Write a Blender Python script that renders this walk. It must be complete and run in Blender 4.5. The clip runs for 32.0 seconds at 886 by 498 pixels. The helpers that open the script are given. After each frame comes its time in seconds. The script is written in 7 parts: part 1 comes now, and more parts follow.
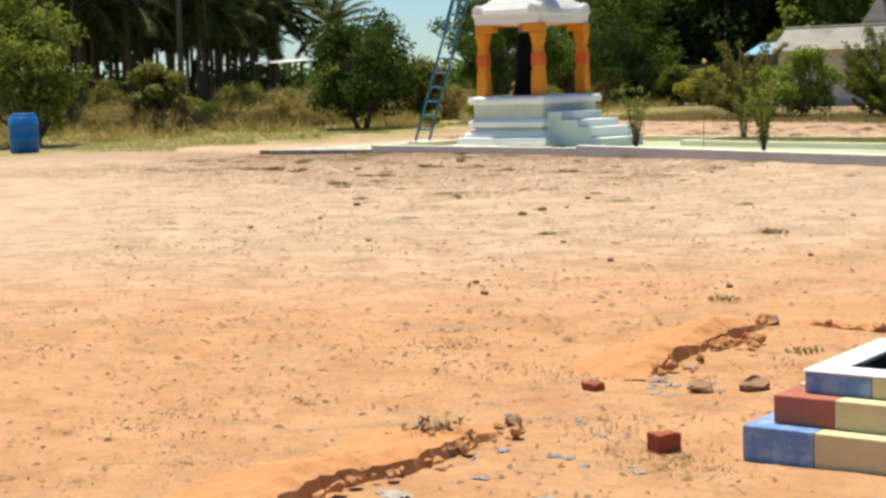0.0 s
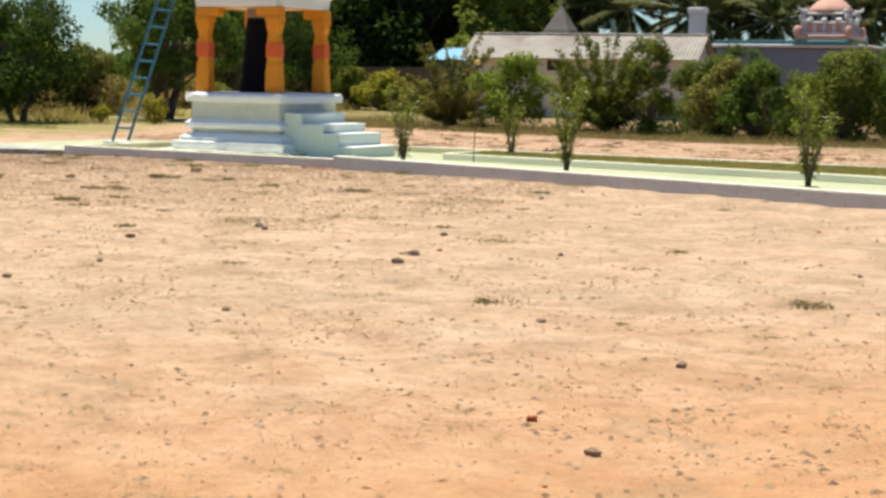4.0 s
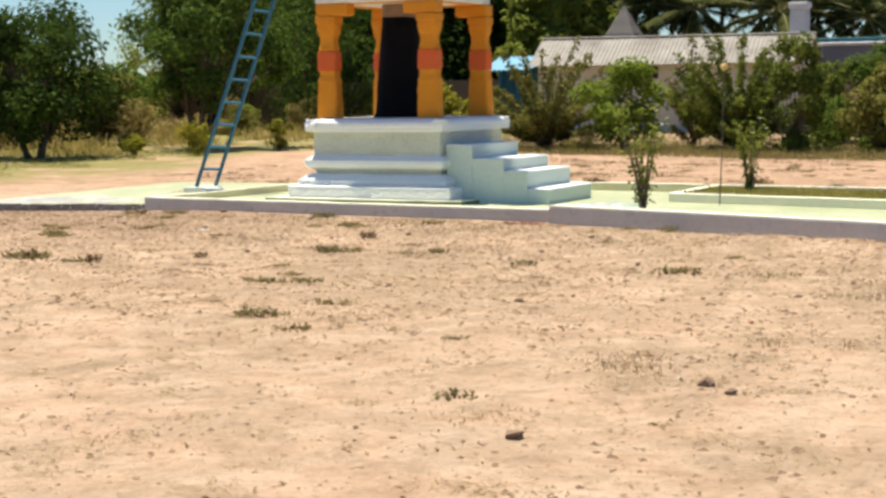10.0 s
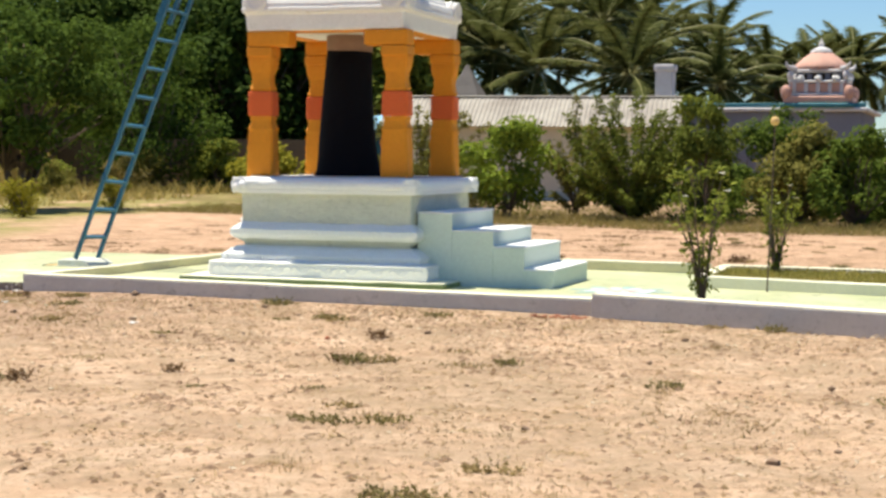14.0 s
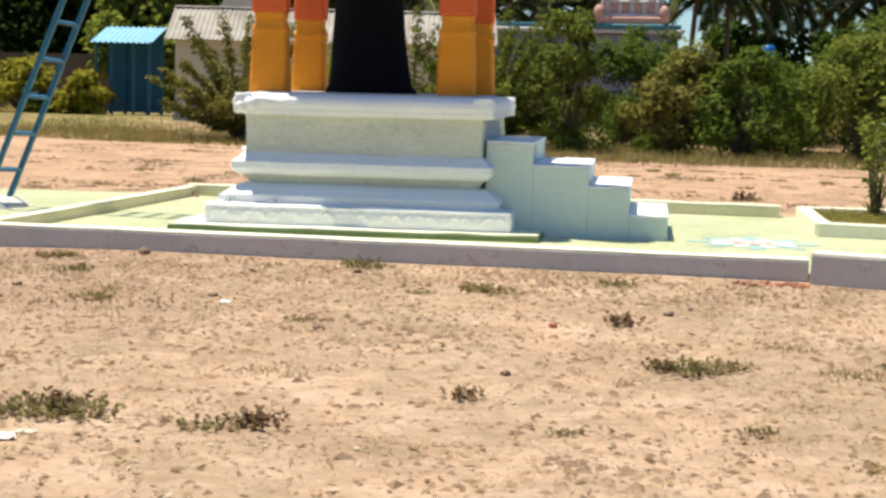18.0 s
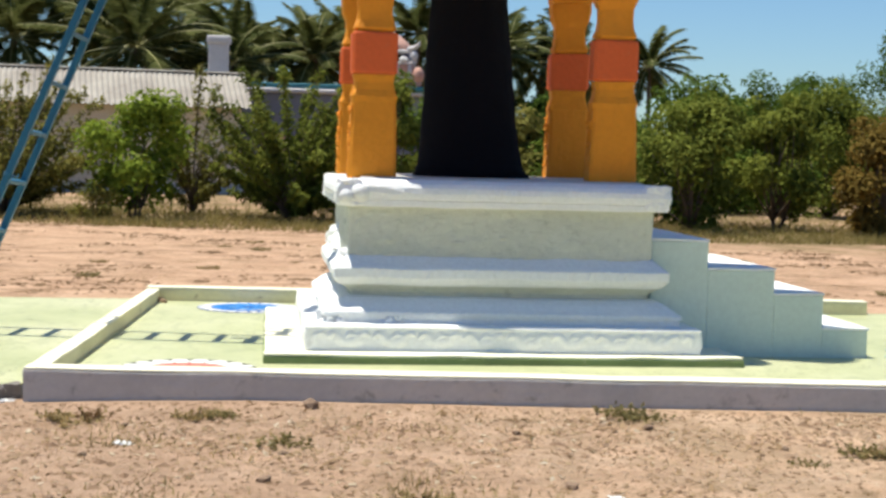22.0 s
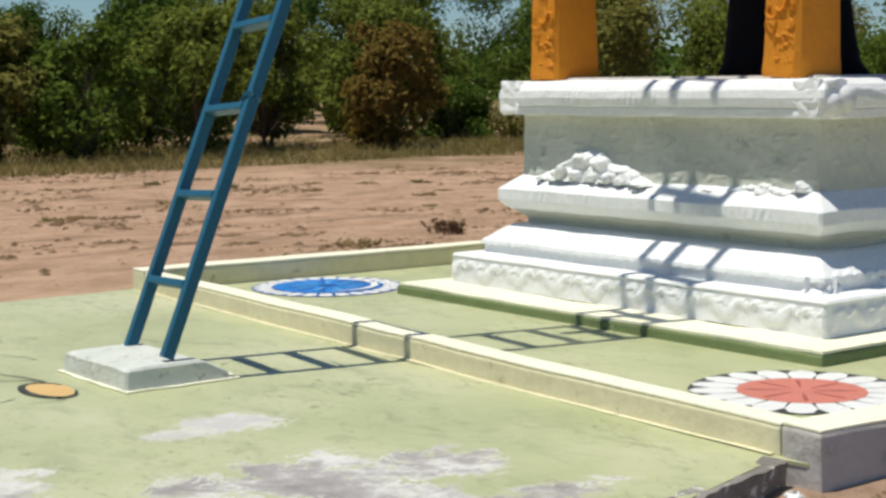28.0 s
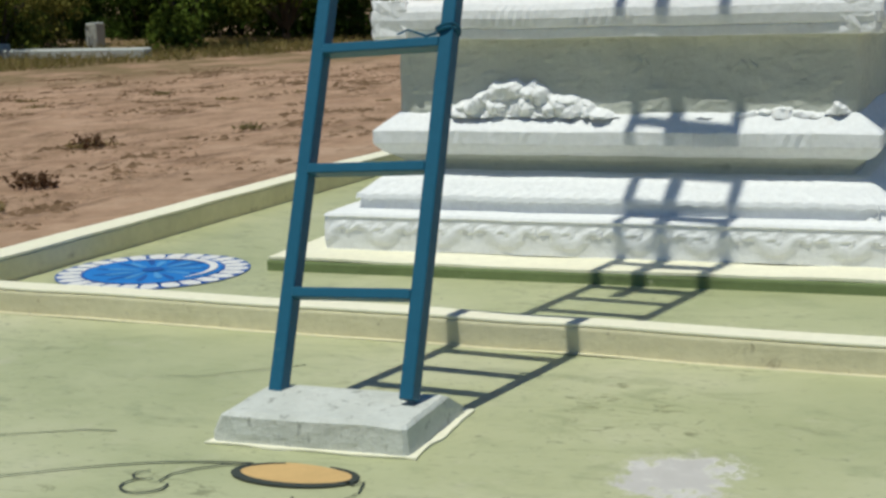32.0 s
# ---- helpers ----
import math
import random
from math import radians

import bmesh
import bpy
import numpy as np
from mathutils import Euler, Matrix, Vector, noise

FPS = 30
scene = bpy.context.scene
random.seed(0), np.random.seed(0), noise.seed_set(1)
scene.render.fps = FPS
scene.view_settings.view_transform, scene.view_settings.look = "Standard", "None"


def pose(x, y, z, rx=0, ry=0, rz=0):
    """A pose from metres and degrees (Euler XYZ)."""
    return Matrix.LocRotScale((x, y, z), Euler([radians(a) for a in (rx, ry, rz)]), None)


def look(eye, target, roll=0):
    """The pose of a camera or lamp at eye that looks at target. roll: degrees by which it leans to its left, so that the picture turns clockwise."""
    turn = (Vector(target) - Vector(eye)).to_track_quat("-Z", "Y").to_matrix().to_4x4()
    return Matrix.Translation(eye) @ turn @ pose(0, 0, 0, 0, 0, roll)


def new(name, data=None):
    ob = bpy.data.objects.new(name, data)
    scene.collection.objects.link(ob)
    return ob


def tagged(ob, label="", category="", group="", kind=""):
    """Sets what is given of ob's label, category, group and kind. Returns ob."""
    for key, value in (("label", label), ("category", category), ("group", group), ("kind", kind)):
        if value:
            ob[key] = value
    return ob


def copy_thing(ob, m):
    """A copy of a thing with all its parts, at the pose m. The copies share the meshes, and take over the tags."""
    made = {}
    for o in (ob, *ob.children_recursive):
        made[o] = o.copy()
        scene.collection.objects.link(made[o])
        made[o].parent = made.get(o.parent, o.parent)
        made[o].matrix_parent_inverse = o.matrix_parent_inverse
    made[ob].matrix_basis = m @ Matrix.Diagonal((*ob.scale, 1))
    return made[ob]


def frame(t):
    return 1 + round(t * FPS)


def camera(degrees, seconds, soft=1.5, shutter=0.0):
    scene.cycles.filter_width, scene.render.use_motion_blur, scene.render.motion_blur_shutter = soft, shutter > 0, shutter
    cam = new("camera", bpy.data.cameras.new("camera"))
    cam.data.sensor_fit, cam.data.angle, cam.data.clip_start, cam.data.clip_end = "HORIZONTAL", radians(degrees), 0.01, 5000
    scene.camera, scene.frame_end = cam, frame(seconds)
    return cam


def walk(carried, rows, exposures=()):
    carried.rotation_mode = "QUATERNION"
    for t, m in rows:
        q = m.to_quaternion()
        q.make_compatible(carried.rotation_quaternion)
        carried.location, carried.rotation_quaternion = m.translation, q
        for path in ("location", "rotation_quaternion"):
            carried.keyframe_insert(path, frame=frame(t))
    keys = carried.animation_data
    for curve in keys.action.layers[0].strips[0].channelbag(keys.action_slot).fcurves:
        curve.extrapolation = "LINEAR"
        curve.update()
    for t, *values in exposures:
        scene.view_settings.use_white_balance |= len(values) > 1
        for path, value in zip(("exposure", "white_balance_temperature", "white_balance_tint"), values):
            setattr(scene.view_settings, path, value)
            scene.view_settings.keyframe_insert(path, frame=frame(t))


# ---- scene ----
cam = camera(31.1, 32.0, soft=2.9)
PATH = [
    (0, (23.284, -29.202, 1.64), (21.953, -27.725, 1.43), -1.7),
    (0.5, (22.761, -29.132, 1.624), (21.506, -27.593, 1.386), -1.8),
    (1, (22.236, -28.963, 1.578), (21.043, -27.377, 1.329), -1.2),
    (1.5, (21.629, -28.585, 1.513), (20.489, -26.962, 1.258), -1.1),
    (2, (20.928, -28.153, 1.443), (19.849, -26.491, 1.172), -0.8),
    (2.5, (20.103, -27.537, 1.448), (19.085, -25.833, 1.207), -0.1),
    (4.5, (17.323, -25.97, 1.594), (16.396, -24.208, 1.393), 1.1),
    (5, (16.842, -25.958, 1.569), (15.917, -24.194, 1.387), 1.1),
    (5.5, (16.322, -25.738, 1.58), (15.366, -23.99, 1.402), 0.3),
    (6, (15.845, -25.412, 1.605), (14.842, -23.691, 1.428), -1.0),
    (6.5, (15.328, -25.21, 1.608), (14.304, -23.5, 1.444), -0.5),
    (7, (14.868, -24.929, 1.613), (13.841, -23.217, 1.503), 0.1),
    (7.5, (14.294, -24.563, 1.63), (13.289, -22.836, 1.528), 0.3),
    (8, (13.741, -24.204, 1.63), (12.768, -22.459, 1.533), -0.1),
    (8.5, (13.087, -23.47, 1.616), (12.142, -21.708, 1.55), -0.4),
    (9, (12.377, -22.559, 1.609), (11.446, -20.795, 1.462), -0.3),
    (9.5, (11.646, -21.527, 1.607), (10.723, -19.763, 1.421), -0.4),
    (10, (10.979, -20.599, 1.605), (10.078, -18.825, 1.409), -0.7),
    (10.5, (10.418, -19.924, 1.598), (9.561, -18.126, 1.42), -0.6),
    (11, (9.943, -19.48, 1.587), (9.135, -17.658, 1.421), -0.1),
    (11.5, (9.509, -19.151, 1.575), (8.744, -17.31, 1.422), 0.3),
    (12, (9.01, -18.865, 1.56), (8.285, -17.006, 1.419), 0.7),
    (12.5, (8.5, -18.537, 1.52), (7.805, -16.666, 1.392), 0.7),
    (13, (7.976, -18.148, 1.513), (7.301, -16.269, 1.393), 0.6),
    (13.5, (7.454, -17.727, 1.487), (6.796, -15.843, 1.373), 0.5),
    (14, (6.902, -17.321, 1.487), (6.261, -15.43, 1.371), 0.5),
    (14.5, (6.37, -16.86, 1.481), (5.747, -14.964, 1.356), 0.3),
    (15, (5.786, -16.362, 1.462), (5.186, -14.459, 1.326), 0.0),
    (15.5, (5.25, -15.91, 1.435), (4.678, -13.999, 1.285), -0.0),
    (17.5, (3.016, -14.594, 1.346), (2.701, -12.629, 1.144), 1.1),
    (18, (2.37, -14.338, 1.349), (2.122, -12.364, 1.143), 1.4),
    (18.5, (1.698, -14.038, 1.353), (1.519, -12.057, 1.141), 1.8),
    (19, (1.159, -13.71, 1.362), (1.033, -11.721, 1.194), 2.3),
    (19.5, (0.665, -13.392, 1.361), (0.598, -11.408, 1.122), 2.5),
    (20, (0.209, -13.092, 1.37), (0.203, -11.119, 1.043), 2.7),
    (20.5, (-0.245, -12.764, 1.393), (-0.198, -10.784, 1.118), 2.4),
    (21, (-0.698, -12.389, 1.421), (-0.594, -10.405, 1.19), 2.2),
    (21.5, (-1.086, -11.865, 1.411), (-0.932, -9.878, 1.236), 1.8),
    (22, (-1.578, -11.417, 1.422), (-1.354, -9.433, 1.301), 1.5),
    (22.5, (-2.041, -10.931, 1.415), (-1.744, -8.955, 1.343), 1.4),
    (23, (-2.538, -10.368, 1.45), (-2.176, -8.402, 1.37), 0.8),
    (23.5, (-2.973, -9.742, 1.428), (-2.559, -7.789, 1.31), 0.3),
    (24, (-3.483, -9.076, 1.391), (-2.986, -7.144, 1.252), 0.6),
    (24.5, (-3.873, -8.824, 1.314), (-3.319, -6.904, 1.233), 0.0),
    (25, (-4.45, -8.761, 1.333), (-3.792, -6.881, 1.156), 0.2),
    (25.5, (-4.966, -8.544, 1.39), (-4.22, -6.701, 1.173), -0.2),
    (26, (-5.438, -7.988, 1.378), (-4.602, -6.185, 1.153), -0.9),
    (26.5, (-5.832, -7.351, 1.364), (-4.901, -5.591, 1.177), -0.5),
    (28.5, (-6.758, -5.087, 1.229), (-5.457, -3.59, 0.974), -0.8),
    (29, (-6.919, -4.55, 1.23), (-5.499, -3.174, 0.928), -0.7),
    (29.5, (-7.091, -4.042, 1.218), (-5.545, -2.816, 0.892), -0.3),
    (30, (-7.173, -3.579, 1.247), (-5.525, -2.49, 0.933), -0.1),
    (30.5, (-7.377, -3.089, 1.271), (-5.642, -2.14, 0.97), 0.3),
    (31, (-7.523, -2.655, 1.291), (-5.742, -1.795, 0.99), 0.4),
    (31.5, (-7.581, -2.113, 1.313), (-5.76, -1.349, 0.998), -0.1),
    (32, (-7.758, -1.701, 1.353), (-5.913, -1.007, 1.011), -1.7),
]
EXPOSURES = [(0.0, 0.50, 6600, 7), (5.0, 0.52, 6650, 7), (8.0, 0.44, 6700, 8), (10.0, 0.56, 6700, 8), (13.0, 0.67, 6700, 8), (18.0, 0.62, 6650, 8), (19.0, 0.67, 6580, 8), (20.0, 0.44, 6500, 8), (23.0, 0.50, 6330, 8), (26.0, 0.16, 6300, 8), (28.5, -0.24, 6250, 8), (29.0, -0.36, 6220, 7), (30.0, -0.50, 6100, 5), (32.0, -0.55, 6050, 4)]
walk(cam, [(t, look(eye, target, roll)) for t, eye, target, roll in PATH], EXPOSURES)

# ---- world, sun, exposure ----
world = bpy.data.worlds.new("sky")
scene.world = world
world.use_nodes = True
_wn = world.node_tree.nodes
_sky = _wn.new("ShaderNodeTexSky")
_sky.sky_type = "NISHITA"
_sky.sun_disc = False
_sky.sun_elevation = radians(74.5)
_sky.sun_rotation = radians(-76.5)
_sky.altitude = 100
_sky.air_density = 1.0
_sky.dust_density = 0.15
_sky.ozone_density = 3.0
_wn["Background"].inputs["Strength"].default_value = 0.074
_tint = _wn.new("ShaderNodeMix")
_tint.data_type, _tint.blend_type = "RGBA", "MULTIPLY"
_tint.inputs[0].default_value = 1.0
_tint.inputs[7].default_value = (0.76, 0.94, 1.12, 1)
world.node_tree.links.new(_sky.outputs["Color"], _tint.inputs[6])
world.node_tree.links.new(_tint.outputs[2], _wn["Background"].inputs["Color"])

sun = new("sun", bpy.data.lights.new("sun", "SUN"))
sun.data.energy = 5.0
sun.data.angle = radians(0.53)
sun.data.color = (1.0, 0.93, 0.80)
sun.matrix_world = look((-27, 12.0, 100), (0, 0, 0))


# ---- helpers of this scene ----
def part(name, bm, material, parent=None, label=""):
    """Links a bmesh as one mesh object under a thing or a part."""
    me = bpy.data.meshes.new(name)
    bm.to_mesh(me)
    bm.free()
    if material is not None:
        me.materials.append(material)
    ob = new(name, me)
    if parent is not None:
        ob.parent = parent
    if label:
        ob["label"] = label
    return ob


def mesh_part(name, verts, faces, material, parent=None, label="", smooth=False):
    me = bpy.data.meshes.new(name)
    me.from_pydata(verts, [], faces)
    me.materials.append(material)
    if smooth:
        me.polygons.foreach_set("use_smooth", [True] * len(me.polygons))
    ob = new(name, me)
    if parent is not None:
        ob.parent = parent
    if label:
        ob["label"] = label
    return ob


def thing(name, m, label, category, group="", kind=""):
    ob = new(name)
    ob.empty_display_size = 0.2
    ob.matrix_world = m
    return tagged(ob, label, category, group, kind)


def smooth(ob):
    ob.data.polygons.foreach_set("use_smooth", [True] * len(ob.data.polygons))
    return ob


def box(bm, x0, x1, y0, y1, z0, z1, bevel=0.0, seg=1):
    r = bmesh.ops.create_cube(bm, size=1.0, matrix=Matrix.LocRotScale(((x0 + x1) / 2, (y0 + y1) / 2, (z0 + z1) / 2), None, (x1 - x0, y1 - y0, z1 - z0)))
    if bevel:
        edges = list({e for v in r["verts"] for e in v.link_edges})
        bmesh.ops.bevel(bm, geom=edges, offset=bevel, segments=seg, affect="EDGES", profile=0.6)
    return bm


def boxed(x0, x1, y0, y1, z0, z1, bevel=0.0, seg=1):
    return box(bmesh.new(), x0, x1, y0, y1, z0, z1, bevel, seg)


def prism(points, z0, z1, bevel=0.0):
    """A slab over a plan of corner points, counter-clockwise."""
    bm = bmesh.new()
    f = bm.faces.new([bm.verts.new((x, y, z0)) for x, y in points])
    up = bmesh.ops.extrude_face_region(bm, geom=[f])
    bmesh.ops.translate(bm, vec=(0, 0, z1 - z0), verts=[v for v in up["geom"] if isinstance(v, bmesh.types.BMVert)])
    bmesh.ops.recalc_face_normals(bm, faces=bm.faces)
    if bevel:
        bmesh.ops.bevel(bm, geom=list(bm.edges), offset=bevel, segments=2, affect="EDGES", profile=0.6)
    return bm


def strip(a, b, width, z0, z1, bevel=0.01, cuts=0, wobble=0.0):
    """A kerb from a to b in plan; width to the left of the way from a to b."""
    a, b = Vector(a), Vector(b)
    along = (b - a).normalized()
    side = Vector((-along.y, along.x)) * width
    bm = prism([a, b, b + side, a + side], z0, z1)
    if cuts:
        edges = [e for e in bm.edges if abs((e.verts[1].co - e.verts[0].co).xy.normalized().dot(along)) > 0.99]
        bmesh.ops.subdivide_edges(bm, edges=edges, cuts=cuts)
    if bevel:
        bmesh.ops.bevel(bm, geom=[e for e in bm.edges if e.calc_face_angle(0) > 0.5], offset=bevel, segments=2, affect="EDGES", profile=0.6)
    if wobble:
        for v in bm.verts:
            v.co += noise.noise_vector(v.co * 2.3) * wobble
    return bm


def loft(rings, closed_top=True, closed_bottom=True):
    """Faces between rings of points, each ring with the same count."""
    bm = bmesh.new()
    rows = [[bm.verts.new(p) for p in ring] for ring in rings]
    for a, b in zip(rows, rows[1:]):
        for i in range(len(a)):
            j = (i + 1) % len(a)
            bm.faces.new((a[i], a[j], b[j], b[i]))
    if closed_top:
        bm.faces.new(rows[-1])
    if closed_bottom:
        bm.faces.new(rows[0][::-1])
    return bm


def square_ring(hx, hy, z, cx=0.0, cy=0.0, n=1, chamfer=0.0):
    """A square ring with n spans a side and small chamfers at the corners."""
    c = max(chamfer, 1e-4)
    pts = []
    corners = [(-hx, -hy), (hx, -hy), (hx, hy), (-hx, hy)]
    for i in range(4):
        (ax, ay), (bx, by) = corners[i], corners[(i + 1) % 4]
        d = Vector((bx - ax, by - ay))
        L = d.length
        d /= L
        for k in range(n + 1):
            s = c + (L - 2 * c) * k / n
            pts.append((ax + d.x * s + cx, ay + d.y * s + cy, z))
    return pts


def tube(bm, points, radii, sides=7, caps=True):
    """A tapered round bar along points."""
    rows = []
    for i, p in enumerate(points):
        p = Vector(p)
        q = Vector(points[min(i + 1, len(points) - 1)]) - Vector(points[max(i - 1, 0)])
        q.normalize()
        u = q.orthogonal().normalized() if abs(q.z) > 0.95 else Vector((-q.y, q.x, 0)).normalized()
        w = q.cross(u)
        rows.append([bm.verts.new(p + (u * math.cos(a) + w * math.sin(a)) * radii[i]) for a in (2 * math.pi * k / sides for k in range(sides))])
    for a, b in zip(rows, rows[1:]):
        for k in range(sides):
            j = (k + 1) % sides
            bm.faces.new((a[k], a[j], b[j], b[k]))
    if caps:
        bm.faces.new(rows[-1])
        bm.faces.new(rows[0][::-1])
    return bm


# ---- materials ----
class Nodes:
    """A short way to wire a node material."""

    def __init__(self, name):
        self.mat = bpy.data.materials.new(name)
        self.mat.use_nodes = True
        self.tree = self.mat.node_tree
        self.bsdf = self.tree.nodes["Principled BSDF"]
        self.co = self.add("ShaderNodeTexCoord").outputs["Object"]

    def add(self, kind, **values):
        n = self.tree.nodes.new(kind)
        for k, v in values.items():
            n.inputs[k].default_value = v
        return n

    def link(self, a, b):
        self.tree.links.new(a, b)

    def noise(self, scale, detail=5.0, rough=0.6, distort=0.0, co=None):
        n = self.add("ShaderNodeTexNoise", Scale=scale, Detail=detail, Roughness=rough, Distortion=distort)
        self.link(co or self.co, n.inputs["Vector"])
        return n.outputs["Fac"]

    def ramp(self, fac, stops):
        n = self.add("ShaderNodeValToRGB")
        e = n.color_ramp.elements
        while len(e) < len(stops):
            e.new(0.5)
        for el, (p, c) in zip(e, stops):
            el.position = p
            el.color = c if len(c) == 4 else (*c, 1.0)
        self.link(fac, n.inputs["Fac"])
        return n.outputs["Color"]

    def steps(self, fac, a, b):
        n = self.add("ShaderNodeMapRange")
        n.interpolation_type = "SMOOTHSTEP"
        n.inputs["From Min"].default_value, n.inputs["From Max"].default_value = a, b
        self.link(fac, n.inputs["Value"])
        return n.outputs["Result"]

    def mix(self, fac, a, b, blend="MIX"):
        n = self.tree.nodes.new("ShaderNodeMix")
        n.data_type = "RGBA"
        n.blend_type = blend
        for sock, v in ((n.inputs[0], fac), (n.inputs[6], a), (n.inputs[7], b)):
            if isinstance(v, (int, float)):
                sock.default_value = v
            elif isinstance(v, tuple):
                sock.default_value = v
            else:
                self.link(v, sock)
        return n.outputs[2]

    def math(self, op, a, b=0.0):
        n = self.tree.nodes.new("ShaderNodeMath")
        n.operation = op
        for sock, v in zip(n.inputs, (a, b)):
            if isinstance(v, (int, float)):
                sock.default_value = v
            else:
                self.link(v, sock)
        return n.outputs[0]

    def bump(self, height, strength, distance=0.02, normal=None):
        n = self.add("ShaderNodeBump", Strength=strength, Distance=distance)
        self.link(height, n.inputs["Height"])
        if normal is not None:
            self.link(normal, n.inputs["Normal"])
        return n.outputs["Normal"]

    def done(self, color, rough=0.8, normal=None, metal=0.0, spec=0.3):
        if isinstance(color, tuple):
            self.bsdf.inputs["Base Color"].default_value = color
        else:
            self.link(color, self.bsdf.inputs["Base Color"])
        if isinstance(rough, float):
            self.bsdf.inputs["Roughness"].default_value = rough
        else:
            self.link(rough, self.bsdf.inputs["Roughness"])
        self.bsdf.inputs["Metallic"].default_value = metal
        self.bsdf.inputs["Specular IOR Level"].default_value = spec
        if normal is not None:
            self.link(normal, self.bsdf.inputs["Normal"])
        return self.mat


def paint(name, base, worn, dirt, big=1.2, fine=30.0, bump=0.25, rough=0.75, wear=(0.62, 0.72), dirty=0.35, spec=0.3):
    """Painted masonry or timber: two tones at large scale, worn spots, grain and relief."""
    n = Nodes(name)
    a = n.noise(big, 6, 0.62)
    c = n.mix(n.math("MULTIPLY", n.steps(a, 0.35, 0.7), dirty), base, dirt)
    w = n.noise(big * 5.3, 8, 0.68, 0.4)
    c = n.mix(n.steps(w, *wear), c, worn)
    g = n.noise(fine, 4, 0.6)
    c = n.mix(0.12, c, n.ramp(g, [(0.3, (0.2, 0.2, 0.2)), (0.7, (1, 1, 1))]), "MULTIPLY")
    b = n.bump(n.noise(fine * 0.35, 6, 0.65), bump, 0.03)
    return n.done(c, rough, n.bump(g, bump * 0.6, 0.006, b), 0.0, spec)


WHITE = paint("lime_washed_plaster", (0.86, 0.87, 0.86, 1), (0.76, 0.76, 0.73, 1), (0.78, 0.80, 0.79, 1), 1.5, 38, 0.35, 0.85)
MINT = paint("pale_green_wash", (0.66, 0.74, 0.66, 1), (0.62, 0.66, 0.60, 1), (0.58, 0.68, 0.62, 1), 1.1, 30, 0.15, 0.85)
ROOF_WHITE = paint("roof_white_paint", (0.78, 0.77, 0.74, 1), (0.62, 0.60, 0.56, 1), (0.66, 0.63, 0.59, 1), 1.6, 30, 0.25, 0.8)
CREAM = paint("cream_cement_paint", (0.88, 0.85, 0.66, 1), (0.66, 0.62, 0.48, 1), (0.78, 0.75, 0.54, 1), 1.7, 26, 0.25, 0.85)
GREYKERB = paint("weathered_kerb_plaster", (0.57, 0.54, 0.50, 1), (0.37, 0.35, 0.32, 1), (0.45, 0.42, 0.39, 1), 1.6, 24, 0.45, 0.9, (0.55, 0.7), 0.6)
SAFFRON = paint("saffron_paint", (0.72, 0.27, 0.016, 1), (0.62, 0.28, 0.05, 1), (0.58, 0.20, 0.012, 1), 2.5, 28, 0.5, 0.7)
BAND = paint("vermilion_paint", (0.70, 0.13, 0.03, 1), (0.60, 0.16, 0.06, 1), (0.55, 0.10, 0.03, 1), 2.5, 28, 0.4, 0.7)
BLACKSTONE = paint("black_oiled_stone", (0.006, 0.006, 0.008, 1), (0.010, 0.010, 0.012, 1), (0.008, 0.008, 0.010, 1), 2.0, 18, 0.5, 0.9, spec=0.08)
BROWNSTONE = paint("brown_granite", (0.26, 0.16, 0.11, 1), (0.30, 0.2, 0.14, 1), (0.20, 0.12, 0.085, 1), 1.5, 30, 0.5, 0.75)
BLUESTEEL = paint("blue_enamel", (0.022, 0.12, 0.20, 1), (0.05, 0.16, 0.22, 1), (0.018, 0.095, 0.165, 1), 2.0, 60, 0.08, 0.45)
CONCRETE = paint("bare_concrete", (0.50, 0.52, 0.48, 1), (0.36, 0.37, 0.34, 1), (0.42, 0.44, 0.40, 1), 3.0, 40, 0.3, 0.9)
WALLWASH = paint("grey_green_wash", (0.60, 0.62, 0.54, 1), (0.44, 0.46, 0.40, 1), (0.46, 0.48, 0.42, 1), 2.2, 26, 0.5, 0.9, (0.55, 0.72), 0.5)
BARK = paint("bark", (0.13, 0.10, 0.075, 1), (0.18, 0.15, 0.11, 1), (0.09, 0.07, 0.05, 1), 3.0, 22, 0.8, 0.95)
SHEDWALL = paint("cream_wall", (0.70, 0.62, 0.48, 1), (0.57, 0.50, 0.40, 1), (0.60, 0.53, 0.42, 1), 0.6, 20, 0.15, 0.9)
# near-black: shade inside openings put into the colour, also the pit's ash
DARK = paint("opening_shade_and_ash", (0.05, 0.035, 0.025, 1), (0.06, 0.045, 0.03, 1), (0.04, 0.03, 0.02, 1), 1, 10, 0.1, 0.9)


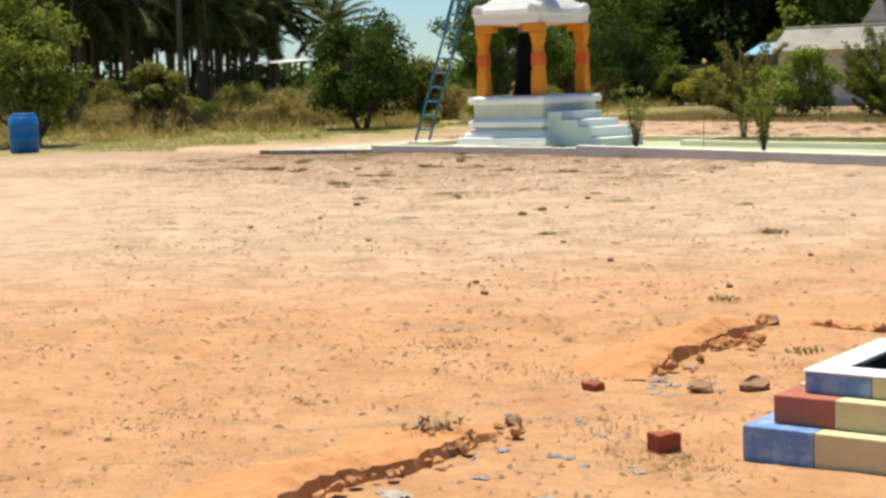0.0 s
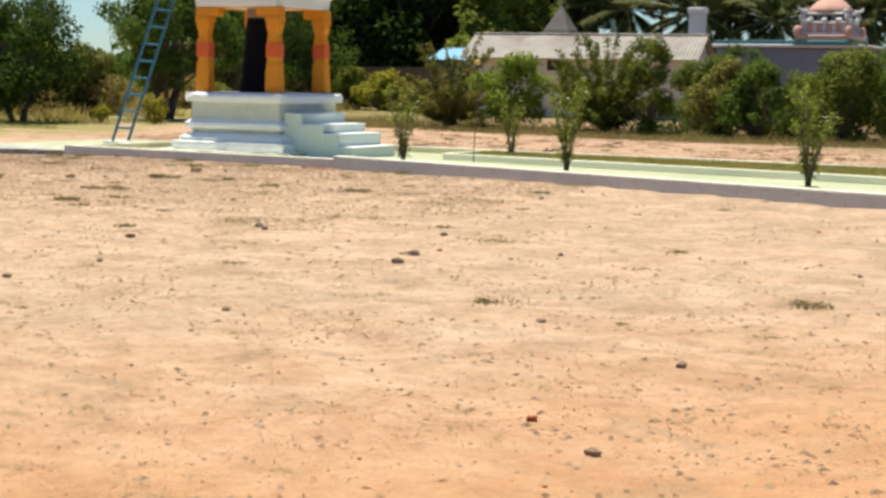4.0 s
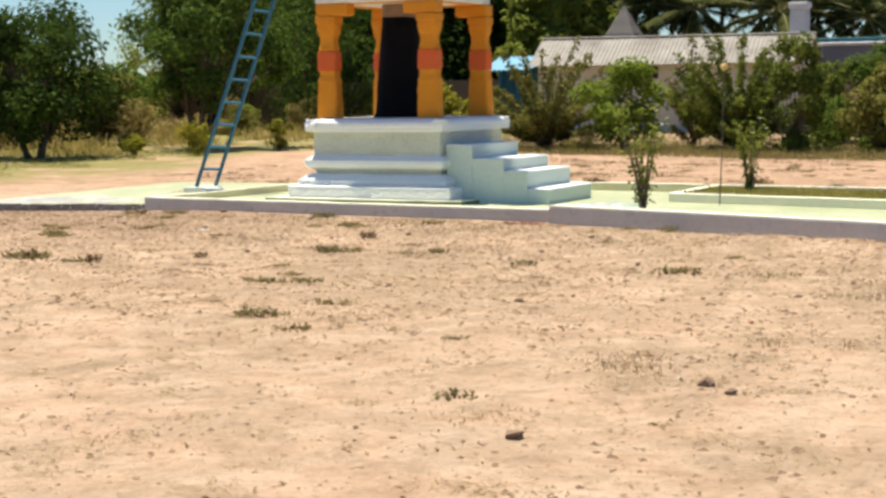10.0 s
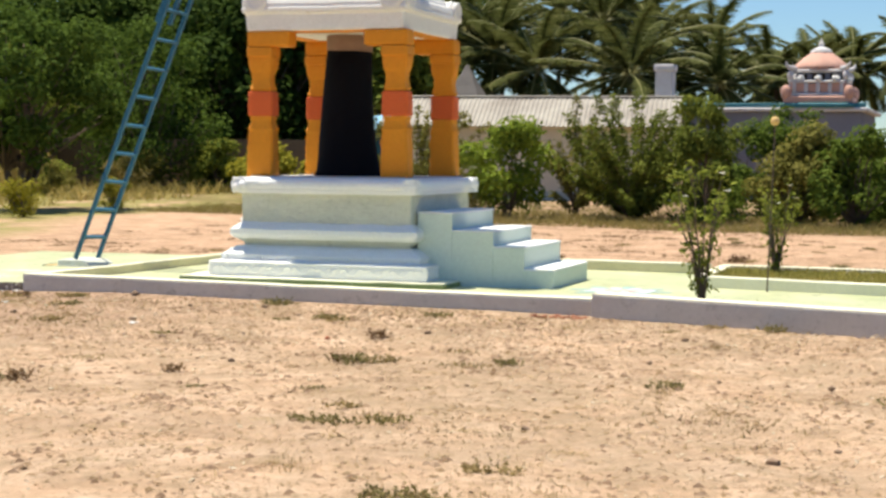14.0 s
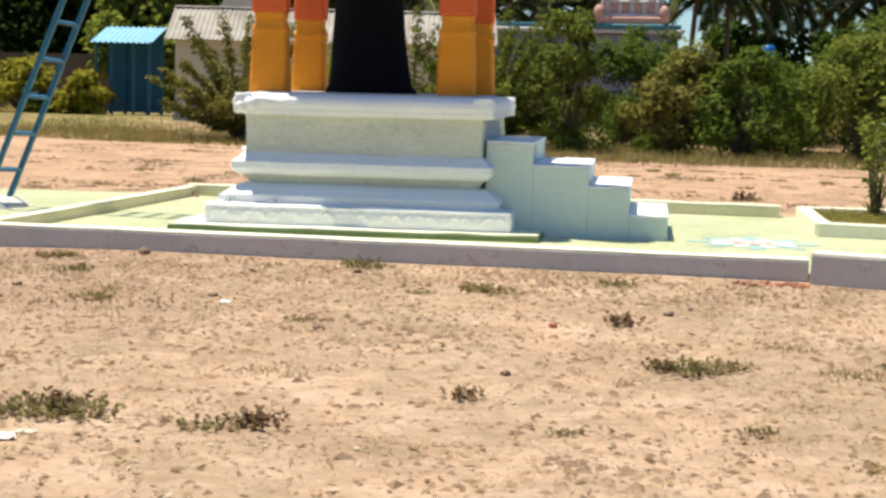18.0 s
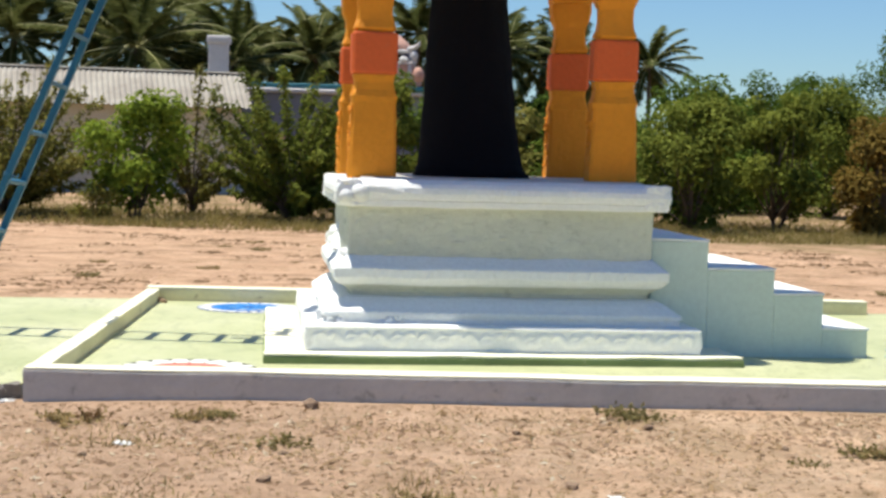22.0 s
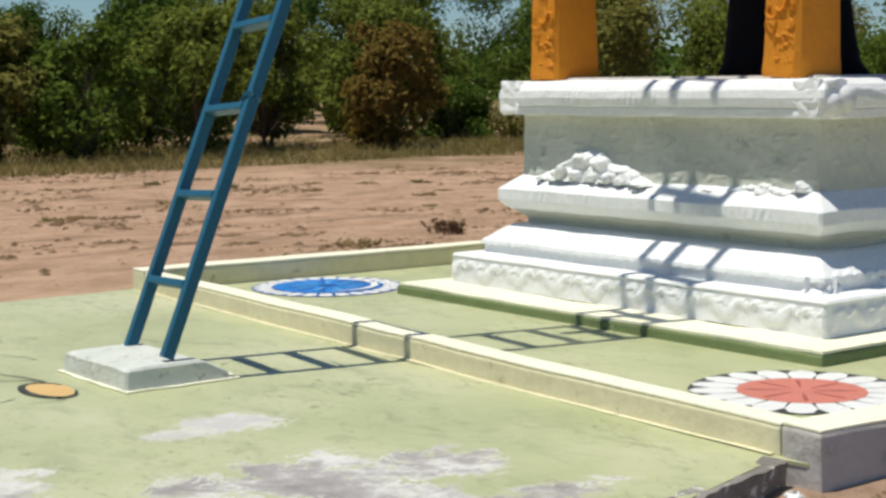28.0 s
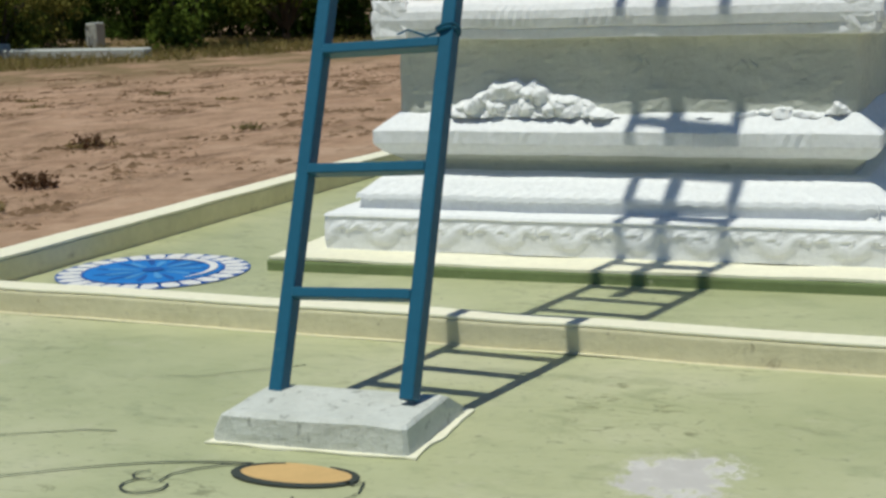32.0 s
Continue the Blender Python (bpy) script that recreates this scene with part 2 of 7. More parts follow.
def leaf_material(name, c1, c2, c3):
    n = Nodes(name)
    g = n.add("ShaderNodeNewGeometry")
    # each leaf differs a little, each clump more
    pick = n.math("ADD", n.math("MULTIPLY", g.outputs["Random Per Island"], 0.45), n.math("MULTIPLY", n.steps(n.noise(2.4, 3), 0.32, 0.68), 0.55))
    c = n.ramp(pick, [(0.0, c1), (0.5, c2), (1.0, c3)])
    # plant by plant, some yellower than others
    own = n.add("ShaderNodeObjectInfo").outputs["Random"]
    c = n.mix(n.math("MULTIPLY", own, 0.35), c, (c3[0] * 0.9, c3[1] * 0.86, c3[2] * 0.7, 1.0))
    mat = n.done(c, 0.8, None, 0.0, 0.05)
    n.bsdf.inputs["Subsurface Weight"].default_value = 0.0
    tr = n.add("ShaderNodeBsdfTranslucent")
    n.link(c, tr.inputs["Color"])
    mixer = n.add("ShaderNodeMixShader", Fac=0.36)
    n.link(n.bsdf.outputs[0], mixer.inputs[1])
    n.link(tr.outputs[0], mixer.inputs[2])
    n.link(mixer.outputs[0], n.tree.nodes["Material Output"].inputs["Surface"])
    return mat


LEAF_DARK = leaf_material("dark_leaves", (0.030, 0.056, 0.010), (0.065, 0.112, 0.020), (0.115, 0.175, 0.032))
LEAF_MID = leaf_material("green_leaves", (0.075, 0.098, 0.016), (0.18, 0.215, 0.036), (0.32, 0.35, 0.068))
LEAF_FIELD = leaf_material("field_tree_leaves", (0.050, 0.072, 0.013), (0.125, 0.155, 0.028), (0.24, 0.27, 0.055))
LEAF_BRIGHT = leaf_material("bright_leaves", (0.07, 0.118, 0.013), (0.155, 0.225, 0.027), (0.28, 0.35, 0.058))
LEAF_FEATHER = leaf_material("feathery_leaves", (0.040, 0.072, 0.012), (0.085, 0.135, 0.022), (0.155, 0.21, 0.04))
LEAF_DEEP = leaf_material("deep_green_leaves", (0.018, 0.037, 0.007), (0.042, 0.076, 0.014), (0.08, 0.125, 0.024))
LEAF_RUST = leaf_material("rusty_leaves", (0.075, 0.062, 0.016), (0.16, 0.12, 0.03), (0.27, 0.18, 0.05))
LEAF_DRY = leaf_material("olive_leaves", (0.085, 0.092, 0.020), (0.175, 0.17, 0.042), (0.29, 0.265, 0.075))
WEED = leaf_material("brown_weeds", (0.22, 0.165, 0.075), (0.34, 0.26, 0.125), (0.46, 0.37, 0.20))
RIB = paint("palm_rib", (0.26, 0.25, 0.10, 1), (0.36, 0.30, 0.15, 1), (0.18, 0.18, 0.06, 1), 2, 20, 0.1, 0.6)
KERBSIDE = paint("stained_beige_kerb", (0.76, 0.71, 0.48, 1), (0.44, 0.39, 0.26, 1), (0.56, 0.52, 0.34, 1), 2.3, 26, 0.3, 0.9, (0.60, 0.72), 0.5)
GREENSIDE = paint("dark_green_edge_paint", (0.22, 0.28, 0.12, 1), (0.40, 0.42, 0.26, 1), (0.15, 0.19, 0.08, 1), 2.5, 26, 0.3, 0.85, (0.60, 0.72), 0.6)
BROKEN = paint("broken_cement_edge", (0.32, 0.29, 0.26, 1), (0.68, 0.66, 0.60, 1), (0.10, 0.09, 0.08, 1), 2.8, 24, 0.9, 0.95, (0.57, 0.62), 0.8)
PALM = leaf_material("palm_fronds", (0.030, 0.044, 0.012), (0.074, 0.090, 0.027), (0.17, 0.18, 0.07))
STRAW = leaf_material("dry_straw", (0.24, 0.175, 0.085), (0.36, 0.27, 0.14), (0.50, 0.40, 0.23))
WEED_GREEN = leaf_material("weed_leaves", (0.145, 0.13, 0.056), (0.24, 0.205, 0.088), (0.36, 0.30, 0.15))
MAROON = leaf_material("withered_weed_leaves", (0.11, 0.06, 0.035), (0.20, 0.125, 0.07), (0.33, 0.23, 0.13))
GOLD = leaf_material("golden_dry_growth", (0.20, 0.155, 0.05), (0.31, 0.24, 0.085), (0.44, 0.34, 0.145))
DEAD = leaf_material("dead_weed_straw", (0.20, 0.145, 0.085), (0.29, 0.215, 0.13), (0.40, 0.31, 0.20))
YELLOWISH = leaf_material("yellow_green_leaves", (0.15, 0.15, 0.018), (0.27, 0.26, 0.03), (0.42, 0.38, 0.06))
SCRUB = leaf_material("scrub_grass", (0.19, 0.17, 0.045), (0.33, 0.265, 0.085), (0.50, 0.38, 0.15))


# ---- ground ----
def soil():
    n = Nodes("sandy_soil")
    sep = n.add("ShaderNodeSeparateXYZ")
    n.link(n.co, sep.inputs[0])
    broad = n.noise(0.09, 5, 0.6)
    patch = n.noise(0.33, 6, 0.65)
    mid = n.noise(1.6, 8, 0.72)
    fine = n.noise(8.5, 7, 0.75)
    grit = n.noise(44.0, 4, 0.7)
    c = n.ramp(mid, [(0.30, (0.42, 0.268, 0.170)), (0.46, (0.585, 0.395, 0.262)), (0.62, (0.675, 0.485, 0.345))])
    c = n.mix(n.math("MULTIPLY", n.steps(patch, 0.42, 0.66), 0.45), c, (0.56, 0.40, 0.27, 1))
    # greyer trodden dust in the middle of the yard
    dust = n.math("MULTIPLY", n.steps(sep.outputs["Y"], -24.0, -14.0), n.steps(n.noise(0.9, 9, 0.78, 0.8), 0.46, 0.57))
    c = n.mix(n.math("MULTIPLY", dust, 0.42), c, n.ramp(fine, [(0.35, (0.31, 0.225, 0.15)), (0.65, (0.47, 0.345, 0.235))]))
    c = n.mix(n.math("MULTIPLY", n.steps(n.noise(4.3, 8, 0.8, 0.4), 0.50, 0.62), 0.35), c, (0.28, 0.19, 0.12, 1))
    # redder earth behind the platform
    ahead = n.steps(n.math("ADD", sep.outputs["Y"], n.math("MULTIPLY", broad, 8.0)), 3.0, 9.0)
    c = n.mix(n.math("MULTIPLY", ahead, 0.6), c, n.ramp(mid, [(0.32, (0.32, 0.19, 0.120)), (0.55, (0.51, 0.32, 0.208))]))
    # bright orange earth where the ground was dug
    dug = n.steps(n.math("ADD", n.math("SUBTRACT", sep.outputs["X"], sep.outputs["Y"]), n.math("MULTIPLY", patch, 10.0)), 33.0, 43.0)
    c = n.mix(n.math("MULTIPLY", dug, 0.8), c, n.ramp(mid, [(0.3, (0.50, 0.225, 0.09)), (0.6, (0.64, 0.33, 0.145))]))
    # dry straw, dark litter and pale grit
    litter = n.steps(n.noise(2.6, 9, 0.8, 0.8), 0.50, 0.66)
    zone = n.steps(patch, 0.36, 0.60)
    c = n.mix(n.math("MULTIPLY", n.math("MULTIPLY", litter, zone), 0.62), c, (0.30, 0.215, 0.125, 1))
    # thicker straw and dust in front of the kerb
    front = n.math("MULTIPLY", n.steps(sep.outputs["Y"], -15.0, -5.0), n.steps(n.math("MULTIPLY", sep.outputs["Y"], -1.0), 2.0, 3.0))
    mat_of_straw = n.steps(n.noise(1.3, 10, 0.80, 0.9), 0.44, 0.56)
    c = n.mix(n.math("MULTIPLY", n.math("MULTIPLY", front, mat_of_straw), 0.52), c, n.ramp(fine, [(0.36, (0.27, 0.19, 0.12)), (0.62, (0.44, 0.32, 0.21))]))
    c = n.mix(n.math("MULTIPLY", n.steps(fine, 0.52, 0.70), 0.30), c, (0.31, 0.20, 0.13, 1))
    c = n.mix(n.math("MULTIPLY", n.steps(n.noise(15.0, 5, 0.7), 0.60, 0.72), 0.26), c, (0.24, 0.165, 0.105, 1))
    c = n.mix(n.math("MULTIPLY", n.steps(n.noise(11.0, 5, 0.7), 0.60, 0.74), 0.45), c, (0.66, 0.52, 0.40, 1))
    # olive-brown blotches where grass has died back
    blotch = n.math("MULTIPLY", n.steps(n.noise(0.8, 9, 0.74, 1.2), 0.53, 0.62), n.steps(n.math("MULTIPLY", sep.outputs["Y"], -1.0), 2.0, 3.5))
    c = n.mix(n.math("MULTIPLY", blotch, 0.34), c, n.ramp(fine, [(0.34, (0.20, 0.155, 0.085)), (0.66, (0.40, 0.30, 0.19))]))
    # pinker gritty earth west of the kerb's corner
    grey = n.math("MULTIPLY", n.steps(n.math("MULTIPLY", sep.outputs["X"], -1.0), -1.5, 2.0), n.math("MULTIPLY", n.steps(sep.outputs["Y"], -7.5, -5.0), n.steps(n.math("MULTIPLY", sep.outputs["Y"], -1.0), 2.0, 2.4)))
    c = n.mix(n.math("MULTIPLY", grey, 0.5), c, n.ramp(fine, [(0.34, (0.29, 0.18, 0.125)), (0.62, (0.45, 0.30, 0.215))]))
    # harrowed streaks on the field behind
    mp = n.add("ShaderNodeMapping")
    mp.inputs["Rotation"].default_value = (0, 0, radians(14))
    mp.inputs["Scale"].default_value = (0.55, 2.4, 1.0)
    n.link(n.co, mp.inputs["Vector"])
    rows = n.steps(n.noise(1.3, 8, 0.74, 0.7, mp.outputs[0]), 0.53, 0.62)
    c = n.mix(n.math("MULTIPLY", n.math("MULTIPLY", rows, ahead), 0.68), c, (0.20, 0.125, 0.078, 1))
    # thin grass on the far side
    west = n.steps(n.math("ADD", n.math("MULTIPLY", sep.outputs["X"], -1.0), n.math("MULTIPLY", broad, 14.0)), 17.5, 20.0)
    green = n.math("MULTIPLY", west, n.steps(n.noise(0.45, 6, 0.65), 0.38, 0.50))
    c = n.mix(n.math("MULTIPLY", green, 0.85), c, n.ramp(fine, [(0.3, (0.15, 0.17, 0.045)), (0.7, (0.33, 0.29, 0.10))]))
    back = n.math("MULTIPLY", n.steps(n.math("ADD", sep.outputs["Y"], n.math("MULTIPLY", sep.outputs["X"], 0.55)), 15.8, 18.6), n.steps(n.noise(0.8, 7, 0.7), 0.38, 0.55))
    c = n.mix(n.math("MULTIPLY", back, 0.75), c, n.ramp(fine, [(0.3, (0.10, 0.085, 0.035)), (0.7, (0.24, 0.18, 0.08))]))
    h = n.math("ADD", n.math("MULTIPLY", mid, 0.6), n.math("MULTIPLY", fine, 0.55))
    b = n.bump(h, 1.0, 0.08)
    return n.done(c, 0.95, n.bump(grit, 0.6, 0.01, b), 0.0, 0.1)


SOIL = soil()
BED_SOIL = paint("dull_bed_earth", (0.34, 0.24, 0.15, 1), (0.26, 0.19, 0.11, 1), (0.29, 0.21, 0.12, 1), 2.5, 14, 1.0, 0.95, (0.5, 0.7), 0.6, 0.1)
RED_SOIL = paint("dug_orange_earth", (0.54, 0.265, 0.115, 1), (0.42, 0.18, 0.07, 1), (0.46, 0.21, 0.085, 1), 2.5, 14, 1.0, 0.95, (0.5, 0.7), 0.6, 0.1)


def axis(lo, hi, step, far):
    core = np.arange(lo, hi + step / 2, step)
    grow = [step * 1.6 ** k for k in range(1, 40)]
    out = np.cumsum(grow)
    out = out[: np.searchsorted(out, far) + 1]
    return np.concatenate([lo - out[::-1], core, hi + out])


def ground_height(x, y):
    p = Vector((x, y, 0))
    h = 0.020 * noise.noise(p * 0.5) + 0.014 * noise.noise(p * 1.9)
    dx = max(-6.2 - x, 0, x - 14)
    dy = max(-5.2 - y if x > 6 else -3.0 - y, 0, y - 3.4)
    near = max(0.0, 1.0 - math.hypot(dx, dy) / 3.5)
    # earth trodden up against the garden kerb
    d = -3.26 - 0.297 * (x - 3.53) - y
    bank = 0.06 * min(1.0, max(0.0, (x - 3.6) / 4)) * max(0.0, 1 - d / 1.3) if 0.02 < d < 1.3 and x < 18 else 0.0
    rise = 0.16 * min(1.0, max(0.0, (y - 24) / 7)) * min(1.0, max(0.0, (58 - y) / 10))
    return h * (1 - 0.7 * near) - 0.012 + 0.045 * near * min(1.0, max(0.0, (x + 3.3) / 1.5)) + rise + bank


gx, gy = axis(-26, 30, 0.25, 1600), axis(-34, 30, 0.25, 1600)
gv = [(x, y, ground_height(x, y) if abs(x) < 60 and abs(y) < 60 else -0.02) for y in gy for x in gx]
nx = len(gx)
gf = [(j * nx + i, j * nx + i + 1, (j + 1) * nx + i + 1, (j + 1) * nx + i) for j in range(len(gy) - 1) for i in range(nx - 1)]
ground = mesh_part("ground", gv, gf, SOIL, smooth=True)
tagged(ground, "dry orange sandy earth strewn with litter and thin grass", "ground", kind="structure")

# ---- platform ----
FLOOR = 0.08


def floor_material():
    n = Nodes("pale_green_floor_paint")
    a = n.noise(0.8, 7, 0.65)
    b = n.noise(6.0, 7, 0.7)
    c = n.ramp(a, [(0.3, (0.37, 0.40, 0.205)), (0.52, (0.47, 0.485, 0.275)), (0.7, (0.56, 0.555, 0.36))])
    # brushed dark scuffs that run along the slab
    mp = n.add("ShaderNodeMapping")
    mp.inputs["Scale"].default_value = (4.2, 1.9, 1.0)
    n.link(n.co, mp.inputs["Vector"])
    scuff = n.steps(n.noise(1.6, 8, 0.72, 0.9, mp.outputs[0]), 0.48, 0.68)
    c = n.mix(n.math("MULTIPLY", scuff, 0.55), c, (0.29, 0.32, 0.17, 1))
    strokes = n.steps(n.noise(5.0, 6, 0.7, 1.2, mp.outputs[0]), 0.55, 0.64)
    c = n.mix(n.math("MULTIPLY", n.math("MULTIPLY", strokes, n.steps(n.noise(1.4, 4), 0.47, 0.60)), 0.75), c, (0.20, 0.205, 0.105, 1))
    smudge = n.math("MULTIPLY", n.steps(n.noise(9.0, 7, 0.74, 0.6, mp.outputs[0]), 0.57, 0.66), n.steps(n.noise(0.9, 5, 0.6), 0.38, 0.54))
    c = n.mix(n.math("MULTIPLY", smudge, 0.8), c, (0.22, 0.23, 0.13, 1))
    pits = n.steps(n.noise(17.0, 4, 0.6), 0.68, 0.74)
    c = n.mix(n.math("MULTIPLY", pits, 0.6), c, (0.16, 0.15, 0.09, 1))
    dust = n.steps(b, 0.56, 0.74)
    c = n.mix(n.math("MULTIPLY", dust, 0.35), c, (0.60, 0.57, 0.42, 1))
    # bare cement where the paint has peeled, in patches on the outer slab
    sep = n.add("ShaderNodeSeparateXYZ")
    n.link(n.co, sep.inputs[0])
    peel = n.math("SUBTRACT", n.math("ADD", n.math("MULTIPLY", n.noise(2.6, 12, 0.80, 0.9), 1.1), n.math("MULTIPLY", n.noise(8.0, 10, 0.82, 0.6), 0.65)), 0.375)
    field_of = None
    for px, py, rx, ry in ((-3.99, -0.90, 0.25, 0.17), (-4.40, -1.66, 0.28, 0.28), (-4.12, -1.68, 0.40, 0.30), (-3.76, -1.77, 0.28, 0.24), (-4.15, -2.06, 0.34, 0.24), (-3.78, -2.32, 0.30, 0.14), (-4.98, -1.20, 0.26, 0.30), (-4.55, -2.25, 0.50, 0.45), (-5.1, -2.2, 0.7, 0.8)):
        dx = n.math("DIVIDE", n.math("SUBTRACT", sep.outputs["X"], px), rx)
        dy = n.math("DIVIDE", n.math("SUBTRACT", sep.outputs["Y"], py), ry)
        d = n.math("SUBTRACT", 1.0, n.math("ADD", n.math("MULTIPLY", dx, dx), n.math("MULTIPLY", dy, dy)))
        field_of = d if field_of is None else n.math("MAXIMUM", field_of, d)
    peel = n.math("ADD", peel, n.math("MULTIPLY", n.math("MAXIMUM", field_of, -1.5), 0.19))
    bare = n.math("MULTIPLY", n.steps(peel, 0.575, 0.590), n.math("SUBTRACT", 1.0, n.math("MULTIPLY", n.steps(n.noise(7.0, 8, 0.75, 0.5), 0.58, 0.62), 0.35)))
    c = n.mix(n.math("MULTIPLY", n.steps(peel, 0.48, 0.575), 0.4), c, (0.60, 0.58, 0.46, 1))
    c = n.mix(bare, c, n.ramp(n.noise(3.6, 9, 0.78), [(0.36, (0.27, 0.245, 0.225)), (0.50, (0.39, 0.36, 0.335)), (0.61, (0.68, 0.66, 0.61))]))
    # a paler lime skin still clings to the smaller patches by the ladder
    c = n.mix(n.math("MULTIPLY", n.math("MULTIPLY", bare, n.steps(sep.outputs["Y"], -1.35, -1.15)), 0.65), c, (0.66, 0.64, 0.59, 1))
    rim = n.math("SUBTRACT", n.steps(peel, 0.555, 0.578), n.steps(peel, 0.585, 0.615))
    c = n.mix(n.math("MULTIPLY", n.math("MULTIPLY", rim, n.steps(n.noise(5.0, 5, 0.7), 0.42, 0.56)), 0.9), c, (0.74, 0.72, 0.66, 1))
    bm1 = n.bump(n.math("SUBTRACT", n.noise(14.0, 6, 0.7), n.math("MULTIPLY", bare, 0.5)), 0.3, 0.012)
    return n.done(c, 0.48, bm1, 0.0, 0.5)


FLOOR_PAINT = floor_material()
platform = thing("platform", pose(0, 0, 0), "raised pale green painted cement platform with low kerbs", "platform", kind="structure")
OUTLINE = [(-5.9, -3.32), (-2.89, -2.41), (-2.87, -2.54), (3.53, -3.0), (17.5, -7.05), (17.5, 1.85), (3.75, 2.28), (-2.57, 2.64), (-5.9, 2.48)]
part("slab_base", prism([(x * 0.999, y * 0.999) for x, y in OUTLINE], -0.15, 0.068), GREYKERB, platform, "rough grey cement edge")
part("floor_slab", prism(OUTLINE, 0.0685, FLOOR), FLOOR_PAINT, platform)
front_kerb = part("front_kerb", strip((-2.876, -2.575), (3.53, -3.04), 0.17, -0.1, 0.178, 0.012, 60, 0.009), GREYKERB, platform, "grey weathered plaster kerb")
part("kerb_top", strip((-2.871, -2.57), (3.525, -3.035), 0.165, 0.1785, 0.190, 0.004, 60, 0.006), CREAM, front_kerb, "cream painted kerb top")
garden_kerb = part("garden_kerb", strip((3.53, -3.14), (17.5, -7.28), 0.2, -0.1, 0.238, 0.012, 60, 0.008), GREYKERB, platform, "taller grey kerb of the garden bed")
part("kerb_top", strip((3.535, -3.135), (17.5, -7.27), 0.19, 0.2385, 0.249, 0.003, 40, 0.004), CREAM, garden_kerb)
side_kerb = part("side_kerb", strip((-2.757, -2.41), (-2.462, 2.49), 0.11, 0.0, 0.170, 0.010, 60, 0.008), KERBSIDE, platform, "stained beige divider kerb crossing the platform")
part("kerb_top", strip((-2.755, -2.41), (-2.460, 2.49), 0.108, 0.1705, 0.184, 0.006, 60, 0.007), CREAM, side_kerb, "bright cream kerb top")
part("kerb_line", strip((-2.866, -2.38), (-2.571, 2.49), 0.020, FLOOR + 0.001, FLOOR + 0.005, 0.001, 60, 0.007), KERBSIDE, platform, "thin cream line at the kerb foot")
back_kerb = part("back_kerb", strip((-2.575, 2.495), (3.75, 2.13), 0.16, 0.0, 0.186, 0.010, 40, 0.006), KERBSIDE, platform)
part("kerb_top", strip((-2.575, 2.497), (3.75, 2.132), 0.156, 0.1865, 0.20, 0.005, 40, 0.006), CREAM, back_kerb, "bright cream kerb top")
part("bed_kerb", strip((3.92, 0.10), (17.5, -2.35), 0.14, 0.0, 0.20, 0.01, 30, 0.005), CREAM, platform)
part("bed_kerb", strip((3.90, 2.05), (3.90, 0.20), 0.14, 0.0, 0.20, 0.01, 12, 0.005), CREAM, platform)
part("bed_kerb", strip((3.92, 1.92), (17.5, 1.41), 0.14, 0.0, 0.21, 0.01, 30, 0.005), CREAM, platform)
apron = part("apron", prism([(-1.57, -1.50), (1.535, -1.445), (1.52, 1.48), (-1.56, 1.465)], 0.06, 0.1275, 0.012), GREENSIDE, platform, "dark green painted slab under the plinth")
apron_top = prism([(-1.562, -1.492), (1.527, -1.437), (1.512, 1.472), (-1.552, 1.457)], 0.128, 0.1395)
bmesh.ops.subdivide_edges(apron_top, edges=[e for e in apron_top.edges if e.calc_length() > 1], cuts=40, use_grid_fill=True)
for v in apron_top.verts:
    v.co += noise.noise_vector(v.co * 3) * 0.006 * Vector((1, 1, 0)).length
part("apron_top", apron_top, CREAM, apron, "cream painted slab top")
edge = strip((-5.9, -3.355), (-2.90, -2.445), 0.07, -0.12, 0.084, 0.0, 110, 0.0)
for v in edge.verts:
    v.co += noise.noise_vector(v.co * 5) * 0.022 + noise.noise_vector(v.co * 16) * 0.012
    v.co.z = min(v.co.z, 0.088)
part("broken_edge", edge, BROKEN, platform, "dark broken cement edge with white chips")
bed = part("garden_bed", prism([(3.91, 0.245), (17.5, -2.20), (17.5, 1.41), (3.91, 1.92)], 0.05, 0.13), BED_SOIL)
tagged(bed, "planting bed of bare earth inside low kerbs", "garden bed", kind="structure")
strip_bed = part("planting_strip", prism([(3.70, -2.93), (17.5, -6.99), (17.5, -6.62), (3.70, -2.05)], 0.07, 0.10), BED_SOIL)
tagged(strip_bed, "narrow earth strip along the kerb", "garden bed", kind="structure")


# flowers painted on the floor
def paint_only(name, c):
    return paint(name, c + (1,), tuple(v * 0.75 + 0.08 for v in c) + (1,), tuple(v * 0.8 for v in c) + (1,), 6, 40, 0.1, 0.8, (0.6, 0.75), 0.4)


P_WHITE, P_BLUE, P_SKY = paint_only("floor_white", (0.74, 0.74, 0.72)), paint_only("floor_blue", (0.02, 0.10, 0.36)), paint_only("floor_sky", (0.10, 0.33, 0.66))
P_AZURE = paint_only("floor_azure", (0.025, 0.20, 0.58))
P_RED, P_BLACK, P_OCHRE, P_TEAL = paint_only("floor_red", (0.58, 0.20, 0.15)), paint_only("floor_black", (0.05, 0.06, 0.05)), paint_only("floor_ochre", (0.66, 0.44, 0.18)), paint_only("floor_teal", (0.30, 0.46, 0.44))
P_DEEP = paint_only("floor_deep_red", (0.36, 0.10, 0.08))
P_PINK = paint_only("floor_faded_pink", (0.58, 0.40, 0.35))


def disc(r, n=48, z=0.0):
    bm = bmesh.new()
    bm.faces.new([bm.verts.new((r * math.cos(2 * math.pi * k / n), r * math.sin(2 * math.pi * k / n), z)) for k in range(n)])
    return bm


